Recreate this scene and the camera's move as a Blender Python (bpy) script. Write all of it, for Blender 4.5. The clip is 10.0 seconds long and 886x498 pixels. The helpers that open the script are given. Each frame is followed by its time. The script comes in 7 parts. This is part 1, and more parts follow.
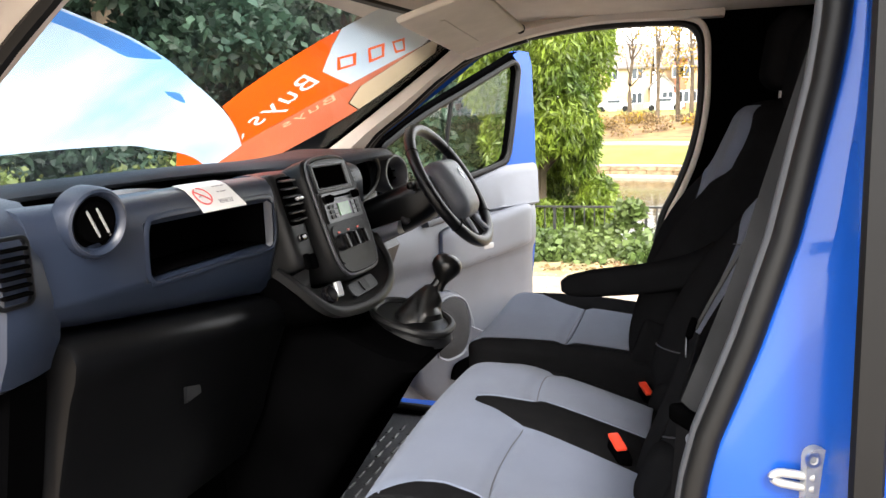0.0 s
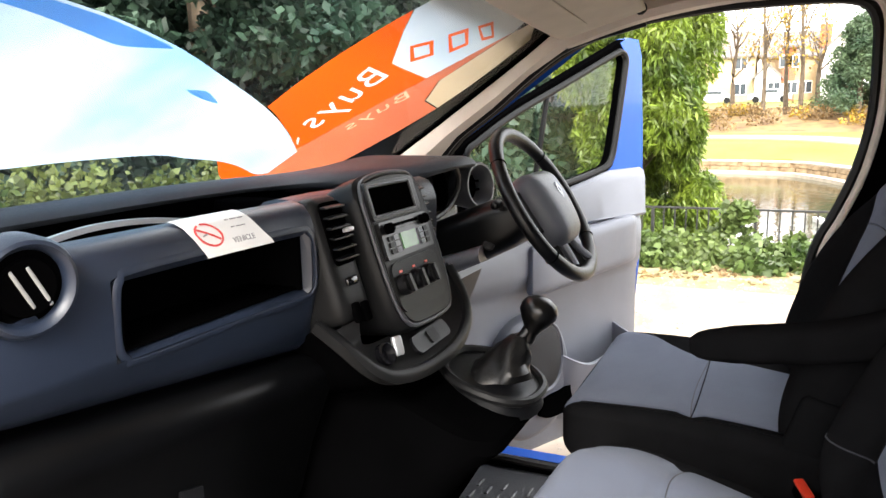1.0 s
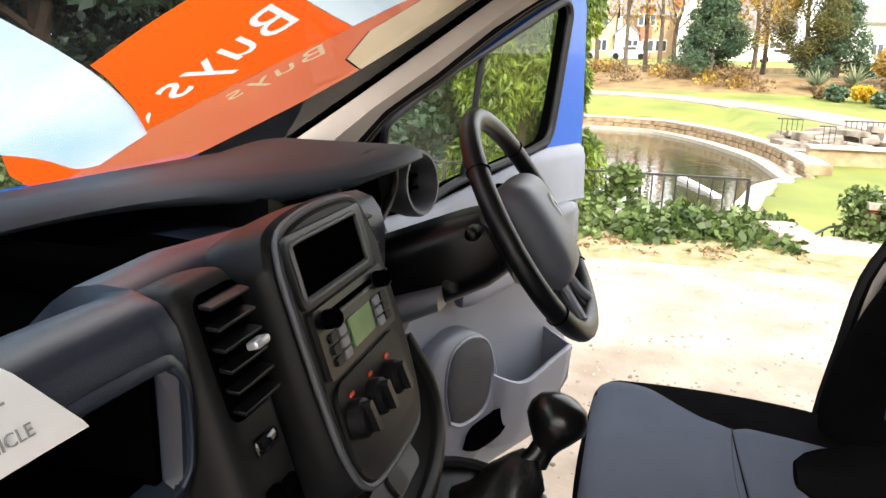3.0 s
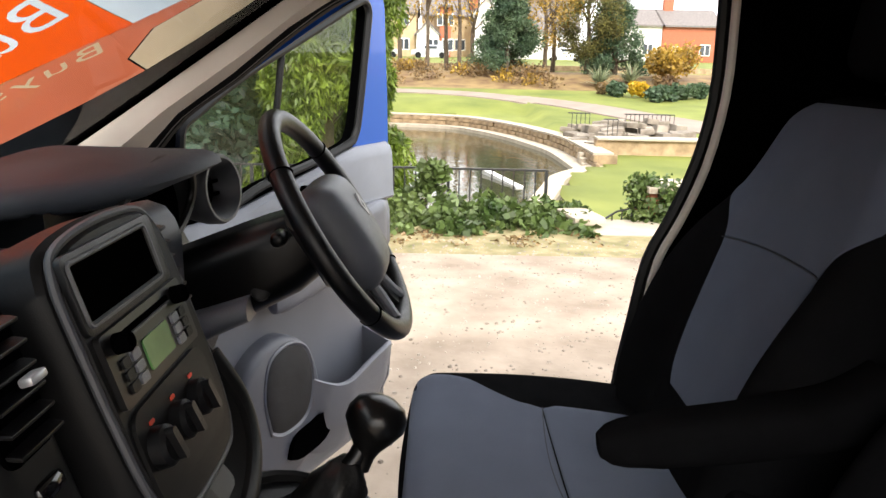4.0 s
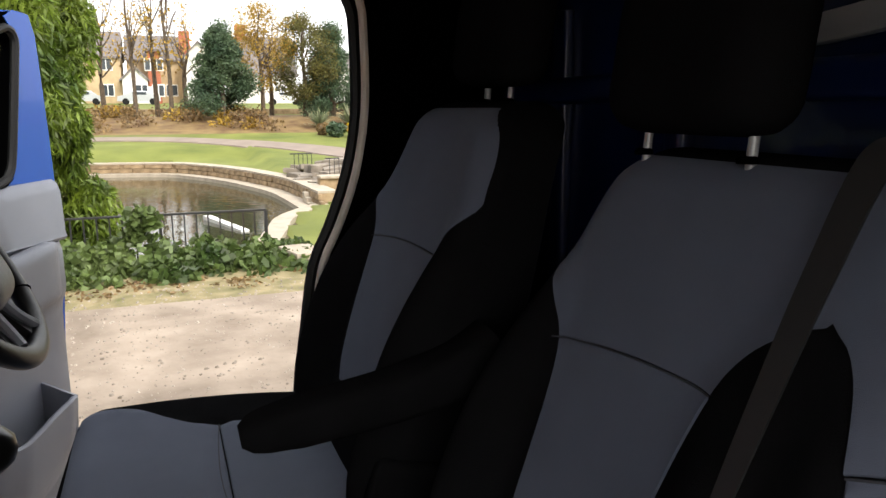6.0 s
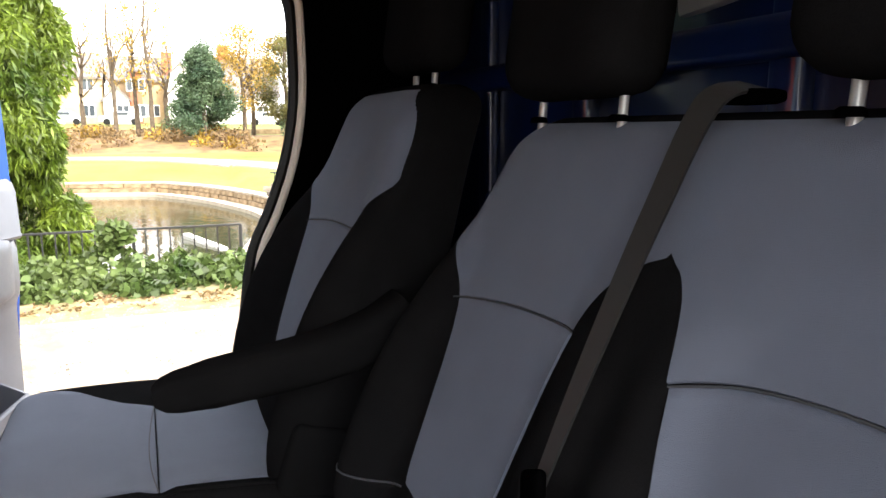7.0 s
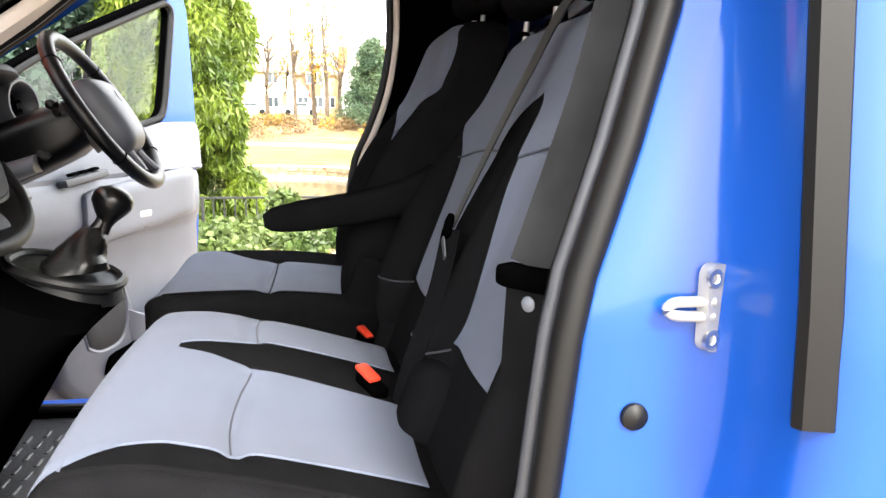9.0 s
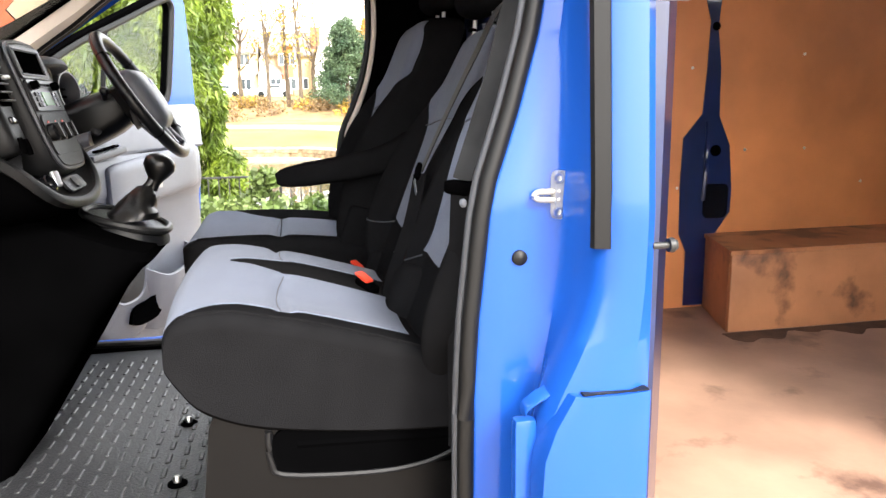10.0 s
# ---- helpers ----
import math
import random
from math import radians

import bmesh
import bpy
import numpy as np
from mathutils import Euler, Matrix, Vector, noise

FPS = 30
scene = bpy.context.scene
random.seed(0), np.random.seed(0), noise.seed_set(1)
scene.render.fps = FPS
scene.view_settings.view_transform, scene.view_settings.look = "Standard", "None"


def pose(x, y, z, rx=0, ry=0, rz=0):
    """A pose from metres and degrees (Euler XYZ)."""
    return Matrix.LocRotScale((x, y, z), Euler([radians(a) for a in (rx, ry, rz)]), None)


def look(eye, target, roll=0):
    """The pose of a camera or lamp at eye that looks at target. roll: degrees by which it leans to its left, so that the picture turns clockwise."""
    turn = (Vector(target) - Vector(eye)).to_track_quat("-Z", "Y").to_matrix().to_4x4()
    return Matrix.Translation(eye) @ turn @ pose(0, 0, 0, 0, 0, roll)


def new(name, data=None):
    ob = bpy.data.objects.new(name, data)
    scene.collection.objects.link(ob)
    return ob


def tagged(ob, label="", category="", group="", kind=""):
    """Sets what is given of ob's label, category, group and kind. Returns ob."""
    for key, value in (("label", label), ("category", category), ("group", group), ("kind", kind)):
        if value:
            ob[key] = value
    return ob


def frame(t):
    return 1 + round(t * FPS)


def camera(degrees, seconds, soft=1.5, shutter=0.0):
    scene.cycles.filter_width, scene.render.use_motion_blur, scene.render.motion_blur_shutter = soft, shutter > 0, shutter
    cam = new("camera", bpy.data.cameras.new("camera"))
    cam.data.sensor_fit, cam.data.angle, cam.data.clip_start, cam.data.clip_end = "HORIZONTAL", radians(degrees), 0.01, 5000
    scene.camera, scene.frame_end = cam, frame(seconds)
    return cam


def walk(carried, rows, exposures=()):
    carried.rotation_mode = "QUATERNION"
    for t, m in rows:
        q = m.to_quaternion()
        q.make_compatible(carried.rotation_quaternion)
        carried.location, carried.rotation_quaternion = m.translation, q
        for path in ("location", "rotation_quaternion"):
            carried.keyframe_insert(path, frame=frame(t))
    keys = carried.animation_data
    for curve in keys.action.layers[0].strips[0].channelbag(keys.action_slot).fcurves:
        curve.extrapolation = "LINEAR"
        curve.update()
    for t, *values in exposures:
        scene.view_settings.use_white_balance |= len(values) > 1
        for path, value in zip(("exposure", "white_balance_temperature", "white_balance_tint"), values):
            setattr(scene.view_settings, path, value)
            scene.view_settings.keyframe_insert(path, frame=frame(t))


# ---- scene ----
cam = camera(62.0, 10.0)
PATH = [
    (0, (-1.559, 0.126, 1.55), (0.315, 0.736, 1.21), -1.6),
    (0.5, (-1.385, 0.17, 1.563), (0.446, 0.908, 1.242), -1.2),
    (1, (-1.178, 0.257, 1.579), (0.606, 1.087, 1.221), -1.3),
    (1.5, (-0.968, 0.441, 1.59), (0.804, 1.272, 1.176), -1.3),
    (2, (-0.824, 0.546, 1.609), (0.947, 1.353, 1.149), -0.4),
    (3.5, (-0.637, 0.629, 1.621), (1.287, 0.86, 1.125), 1.7),
    (4, (-0.647, 0.613, 1.622), (1.292, 0.603, 1.132), 1.3),
    (4.5, (-0.668, 0.589, 1.625), (1.259, 0.346, 1.147), 0.8),
    (5, (-0.693, 0.549, 1.623), (1.203, 0.106, 1.169), 0.6),
    (5.5, (-0.704, 0.51, 1.601), (1.159, -0.085, 1.181), -0.0),
    (6, (-0.724, 0.472, 1.568), (1.112, -0.227, 1.194), -0.2),
    (7.5, (-0.889, 0.329, 1.462), (0.944, -0.409, 1.155), -0.1),
    (8, (-0.998, 0.268, 1.415), (0.889, -0.32, 1.114), -0.1),
    (8.5, (-1.164, 0.28, 1.371), (0.761, -0.167, 1.063), 0.3),
    (9, (-1.341, 0.287, 1.346), (0.603, -0.043, 1.009), 0.4),
    (9.5, (-1.555, 0.272, 1.324), (0.399, 0.042, 0.965), -0.7),
    (10, (-1.796, 0.353, 1.339), (0.127, -0.033, 0.947), -0.8),
]
EXPOSURES = [(0.0, 2.30), (1.0, 2.34), (2.2, 2.10), (3.5, 1.74), (4.5, 1.25), (5.5, 0.95), (6.2, 1.15), (6.7, 1.8), (7.3, 2.75), (8.0, 3.0), (8.6, 2.95), (9.2, 2.86), (10.0, 2.74)]
walk(cam, [(t, look(eye, target, roll)) for t, eye, target, roll in PATH], EXPOSURES)

# ---- light: bright overcast daylight ----
world = bpy.data.worlds.new("sky")
scene.world = world
world.use_nodes = True
wn = world.node_tree.nodes
sky = wn.new("ShaderNodeTexSky")
sky.sky_type, sky.sun_disc = "NISHITA", False
sky.sun_elevation, sky.sun_rotation = radians(38), radians(250)
sky.air_density, sky.dust_density, sky.ozone_density = 1.0, 4.0, 1.0
mixn = wn.new("ShaderNodeMixRGB")
mixn.inputs[0].default_value = 0.75
mixn.inputs[2].default_value = (8.7, 8.6, 8.5, 1)
world.node_tree.links.new(sky.outputs[0], mixn.inputs[1])
world.node_tree.links.new(mixn.outputs[0], wn["Background"].inputs[0])
wn["Background"].inputs[1].default_value = 0.15
sun = new("sun", bpy.data.lights.new("sun", "SUN"))
sun.data.energy, sun.data.angle, sun.data.color = 1.5, radians(14), (1.0, 0.96, 0.9)
sun.matrix_world = look((-6, -2.2, 5.2), (0, 0, 0))


# ---- materials ----
def material(name, color, rough=0.5, metal=0.0, var=0.12, scale=8.0, bump=0.0, bscale=200.0, coat=0.0, spec=0.5, c2=None, sheen=0.0, detail=5.0, obj_random=0.0):
    m = bpy.data.materials.new(name)
    m.use_nodes = True
    nt = m.node_tree
    b = nt.nodes["Principled BSDF"]
    tc = nt.nodes.new("ShaderNodeTexCoord")
    n1 = nt.nodes.new("ShaderNodeTexNoise")
    n1.inputs["Scale"].default_value, n1.inputs["Detail"].default_value = scale, detail
    nt.links.new(tc.outputs["Object"], n1.inputs["Vector"])
    ramp = nt.nodes.new("ShaderNodeValToRGB")
    lo = tuple(c * (1 - var) for c in color)
    hi = tuple(min(1, c * (1 + var)) for c in color) if c2 is None else c2
    ramp.color_ramp.elements[0].position, ramp.color_ramp.elements[1].position = 0.3, 0.7
    ramp.color_ramp.elements[0].color, ramp.color_ramp.elements[1].color = (*lo, 1), (*hi, 1)
    nt.links.new(n1.outputs["Fac"], ramp.inputs[0])
    out = ramp.outputs[0]
    if obj_random:
        oi, hs, mr = nt.nodes.new("ShaderNodeObjectInfo"), nt.nodes.new("ShaderNodeHueSaturation"), nt.nodes.new("ShaderNodeMapRange")
        mr.inputs[3].default_value, mr.inputs[4].default_value = 1 - obj_random, 1 + obj_random
        nt.links.new(oi.outputs["Random"], mr.inputs[0])
        nt.links.new(mr.outputs[0], hs.inputs["Value"])
        nt.links.new(out, hs.inputs["Color"])
        out = hs.outputs[0]
    nt.links.new(out, b.inputs["Base Color"])
    b.inputs["Roughness"].default_value, b.inputs["Metallic"].default_value = rough, metal
    b.inputs["Coat Weight"].default_value, b.inputs["Coat Roughness"].default_value = coat, 0.04
    b.inputs["Specular IOR Level"].default_value, b.inputs["Sheen Weight"].default_value = spec, sheen
    if bump:
        n2, bp = nt.nodes.new("ShaderNodeTexNoise"), nt.nodes.new("ShaderNodeBump")
        n2.inputs["Scale"].default_value, n2.inputs["Detail"].default_value = bscale, 3
        nt.links.new(tc.outputs["Object"], n2.inputs["Vector"])
        bp.inputs["Strength"].default_value, bp.inputs["Distance"].default_value = bump, 0.004
        nt.links.new(n2.outputs["Fac"], bp.inputs["Height"])
        nt.links.new(bp.outputs[0], b.inputs["Normal"])
    return m


def leaf_material(name, a, b2, scale=1.5, trans=0.35):
    m = material(name, a, 0.5, var=0.1, scale=scale, c2=b2)
    nt = m.node_tree
    geo, hs, mr = nt.nodes.new("ShaderNodeNewGeometry"), nt.nodes.new("ShaderNodeHueSaturation"), nt.nodes.new("ShaderNodeMapRange")
    mr.inputs[3].default_value, mr.inputs[4].default_value = 0.5, 1.5
    nt.links.new(geo.outputs["Random Per Island"], mr.inputs[0])
    nt.links.new(mr.outputs[0], hs.inputs["Value"])
    bs = nt.nodes["Principled BSDF"]
    src = bs.inputs["Base Color"].links[0].from_socket
    nt.links.new(src, hs.inputs["Color"])
    nt.links.new(hs.outputs[0], bs.inputs["Base Color"])
    tr, mx = nt.nodes.new("ShaderNodeBsdfTranslucent"), nt.nodes.new("ShaderNodeMixShader")
    nt.links.new(hs.outputs[0], tr.inputs["Color"])
    mx.inputs[0].default_value = trans
    nt.links.new(bs.outputs[0], mx.inputs[1])
    nt.links.new(tr.outputs[0], mx.inputs[2])
    nt.links.new(mx.outputs[0], nt.nodes["Material Output"].inputs["Surface"])
    return m


def glass_material(name, tint):
    m = bpy.data.materials.new(name)
    m.use_nodes = True
    nt = m.node_tree
    tr, gl, mx = nt.nodes.new("ShaderNodeBsdfTransparent"), nt.nodes.new("ShaderNodeBsdfGlossy"), nt.nodes.new("ShaderNodeMixShader")
    lw, pw, ad = nt.nodes.new("ShaderNodeLayerWeight"), nt.nodes.new("ShaderNodeMath"), nt.nodes.new("ShaderNodeMath")
    lw.inputs[0].default_value = 0.5
    pw.operation, ad.operation = "POWER", "MULTIPLY_ADD"
    pw.inputs[1].default_value, ad.inputs[1].default_value, ad.inputs[2].default_value = 5.0, 0.7, 0.045
    nt.links.new(lw.outputs["Facing"], pw.inputs[0])
    nt.links.new(pw.outputs[0], ad.inputs[0])
    tr.inputs[0].default_value = (*tint, 1)
    gl.inputs["Roughness"].default_value = 0.01
    nt.links.new(ad.outputs[0], mx.inputs[0])
    nt.links.new(tr.outputs[0], mx.inputs[1])
    nt.links.new(gl.outputs[0], mx.inputs[2])
    nt.links.new(mx.outputs[0], nt.nodes["Material Output"].inputs["Surface"])
    return m


def film_material(name, color, see, var=0.1, scale=4.0, c2=None, translucent=0.8):
    """A thin printed film: partly clear, partly passing coloured light."""
    m = material(name, color, 0.35, var=var, scale=scale, c2=c2)
    nt = m.node_tree
    bs = nt.nodes["Principled BSDF"]
    src = bs.inputs["Base Color"].links[0].from_socket
    tl, tp = nt.nodes.new("ShaderNodeBsdfTranslucent"), nt.nodes.new("ShaderNodeBsdfTransparent")
    m1, m2 = nt.nodes.new("ShaderNodeMixShader"), nt.nodes.new("ShaderNodeMixShader")
    nt.links.new(src, tl.inputs[0])
    m1.inputs[0].default_value, m2.inputs[0].default_value = translucent, see
    nt.links.new(bs.outputs[0], m1.inputs[1])
    nt.links.new(tl.outputs[0], m1.inputs[2])
    nt.links.new(m1.outputs[0], m2.inputs[1])
    nt.links.new(tp.outputs[0], m2.inputs[2])
    nt.links.new(m2.outputs[0], nt.nodes["Material Output"].inputs["Surface"])
    return m


M = {}
M["dash"] = material("dash_plastic", (0.0105, 0.0155, 0.0285), 0.36, var=0.15, scale=6, bump=0.12, bscale=900, spec=0.50)
M["dash_top"] = material("matte_dash_top", (0.040, 0.046, 0.056), 0.60, var=0.15, scale=6, bump=0.2, bscale=900, spec=0.22)
M["dark"] = material("dark_plastic", (0.004, 0.0042, 0.005), 0.36, var=0.2, scale=9, bump=0.12, bscale=900, spec=0.25)
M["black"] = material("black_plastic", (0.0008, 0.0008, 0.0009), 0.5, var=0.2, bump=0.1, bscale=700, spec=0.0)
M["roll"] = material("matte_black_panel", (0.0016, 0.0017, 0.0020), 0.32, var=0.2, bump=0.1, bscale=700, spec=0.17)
M["gloss"] = material("gloss_black", (0.004, 0.004, 0.005), 0.12, var=0.1)
M["stack"] = material("console_plastic", (0.0075, 0.0077, 0.0082), 0.42, var=0.15, spec=0.14, bump=0.1, bscale=900)
M["trim"] = material("door_trim_grey", (0.135, 0.145, 0.17), 0.40, var=0.1, scale=5, bump=0.2, bscale=800)
M["trim_dark"] = material("door_trim_dark", (0.045, 0.048, 0.056), 0.45, var=0.12, bump=0.2, bscale=800)
M["trim_mid"] = material("door_trim_mid", (0.080, 0.086, 0.105), 0.42, var=0.1, scale=5, bump=0.2, bscale=800)
M["mesh"] = material("speaker_mesh", (0.012, 0.013, 0.016), 0.5, var=0.2, scale=40, bump=0.5, bscale=1200, spec=0.3)
M["pillar"] = material("pillar_trim", (0.60, 0.54, 0.47), 0.6, var=0.08, scale=7, bump=0.2, bscale=600)
M["liner"] = material("headliner_cloth", (0.62, 0.56, 0.48), 0.9, var=0.06, scale=14, bump=0.3, bscale=500)
M["grey"] = material("grey_seat_cloth", (0.098, 0.112, 0.150), 0.9, var=0.045, scale=14, bump=0.35, bscale=1200, sheen=0.05, spec=0.1)
M["cloth"] = material("black_seat_cloth", (0.0070, 0.0070, 0.0076), 0.9, var=0.12, scale=22, bump=0.4, bscale=700, spec=0.0)
M["seam"] = material("seam_thread", (0.03, 0.032, 0.04), 0.8, var=0.2)
M["belt"] = material("belt_webbing", (0.0085, 0.0090, 0.0098), 0.5, var=0.10, scale=20, bump=0.06, bscale=2400, sheen=0.05, spec=0.4)
M["strap"] = material("grey_webbing", (0.0190, 0.0195, 0.0205), 0.8, var=0.30, scale=16, bump=0.10, bscale=2400, spec=0.08)
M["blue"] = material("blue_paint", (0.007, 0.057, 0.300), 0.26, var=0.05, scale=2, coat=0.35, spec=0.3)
# body blue darkened: the shade inside the van is put into the colour
M["blue_shaded"] = material("shaded_blue_paint", (0.002, 0.009, 0.048), 0.35, var=0.25, scale=10, coat=0.5)
M["rubber"] = material("rubber_seal", (0.0042, 0.0042, 0.0043), 0.48, var=0.12, spec=0.25)
M["steel"] = material("zinc_steel", (0.62, 0.61, 0.58), 0.3, metal=1.0, var=0.1, scale=30)
M["zinc"] = material("zinc_plate", (0.34, 0.34, 0.335), 0.35, metal=0.35, var=0.12, scale=40)
M["knob"] = material("knob_plastic", (0.003, 0.003, 0.0032), 0.28, var=0.1, spec=0.35)
M["dirt"] = material("dark_brown_strip", (0.07, 0.035, 0.02), 0.8, var=0.4, scale=14, bump=0.4, bscale=90)
M["silver"] = material("silver_plastic", (0.42, 0.43, 0.45), 0.35, metal=0.6, var=0.06)
M["radio"] = material("radio_face", (0.0085, 0.0085, 0.0092), 0.32, var=0.10, spec=0.3)
M["lcd"] = material("lcd_green", (0.09, 0.22, 0.075), 0.25, var=0.25, scale=18)
M["screen"] = material("screen_black", (0.001, 0.001, 0.001), 0.5, var=0.1, spec=0.0)
M["leather"] = material("gaiter_leather", (0.0045, 0.0045, 0.0047), 0.36, var=0.2, bump=0.15, bscale=160, spec=0.3)
M["red"] = material("buckle_red", (0.62, 0.045, 0.02), 0.4, var=0.1)
M["card"] = material("white_card", (0.75, 0.75, 0.74), 0.35, var=0.05)
M["card_red"] = material("card_red", (0.6, 0.05, 0.05), 0.5)
M["card_grey"] = material("card_print", (0.25, 0.25, 0.26), 0.5)
M["mat"] = material("rubber_floor", (0.026, 0.027, 0.030), 0.36, var=0.2, scale=7, bump=0.6, bscale=160)
M["ply"] = material("plywood_lining", (0.45, 0.165, 0.055), 0.5, var=0.22, scale=3, bump=0.1, bscale=60)
M["gravel"] = material("gravel", (0.25, 0.195, 0.145), 0.9, var=0.2, scale=2.2, c2=(0.40, 0.325, 0.255), bump=1.0, bscale=24, detail=9)
M["stone_bit"] = material("gravel_stone", (0.24, 0.19, 0.145), 0.85, var=0.4, scale=5, c2=(0.46, 0.40, 0.33))
M["grass"] = material("lawn", (0.12, 0.15, 0.018), 0.9, var=0.2, scale=0.5, c2=(0.19, 0.21, 0.035), bump=0.6, bscale=30, detail=8)
M["litter"] = material("leaf_litter", (0.17, 0.085, 0.035), 0.9, var=0.4, scale=1.2, c2=(0.24, 0.16, 0.06), bump=0.6, bscale=12, detail=9)
M["path"] = material("tarmac_path", (0.24, 0.19, 0.155), 0.9, var=0.15, scale=1)
M["moss"] = material("mossy_verge", (0.20, 0.19, 0.07), 0.95, var=0.3, scale=5, c2=(0.34, 0.27, 0.15), bump=0.8, bscale=40)
M["ivy"] = leaf_material("ivy_leaf", (0.045, 0.085, 0.018), (0.15, 0.20, 0.06))
M["conifer"] = leaf_material("conifer_leaf", (0.030, 0.070, 0.007), (0.20, 0.27, 0.03), 1.6)
M["pine"] = leaf_material("dark_conifer_leaf", (0.020, 0.052, 0.036), (0.075, 0.125, 0.085), 0.8)
M["hedge"] = leaf_material("hedge_leaf", (0.035, 0.07, 0.018), (0.14, 0.17, 0.05), 1.5)
M["holly"] = leaf_material("evergreen_leaf", (0.040, 0.088, 0.048), (0.12, 0.17, 0.085), 0.7)
M["gold"] = leaf_material("autumn_leaf", (0.22, 0.13, 0.02), (0.50, 0.33, 0.05), 0.6)
M["yellow"] = leaf_material("yellow_leaf", (0.55, 0.36, 0.02), (0.7, 0.5, 0.03), 0.6)
M["olive"] = leaf_material("olive_leaf", (0.07, 0.075, 0.02), (0.20, 0.18, 0.05), 0.6)
M["rust"] = leaf_material("rust_leaf", (0.15, 0.085, 0.04), (0.29, 0.20, 0.085), 0.6)
M["agave"] = leaf_material("pale_spiky_leaf", (0.18, 0.22, 0.12), (0.34, 0.37, 0.22), 0.6)
M["bark"] = material("bark", (0.10, 0.075, 0.05), 0.9, var=0.35, scale=5, bump=1.0, bscale=18)
M["iron"] = material("black_iron", (0.012, 0.012, 0.012), 0.5, var=0.2, bump=0.3, bscale=150)
M["stone"] = material("sandstone", (0.26, 0.18, 0.10), 0.9, var=0.3, scale=3, c2=(0.40, 0.29, 0.17), bump=0.8, bscale=20, obj_random=0.15)
M["rubble"] = material("grey_rubble_stone", (0.17, 0.14, 0.105), 0.9, var=0.4, scale=2, c2=(0.36, 0.31, 0.25), bump=0.8, bscale=14)
M["coping"] = material("coping_stone", (0.42, 0.36, 0.28), 0.85, var=0.15, scale=4, bump=0.5, bscale=30)
M["brick"] = material("red_brick", (0.36, 0.12, 0.065), 0.9, var=0.25, scale=9, bump=0.5, bscale=12)
M["render"] = material("white_render", (0.72, 0.70, 0.66), 0.9, var=0.06, scale=1)
M["tan"] = material("tan_stone", (0.45, 0.34, 0.20), 0.9, var=0.15, scale=1.4)
M["slate"] = material("slate_roof", (0.16, 0.14, 0.13), 0.7, var=0.25, scale=5)
M["pane"] = material("window_pane", (0.05, 0.06, 0.07), 0.08, var=0.2)
M["white"] = material("white_paint", (0.78, 0.78, 0.76), 0.5, var=0.05)
M["car_paint"] = material("silver_car_paint", (0.5, 0.52, 0.55), 0.3, metal=0.4, var=0.05, coat=0.8)
M["glass"] = glass_material("clear_glass", (0.93, 0.95, 0.94))
M["orange"] = film_material("orange_film", (0.60, 0.070, 0.004), 0.0, var=0.06)
M["white_film"] = film_material("white_film", (0.33, 0.40, 0.47), 0.04, scale=1.8, var=0.0, c2=(0.60, 0.62, 0.63))
# the blue in these two films is reflected sky put into the colour
M["sky_tint"] = film_material("sky_tinted_film", (0.20, 0.36, 0.56), 0.04, scale=2.6, var=0.0, c2=(0.60, 0.62, 0.63))
M["sky_reflection_film"] = film_material("sky_reflection_film", (0.08, 0.30, 0.72), 0.1)
# pale orange and cream for the sticker's painted reflection
M["pale_orange"] = film_material("pale_orange_film", (0.52, 0.13, 0.06), 0.25)
M["pale_cream"] = film_material("pale_cream_film", (0.55, 0.42, 0.27), 0.3)


def water_material():
    m = material("pond_water", (0.05, 0.045, 0.022), 0.06, var=0.15, scale=0.3)
    nt = m.node_tree
    n2, bp, tc = nt.nodes.new("ShaderNodeTexNoise"), nt.nodes.new("ShaderNodeBump"), nt.nodes.new("ShaderNodeTexCoord")
    n2.inputs["Scale"].default_value = 3.5
    nt.links.new(tc.outputs["Object"], n2.inputs["Vector"])
    bp.inputs["Strength"].default_value, bp.inputs["Distance"].default_value = 0.25, 0.03
    nt.links.new(n2.outputs["Fac"], bp.inputs["Height"])
    nt.links.new(bp.outputs[0], nt.nodes["Principled BSDF"].inputs["Normal"])
    return m


M["water"] = water_material()


# ---- building helpers ----
from mathutils.bvhtree import BVHTree


def mesh_of(name, bm, mat, smooth=True):
    bmesh.ops.recalc_face_normals(bm, faces=bm.faces)
    me = bpy.data.meshes.new(name)
    bm.to_mesh(me)
    bm.free()
    for m in mat if isinstance(mat, (list, tuple)) else [mat]:
        me.materials.append(m)
    if smooth:
        me.polygons.foreach_set("use_smooth", [True] * len(me.polygons))
        me.set_sharp_from_angle(angle=radians(38))
    return me


def part(name, bm, mat, parent=None, label="", smooth=True):
    ob = new(name, mesh_of(name, bm, mat, smooth))
    if parent is not None:
        ob.parent = parent
    if label:
        ob["label"] = label
    return ob


def thing(name, label, category, at=None, group="", kind=""):
    ob = new(name)
    ob.empty_display_size = 0.1
    if at is not None:
        ob.matrix_world = at if isinstance(at, Matrix) else Matrix.Translation(at)
    return tagged(ob, label, category, group, kind)


def single(name, bm, mat, label, category="", kind="", group="", smooth=True):
    return tagged(part(name, bm, mat, None, "", smooth), label, category, group, kind)


def bevel(bm, width, seg=2):
    edges = [e for e in bm.edges if len(e.link_faces) == 2 and e.calc_face_angle(0) > 0.5]
    bmesh.ops.bevel(bm, geom=edges, offset=width, segments=seg, affect="EDGES", profile=0.6, clamp_overlap=True)
    return bm


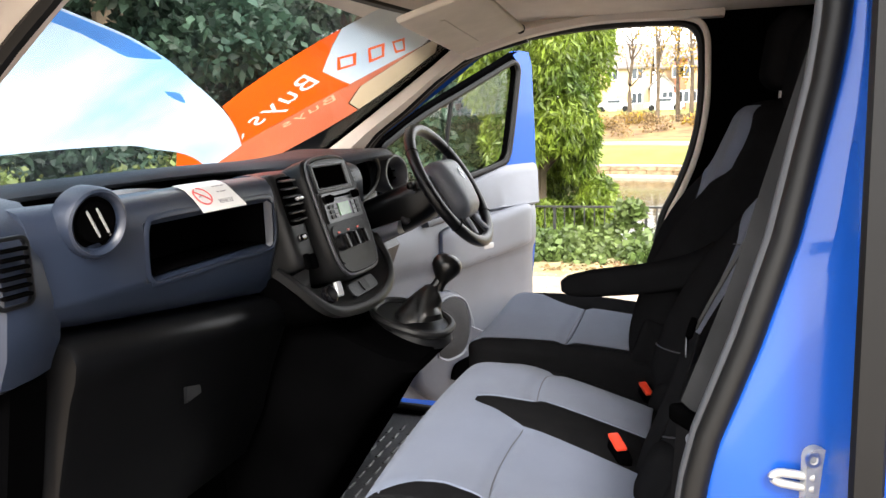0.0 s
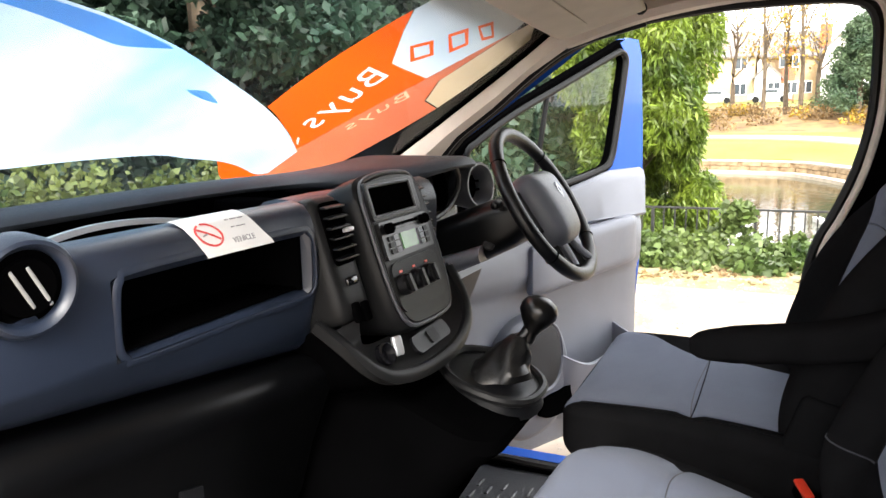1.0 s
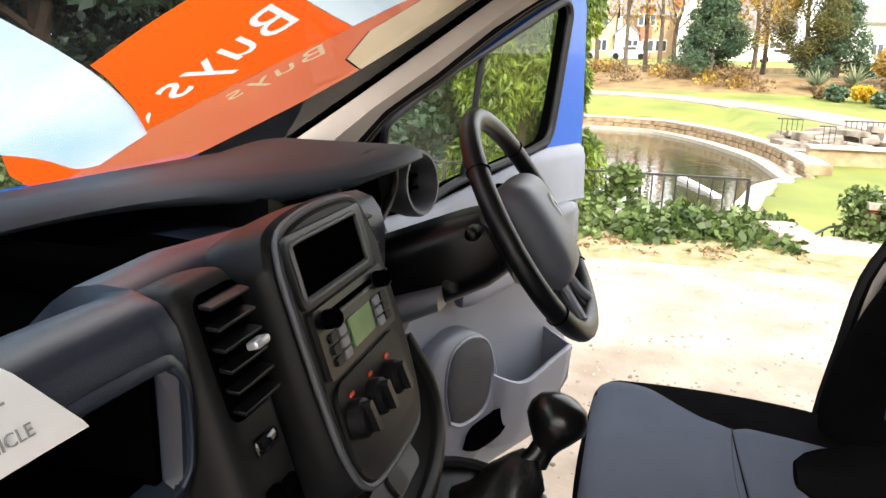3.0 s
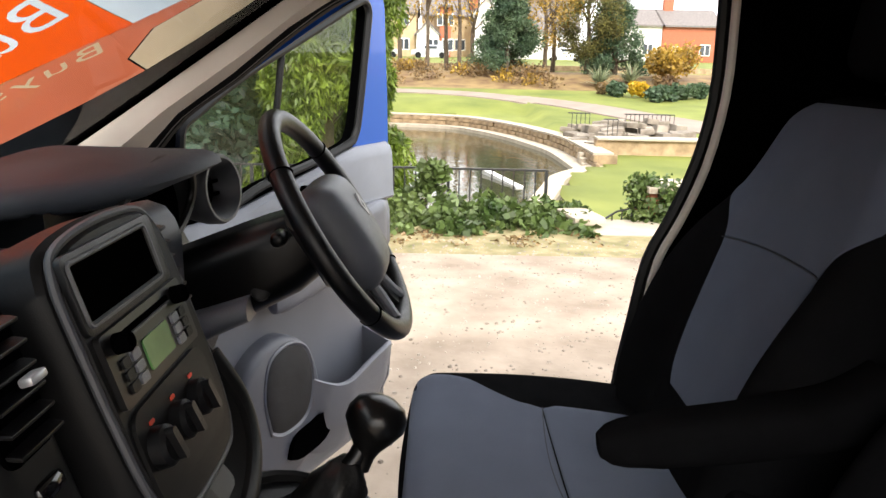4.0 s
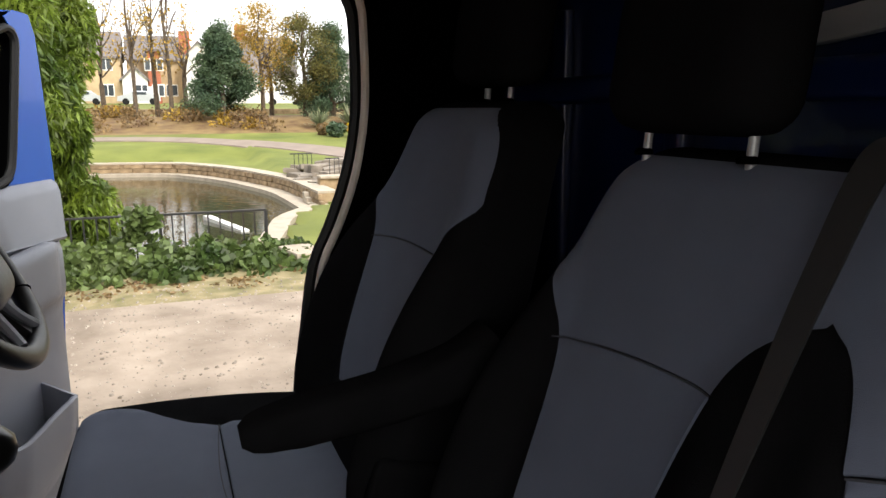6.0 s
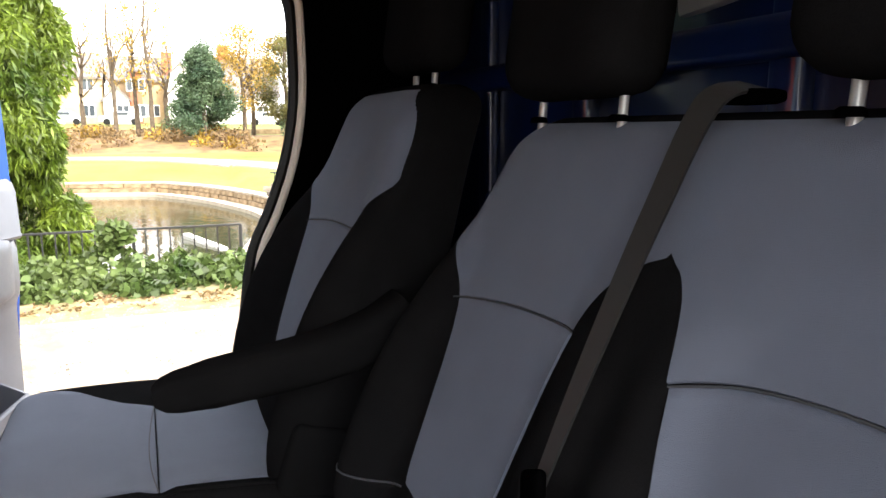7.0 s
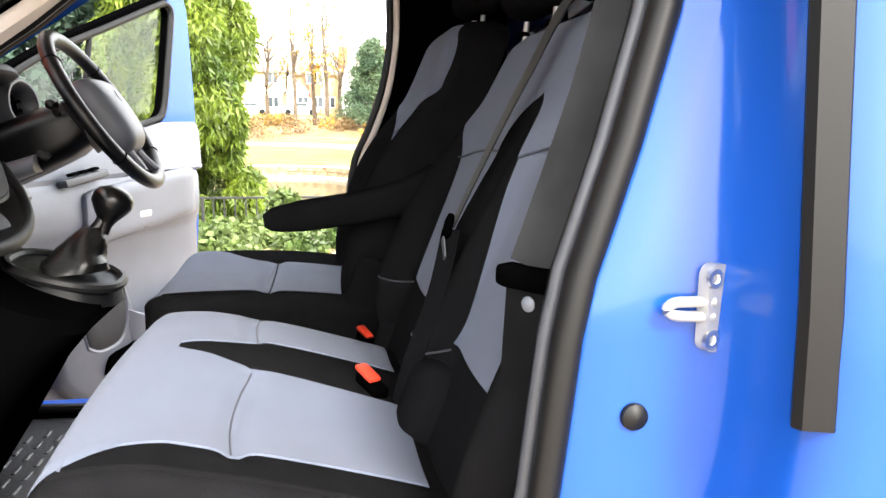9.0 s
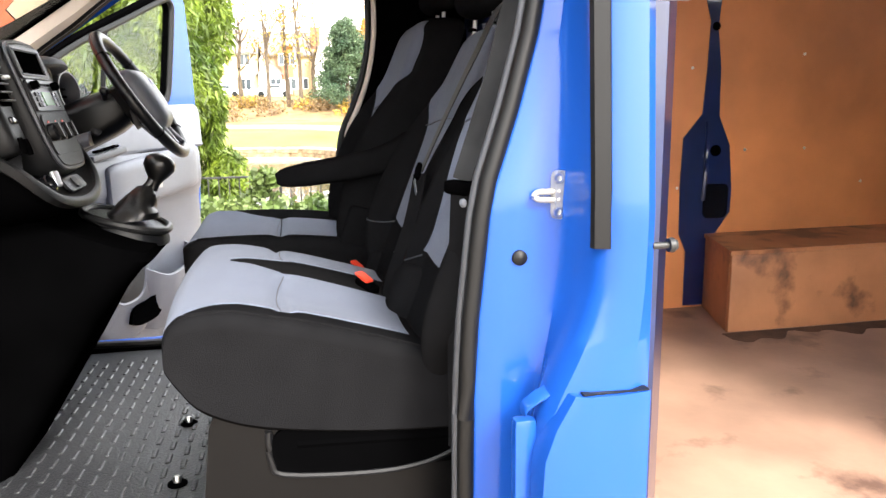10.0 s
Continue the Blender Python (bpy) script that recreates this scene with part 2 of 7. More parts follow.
def box(x0, x1, y0, y1, z0, z1, r=0.0, seg=2, bm=None):
    b = bmesh.new()
    bmesh.ops.create_cube(b, size=1)
    for v in b.verts:
        v.co = Vector((x0 + (v.co.x + 0.5) * (x1 - x0), y0 + (v.co.y + 0.5) * (y1 - y0), z0 + (v.co.z + 0.5) * (z1 - z0)))
    if r:
        bevel(b, r, seg)
    return b if bm is None else join(bm, b)


def join(a, b):
    me = bpy.data.meshes.new("t")
    b.to_mesh(me)
    b.free()
    a.from_mesh(me)
    bpy.data.meshes.remove(me)
    return a


def moved(bm, m):
    bmesh.ops.transform(bm, matrix=m, verts=bm.verts)
    return bm


def loft(rings, closed=True, caps=True, loop=False):
    """Skins rings of equal length."""
    bm = bmesh.new()
    vs = [[bm.verts.new(p) for p in ring] for ring in rings]
    n = len(rings[0])
    pairs = list(zip(vs, vs[1:])) + ([(vs[-1], vs[0])] if loop else [])
    for a, b in pairs:
        for i in range(n if closed else n - 1):
            j = (i + 1) % n
            bm.faces.new((a[i], a[j], b[j], b[i]))
    if caps and closed and not loop:
        bm.faces.new(vs[0][::-1])
        bm.faces.new(vs[-1])
    return bm


def smooth_path(pts, n=6, loop=False):
    """Catmull-Rom through the points."""
    p = [Vector(q) for q in pts]
    out = []
    m = len(p)
    for i in range(m if loop else m - 1):
        a, b, c, d = (p[k % m] if loop else p[min(max(k, 0), m - 1)] for k in (i - 1, i, i + 1, i + 2))
        for s in range(n):
            t = s / n
            out.append(0.5 * ((2 * b) + (c - a) * t + (2 * a - 5 * b + 4 * c - d) * t * t + (3 * b - a - 3 * c + d) * t ** 3))
    return out if loop else out + [p[-1]]


def sweep(path, section, up=Vector((0, 0, 1)), loop=False, scale=None):
    """Sweeps a closed section (list of (side, up)) along a path."""
    path = [Vector(p) for p in path]
    rings = []
    n = len(path)
    for i, p in enumerate(path):
        t = (path[(i + 1) % n] - path[i - 1]) if loop else (path[min(i + 1, n - 1)] - path[max(i - 1, 0)])
        t.normalize()
        s = t.cross(up)
        s = s.normalized() if s.length > 1e-4 else Vector((1, 0, 0))
        u = s.cross(t)
        k = scale[i] if scale else 1
        rings.append([p + s * a * k + u * b * k for a, b in section])
    return loft(rings, loop=loop)


def circle(r, n=10, r2=None):
    return [(r * math.cos(2 * math.pi * i / n), (r2 or r) * math.sin(2 * math.pi * i / n)) for i in range(n)]


def tube(path, r, n=8, loop=False, up=Vector((0, 0, 1)), scale=None):
    return sweep(path, circle(r, n), up, loop, scale)


def lathe(profile, m=Matrix.Identity(4), n=24):
    """Turns (radius, height) round z, then poses it."""
    rings = [[Vector((r * math.cos(2 * math.pi * i / n), r * math.sin(2 * math.pi * i / n), h)) for i in range(n)] for r, h in profile]
    return moved(loft(rings), m)


def rounded(size, r, n=8, m=Matrix.Identity(4), deform=None):
    """A box with round edges, finely divided, for soft shapes."""
    bm = bmesh.new()
    bmesh.ops.create_cube(bm, size=2)
    bmesh.ops.subdivide_edges(bm, edges=bm.edges[:], cuts=n, use_grid_fill=True)
    h = Vector(size) / 2
    for v in bm.verts:
        p = Vector([math.copysign(abs(c) ** 0.8, c) * s for c, s in zip(v.co, h)])
        inner = Vector([max(-(s - r), min(s - r, c)) for c, s in zip(p, h)])
        d = p - inner
        p = inner + (d.normalized() * r if d.length > 1e-6 else d)
        v.co = p if deform is None else deform(p)
    return moved(bm, m)


def prism(outline, depth, m=Matrix.Identity(4), r=0.0, hole=None):
    """A plate from a 2D outline in the local xy plane, its thickness along z."""
    bm = bmesh.new()
    lo = [bm.verts.new((x, y, 0)) for x, y in outline]
    hi = [bm.verts.new((x, y, depth)) for x, y in outline]
    n = len(outline)
    for i in range(n):
        bm.faces.new((lo[i], lo[(i + 1) % n], hi[(i + 1) % n], hi[i]))
    if hole is None:
        bm.faces.new(lo[::-1])
        bm.faces.new(hi)
    else:
        k = len(hole)
        l2 = [bm.verts.new((x, y, 0)) for x, y in hole]
        h2 = [bm.verts.new((x, y, depth)) for x, y in hole]
        for i in range(k):
            bm.faces.new((l2[(i + 1) % k], l2[i], h2[i], h2[(i + 1) % k]))
        for ring, inner in ((lo, l2), (hi, h2)):
            edges = [bm.edges.get((a[i], a[(i + 1) % len(a)])) for a in (ring, inner) for i in range(len(a))]
            bmesh.ops.triangle_fill(bm, use_beauty=True, edges=edges)
    if r:
        bevel(bm, r, 2)
    return moved(bm, m)


def rrect(w, h, r, n=5, cx=0.0, cy=0.0):
    out = []
    for qx, qy, a0 in ((1, 1, 0), (-1, 1, 90), (-1, -1, 180), (1, -1, 270)):
        for i in range(n + 1):
            a = radians(a0 + 90 * i / n)
            out.append((cx + qx * (w / 2 - r) + r * math.cos(a), cy + qy * (h / 2 - r) + r * math.sin(a)))
    return out


def lerp(a, b, t):
    return a + (b - a) * t


def curve_at(pts, v):
    """Piecewise linear lookup."""
    for (a, x), (b, y) in zip(pts, pts[1:]):
        if v <= b:
            return lerp(x, y, (max(v, a) - a) / (b - a))
    return pts[-1][1]


def table(pts, n=5):
    """A smooth lookup through (height, across) pairs."""
    p = [(q.x, q.y) for q in smooth_path([(a, b, 0) for a, b in pts], n)]
    return lambda v: curve_at(p, v)


def drape(tree, place, way, nu, nv, off, thick=0.004, sink="lrbt"):
    """A cloth panel laid over a surface: place(u, v) gives the start, way the direction towards it."""
    def step(i, n):
        return 0.0 if i == 0 else 1.0 if i == n else lerp(0.012, 0.988, (i - 1) / (n - 2))
    rings = []
    way = Vector(way).normalized()
    for j in range(nv + 1):
        row = []
        for i in range(nu + 1):
            q = Vector(place(step(i, nu), step(j, nv)))
            p = tree.ray_cast(q - way * 1.5, way)[0]
            if p is None:
                p = tree.find_nearest(q)[0]
            edge = min(i + 9 * ("l" not in sink), nu - i + 9 * ("r" not in sink), j + 9 * ("b" not in sink), nv - j + 9 * ("t" not in sink))
            row.append(p - way * (off if edge else -thick))
        rings.append(row)
    return loft(rings, closed=False, caps=False)


def seam(tree, pts, way, r=0.0028, n=5, off=0.001):
    way = Vector(way).normalized()
    out = []
    for p in smooth_path(pts, n):
        hit = tree.ray_cast(p - way * 1.5, way)[0]
        if hit is not None:
            out.append(hit - way * off)
    return tube(out, r, 5)


def tree_of(bm):
    return BVHTree.FromBMesh(bm)


def stained(name, base, dark, amount=0.62):
    """Plywood with soft dark dirt over its grain."""
    m = material(name, base, 0.5, var=0.22, scale=3, c2=tuple(c * 1.5 for c in base), bump=0.1, bscale=60, detail=8)
    nt = m.node_tree
    bs = nt.nodes["Principled BSDF"]
    src = bs.inputs["Base Color"].links[0].from_socket
    tc, n, r, mx = nt.nodes.new("ShaderNodeTexCoord"), nt.nodes.new("ShaderNodeTexNoise"), nt.nodes.new("ShaderNodeMapRange"), nt.nodes.new("ShaderNodeMixRGB")
    n.inputs["Scale"].default_value, n.inputs["Detail"].default_value, n.inputs["Roughness"].default_value = 4.2, 6, 0.55
    r.inputs[1].default_value, r.inputs[2].default_value = amount, amount + 0.12
    mx.inputs[2].default_value = (*dark, 1)
    nt.links.new(tc.outputs["Object"], n.inputs["Vector"])
    nt.links.new(n.outputs["Fac"], r.inputs[0])
    nt.links.new(r.outputs[0], mx.inputs[0])
    nt.links.new(src, mx.inputs[1])
    nt.links.new(mx.outputs[0], bs.inputs["Base Color"])
    return m


M["ply_floor"] = stained("plywood_floor", (0.245, 0.150, 0.105), (0.10, 0.056, 0.040), 0.57)
M["ply_box"] = stained("plywood_box", (0.30, 0.125, 0.055), (0.07, 0.03, 0.018), 0.56)


# ---- the van: shell ----
def glass_y(x, z):
    """The windscreen's curved, raked surface."""
    return 1.369 + 0.12 * (1 - (x / 0.72) ** 2) - (z - 1.424) / 0.71


def glass_pt(x, z, off=0.0):
    return Vector((x, glass_y(x, z) + 0.58 * off, z + 0.81 * off))


def windscreen():
    w = thing("window_1", "raked windscreen of clear curved glass", "windscreen", kind="structure")
    rings = [[glass_pt(lerp(-0.815, 0.815, i / 24), lerp(1.395, 1.845, j / 12)) for i in range(25)] for j in range(13)]
    pane = part("pane", loft(rings, closed=False, caps=False), M["glass"], w)
    pane.visible_shadow = False
    pts = [glass_pt(lerp(-0.815, 0.815, i / 12), 1.40) for i in range(13)] + [glass_pt(0.82, lerp(1.40, 1.845, i / 6)) for i in range(1, 7)]
    pts += [glass_pt(lerp(0.815, -0.815, i / 12), 1.85) for i in range(13)] + [glass_pt(-0.82, lerp(1.845, 1.40, i / 6)) for i in range(1, 6)]
    for s in (-1, 1):
        edge = [(0.745, 1.424), (0.756, 1.50), (0.766, 1.58), (0.773, 1.658), (0.777, 1.728), (0.772, 1.79)]
        part("frit_band", loft([[glass_pt((x + a) * s, z, o) for a, o in ((-0.010, 0.002), (0.04, 0.002), (0.04, -0.003), (-0.010, -0.003))] for x, z in edge]), M["black"], w, "black printed border of the glass")
    part("seal", tube(pts, 0.010, 6, loop=True, up=Vector((0, 0.58, 0.81))), M["rubber"], w, "black rubber seal")
    return w


windscreen()


def film(name, outline, mat, off, parent, holes=()):
    """A flat film cut to an outline (x, z) on the windscreen, with holes cut out."""
    bm = bmesh.new()
    for loop in (outline, *holes):
        vs = [bm.verts.new((x, z, 0)) for x, z in loop]
        for i in range(len(vs)):
            bm.edges.new((vs[i], vs[(i + 1) % len(vs)]))
    bmesh.ops.triangle_fill(bm, use_beauty=True, edges=bm.edges[:])
    for _ in range(3):
        long = [e for e in bm.edges if e.calc_length() > 0.04]
        if long:
            bmesh.ops.subdivide_edges(bm, edges=long, cuts=1)
            bmesh.ops.triangulate(bm, faces=bm.faces[:])
    for v in bm.verts:
        v.co = glass_pt(v.co.x, v.co.y, off)
    return part(name, bm, mat, parent)


def s2(pts, n=5):
    return [(p.x, p.y) for p in smooth_path([(x, y, 0) for x, y in pts], n)]


def word(body, size, x, z, slant=-0.26, tall=1.4):
    """The outlines of a word running down the glass, readable from outside: loops of (x, z)."""
    adv = Vector((slant, 0.79, -0.56)).normalized()
    up = adv.cross(Vector((-1, 0, 0))).normalized().cross(adv)
    cu = bpy.data.curves.new("t", "FONT")
    cu.body, cu.size, cu.space_character, cu.resolution_u = body, size, 1.14, 3
    tmp = new("t", cu)
    me = bpy.data.meshes.new_from_object(tmp.evaluated_get(bpy.context.evaluated_depsgraph_get()))
    bpy.data.objects.remove(tmp)
    bm = bmesh.new()
    bm.from_mesh(me)
    bmesh.ops.remove_doubles(bm, verts=bm.verts[:], dist=1e-5)
    o = Vector((x, glass_y(x, z), z))
    left = {e for e in bm.edges if len(e.link_faces) == 1}
    loops = []
    while left:
        e = left.pop()
        first, v, loop = e.verts[0], e.verts[1], [e.verts[0]]
        while v is not first:
            loop.append(v)
            e = next(q for q in v.link_edges if q in left)
            left.discard(e)
            v = e.other_vert(v)
        pts = []
        for q in loop:
            w = o + adv * q.co.x + up * q.co.y * tall
            pts.append((w.x, w.z))
        loops.append(pts)
    bm.free()
    return loops


def glyphs(loops):
    """Sorts outlines into letters: each outer outline with the holes inside its bounds."""
    def bounds(l):
        return min(p[0] for p in l), max(p[0] for p in l), min(p[1] for p in l), max(p[1] for p in l)
    out = []
    for l in sorted(loops, key=lambda l: -(bounds(l)[1] - bounds(l)[0])):
        b = bounds(l)
        home = next((g for g in out if bounds(g[0])[0] < b[0] and b[1] < bounds(g[0])[1] and bounds(g[0])[2] < b[2] and b[3] < bounds(g[0])[3]), None)
        if home:
            home.append(l)
        else:
            out.append([l])
    return out


def sticker():
    top = [(0.357, 1.4925)] + s2([(0.27, 1.5345), (0.169, 1.5735), (0.105, 1.594)]) + s2([(0.112, 1.615), (0.125, 1.645), (0.155, 1.69), (0.20, 1.742), (0.245, 1.785)])
    low = s2([(0.547, 1.660), (0.457, 1.585), (0.385, 1.518)])
    d = thing("windscreen_sticker", "orange and white promotional film across the windscreen, lettering reversed, its reflection painted below", "sticker")
    letters = word("Buys", 0.109, 0.402, 1.668)
    letters.append([(0.316, 1.5235), (0.324, 1.5215), (0.346, 1.5035), (0.335, 1.5085), (0.322, 1.516)])
    film("orange_panel", top + [(0.285, 1.748), (0.362, 1.688)] + low, M["orange"], 0.012, d, letters)
    film("orange_corner", s2([(0.115, 1.4825), (0.2, 1.465), (0.29, 1.439), (0.330, 1.436)]) + [(0.308, 1.413), (0.245, 1.412), (0.18, 1.44)], M["orange"], 0.012, d)
    # each letter: the outlines that start inside its own stretch
    for own in glyphs(letters):
        film("letter", own[0], M["white_film"], 0.012, d, own[1:])
    marks = [[(0.422, 1.693), (0.475, 1.711), (0.417, 1.740), (0.360, 1.724)], [(0.522, 1.718), (0.556, 1.738), (0.490, 1.770), (0.446, 1.753)], [(0.588, 1.748), (0.618, 1.7575), (0.550, 1.788), (0.516, 1.775)]]
    film("white_arrow", [(0.363, 1.6885), (0.548, 1.6605), (0.665, 1.772), (0.66, 1.838), (0.31, 1.838), (0.247, 1.786), (0.286, 1.7485)], M["white_film"], 0.012, d, marks)
    for q in marks:
        cx, cz = sum(p[0] for p in q) / 4, sum(p[1] for p in q) / 4
        inner = [(lerp(cx, x, 0.68), lerp(cz, z, 0.62)) for x, z in q]
        film("mark", q, M["orange"], 0.012, d, [inner])
        film("mark_middle", inner, M["white_film"], 0.012, d)
    # pale band below: the sticker's reflection, painted as a film of its own
    line = s2([(0.665, 1.772), (0.54, 1.659), (0.457, 1.583), (0.385, 1.516), (0.357, 1.488), (0.33, 1.438), (0.31, 1.413)])
    pale = word("Buys", 0.085, 0.565, 1.62, -0.62, 0.8)
    film("lower_band", line + s2([(0.44, 1.412), (0.54, 1.415), (0.605, 1.462), (0.675, 1.532), (0.715, 1.587)]) + [(0.636, 1.606), (0.60, 1.655)], M["pale_orange"], 0.012, d, pale)
    for own in glyphs(pale):
        film("pale_letter", own[0], M["pale_cream"], 0.012, d, own[1:])
    film("lower_band_tail", [(0.602, 1.657), (0.638, 1.608), (0.716, 1.589), (0.738, 1.64), (0.752, 1.70), (0.760, 1.76), (0.70, 1.80), (0.667, 1.770)], M["pale_cream"], 0.012, d)
    w = thing("white_windscreen_film", "white translucent film on the windscreen, blue sky reflections painted in", "sticker")
    dome = s2([(0.357, 1.492), (0.27, 1.533), (0.169, 1.572), (0.05, 1.608), (-0.075, 1.639), (-0.234, 1.674), (-0.342, 1.692), (-0.47, 1.707), (-0.60, 1.715), (-0.72, 1.72)])
    rim = s2([(-0.70, 1.50), (-0.62, 1.502), (-0.45, 1.508), (-0.27, 1.511), (-0.1, 1.509), (0.0, 1.497), (0.11, 1.484), (0.2, 1.466), (0.29, 1.44), (0.335, 1.44)])
    # bluish tint, edge and patch paint the sky's reflection on the white panel
    film("white_panel", dome + rim, M["sky_tint"], 0.006, w)
    film("blue_edge", s2([(-0.30, 1.683), (-0.342, 1.690), (-0.47, 1.705), (-0.60, 1.713), (-0.71, 1.718)]) + s2([(-0.71, 1.704), (-0.60, 1.698), (-0.50, 1.688), (-0.42, 1.679), (-0.36, 1.680)]), M["sky_reflection_film"], 0.004, w)
    film("blue_patch", s2([(-0.19, 1.628), (-0.135, 1.627), (-0.095, 1.616), (-0.07, 1.606), (-0.115, 1.612), (-0.16, 1.620)], 3), M["sky_reflection_film"], 0.004, w)


sticker()


def a_pillar(s, label):
    """Pillar between windscreen and door opening; s = 1 on the driver's side."""
    g = [(x, glass_y(x, z) - 0.012, z) for x, z in ((0.742, 1.36), (0.749, 1.424), (0.764, 1.53), (0.776, 1.658), (0.780, 1.728), (0.775, 1.80), (0.74, 1.845))]
    o = [(0.80, 1.30, 1.36), (0.80, 1.20, 1.435), (0.80, 1.125, 1.515), (0.80, 1.016, 1.592), (0.80, 0.905, 1.68), (0.80, 0.79, 1.752), (0.81, 0.60, 1.80)]
    rings = []
    for a, b in zip(g, o):
        a, b = Vector(a), Vector(b)
        out = Vector((0.10, 0.03, 0.03))
        mid = (a + b) / 2 + Vector((-0.016, -0.02, 0.0))
        q = [a + Vector((0.05, 0.004, -0.004)), a, lerp(a, mid, 0.6), mid, lerp(mid, b, 0.6), b, b + Vector((0.03, 0.02, 0.0)), (a + b) / 2 + out]
        rings.append([Vector((p.x * s, p.y, p.z)) for p in q])
    p = thing("pillar_trim", label, "pillar", kind="structure")
    part("cover", loft(rings), M["pillar"], p)
    skin = [[Vector(((q[0] + dx) * s, q[1] + dy, q[2] + dz)) for dx, dy, dz in ((0.065, 0.012, 0.012), (0.13, 0.02, 0.02), (0.15, -0.06, 0.0), (0.12, -0.08, -0.01), (0.085, 0.0, 0.0))] for q in g]
    part("outer_skin", loft(skin), M["blue"], p, "blue painted outer skin")
    seal = [Vector((q[0] * s + 0.012 * s, q[1], q[2])) for q in o]
    part("door_seal", tube(smooth_path(seal, 4), 0.011, 6), M["rubber"], p, "black rubber door seal")
    return p


a_pillar(1, "light grey plastic windscreen pillar on the driver's side")
a_pillar(-1, "light grey plastic windscreen pillar beside the open passenger door")

OPEN = [(1.21, 1.42), (1.125, 1.515), (1.016, 1.592), (0.905, 1.68), (0.79, 1.752), (0.652, 1.80), (0.50, 1.82), (0.378, 1.828), (0.20, 1.828), (0.115, 1.815), (0.082, 1.775), (0.075, 1.70), (0.076, 1.555), (0.10, 1.43), (0.14, 1.32), (0.178, 1.235), (0.20, 1.10), (0.222, 0.94), (0.225, 0.75), (0.23, 0.62), (0.30, 0.53), (1.15, 0.53), (1.27, 0.60), (1.30, 1.36)]


def side_wall(s):
    """Body side round a door opening, from the dash to behind the seats."""
    w = thing("wall_right" if s > 0 else "wall_left", "blue van side with door opening, dark inside", "van side", kind="structure")
    outer = [(1.60, 0.40), (1.60, 1.40), (1.30, 1.62), (0.90, 1.88), (0.60, 1.92), (-0.30, 1.92), (-0.30, 0.40)] if s > 0 else [(1.60, 0.40), (1.60, 1.40), (1.30, 1.62), (0.90, 1.88), (0.60, 1.92), (0.11, 1.92), (0.11, 0.40)]
    m = Matrix(((0, 0, s, 0.835 * s), (1, 0, 0, 0), (0, 1, 0, 0), (0, 0, 0, 1)))
    part("inner_panel", prism(outer, 0.02, m, hole=OPEN), M["black"], w, "black inner panel")
    m2 = Matrix(((0, 0, s, 0.86 * s), (1, 0, 0, 0), (0, 1, 0, 0), (0, 0, 0, 1)))
    part("outer_panel", prism(outer, 0.09, m2, hole=[(y + (-0.08 if y < 0.6 else 0.03), z + (0.03 if z > 1.3 else -0.02)) for y, z in OPEN]), M["blue"], w, "blue painted metal")
    path = smooth_path([(0.838 * s, y, z) for y, z in OPEN], 3, loop=True)
    part("door_seal", tube(path, 0.013, 8, loop=True, up=Vector((1, 0, 0))), M["rubber"], w, "black rubber seal round the opening")
    part("inner_edge", tube(smooth_path([(0.822 * s, y, z) for y, z in [(a - 0.016 if a < 0.5 else a, b + (0.012 if b > 1.5 else 0)) for a, b in OPEN[:21]]], 3), 0.009, 8, up=Vector((1, 0, 0))), M["pillar"], w, "light grey edge trim")
    return w


side_wall(1)


def roof():
    bm = loft([[Vector((x, y, 1.845 + 0.03 * (1 - (x / 0.9) ** 2) - max(0, y - 0.50) ** 2 * 0.12)) for x in [lerp(-0.86, 0.86, i / 16) for i in range(17)]] for y in [lerp(-0.32, 0.98, j / 12) for j in range(13)]], closed=False, caps=False)
    bm.normal_update()
    bmesh.ops.solidify(bm, geom=bm.faces[:], thickness=-0.03)
    single("ceiling", bm, M["liner"], "pale grey cloth headliner of the cab", "ceiling", "structure")
    bm = loft([[Vector((x, y, z)) for x in [lerp(-0.97, 0.97, i / 16) for i in range(17)]] for y, z in ((-2.9, 1.97), (-0.3, 1.97), (0.5, 1.96), (0.90, 1.925), (1.0, 1.89))], closed=False, caps=False)
    bm.normal_update()
    bmesh.ops.solidify(bm, geom=bm.faces[:], thickness=0.02)
    single("roof", bm, M["blue"], "blue painted van roof", "roof", "structure")
    for s in (1, -1):
        bm = sweep(smooth_path([(0.80 * s, 0.80, 1.755), (0.80 * s, 0.60, 1.812), (0.805 * s, 0.378, 1.842), (0.81 * s, 0.16, 1.84), (0.82 * s, 0.02, 1.84)], 5), [(0.03, 0.01), (0.0, 0.04), (-0.05, 0.05), (-0.05, 0.0), (-0.01, -0.012), (0.02, -0.008)])
        single("trim", bm, M["pillar"], "grey plastic rail above the door opening", "trim", "structure")


roof()


def visor(x):
    v = thing("sun_visor", "pale grey padded sun visor folded up under the headliner", "sun visor")
    m = pose(x, 0.64, 1.785, -16, 3.6, 0)
    part("pad", rounded((0.48, 0.20, 0.020), 0.009, 10, m), M["liner"], v)
    part("label", prism(rrect(0.30, 0.012, 0.003), 0.002, m @ pose(0, 0.02, -0.0135)), M["liner"], v, "faint stitched line")
    part("pivot", lathe([(0.012, 0), (0.014, 0.004), (0.009, 0.02), (0.0, 0.022)], m @ pose(0.25, -0.085, 0.004, 0, 90, 0), 12), M["stack"], v)


visor(0.26)


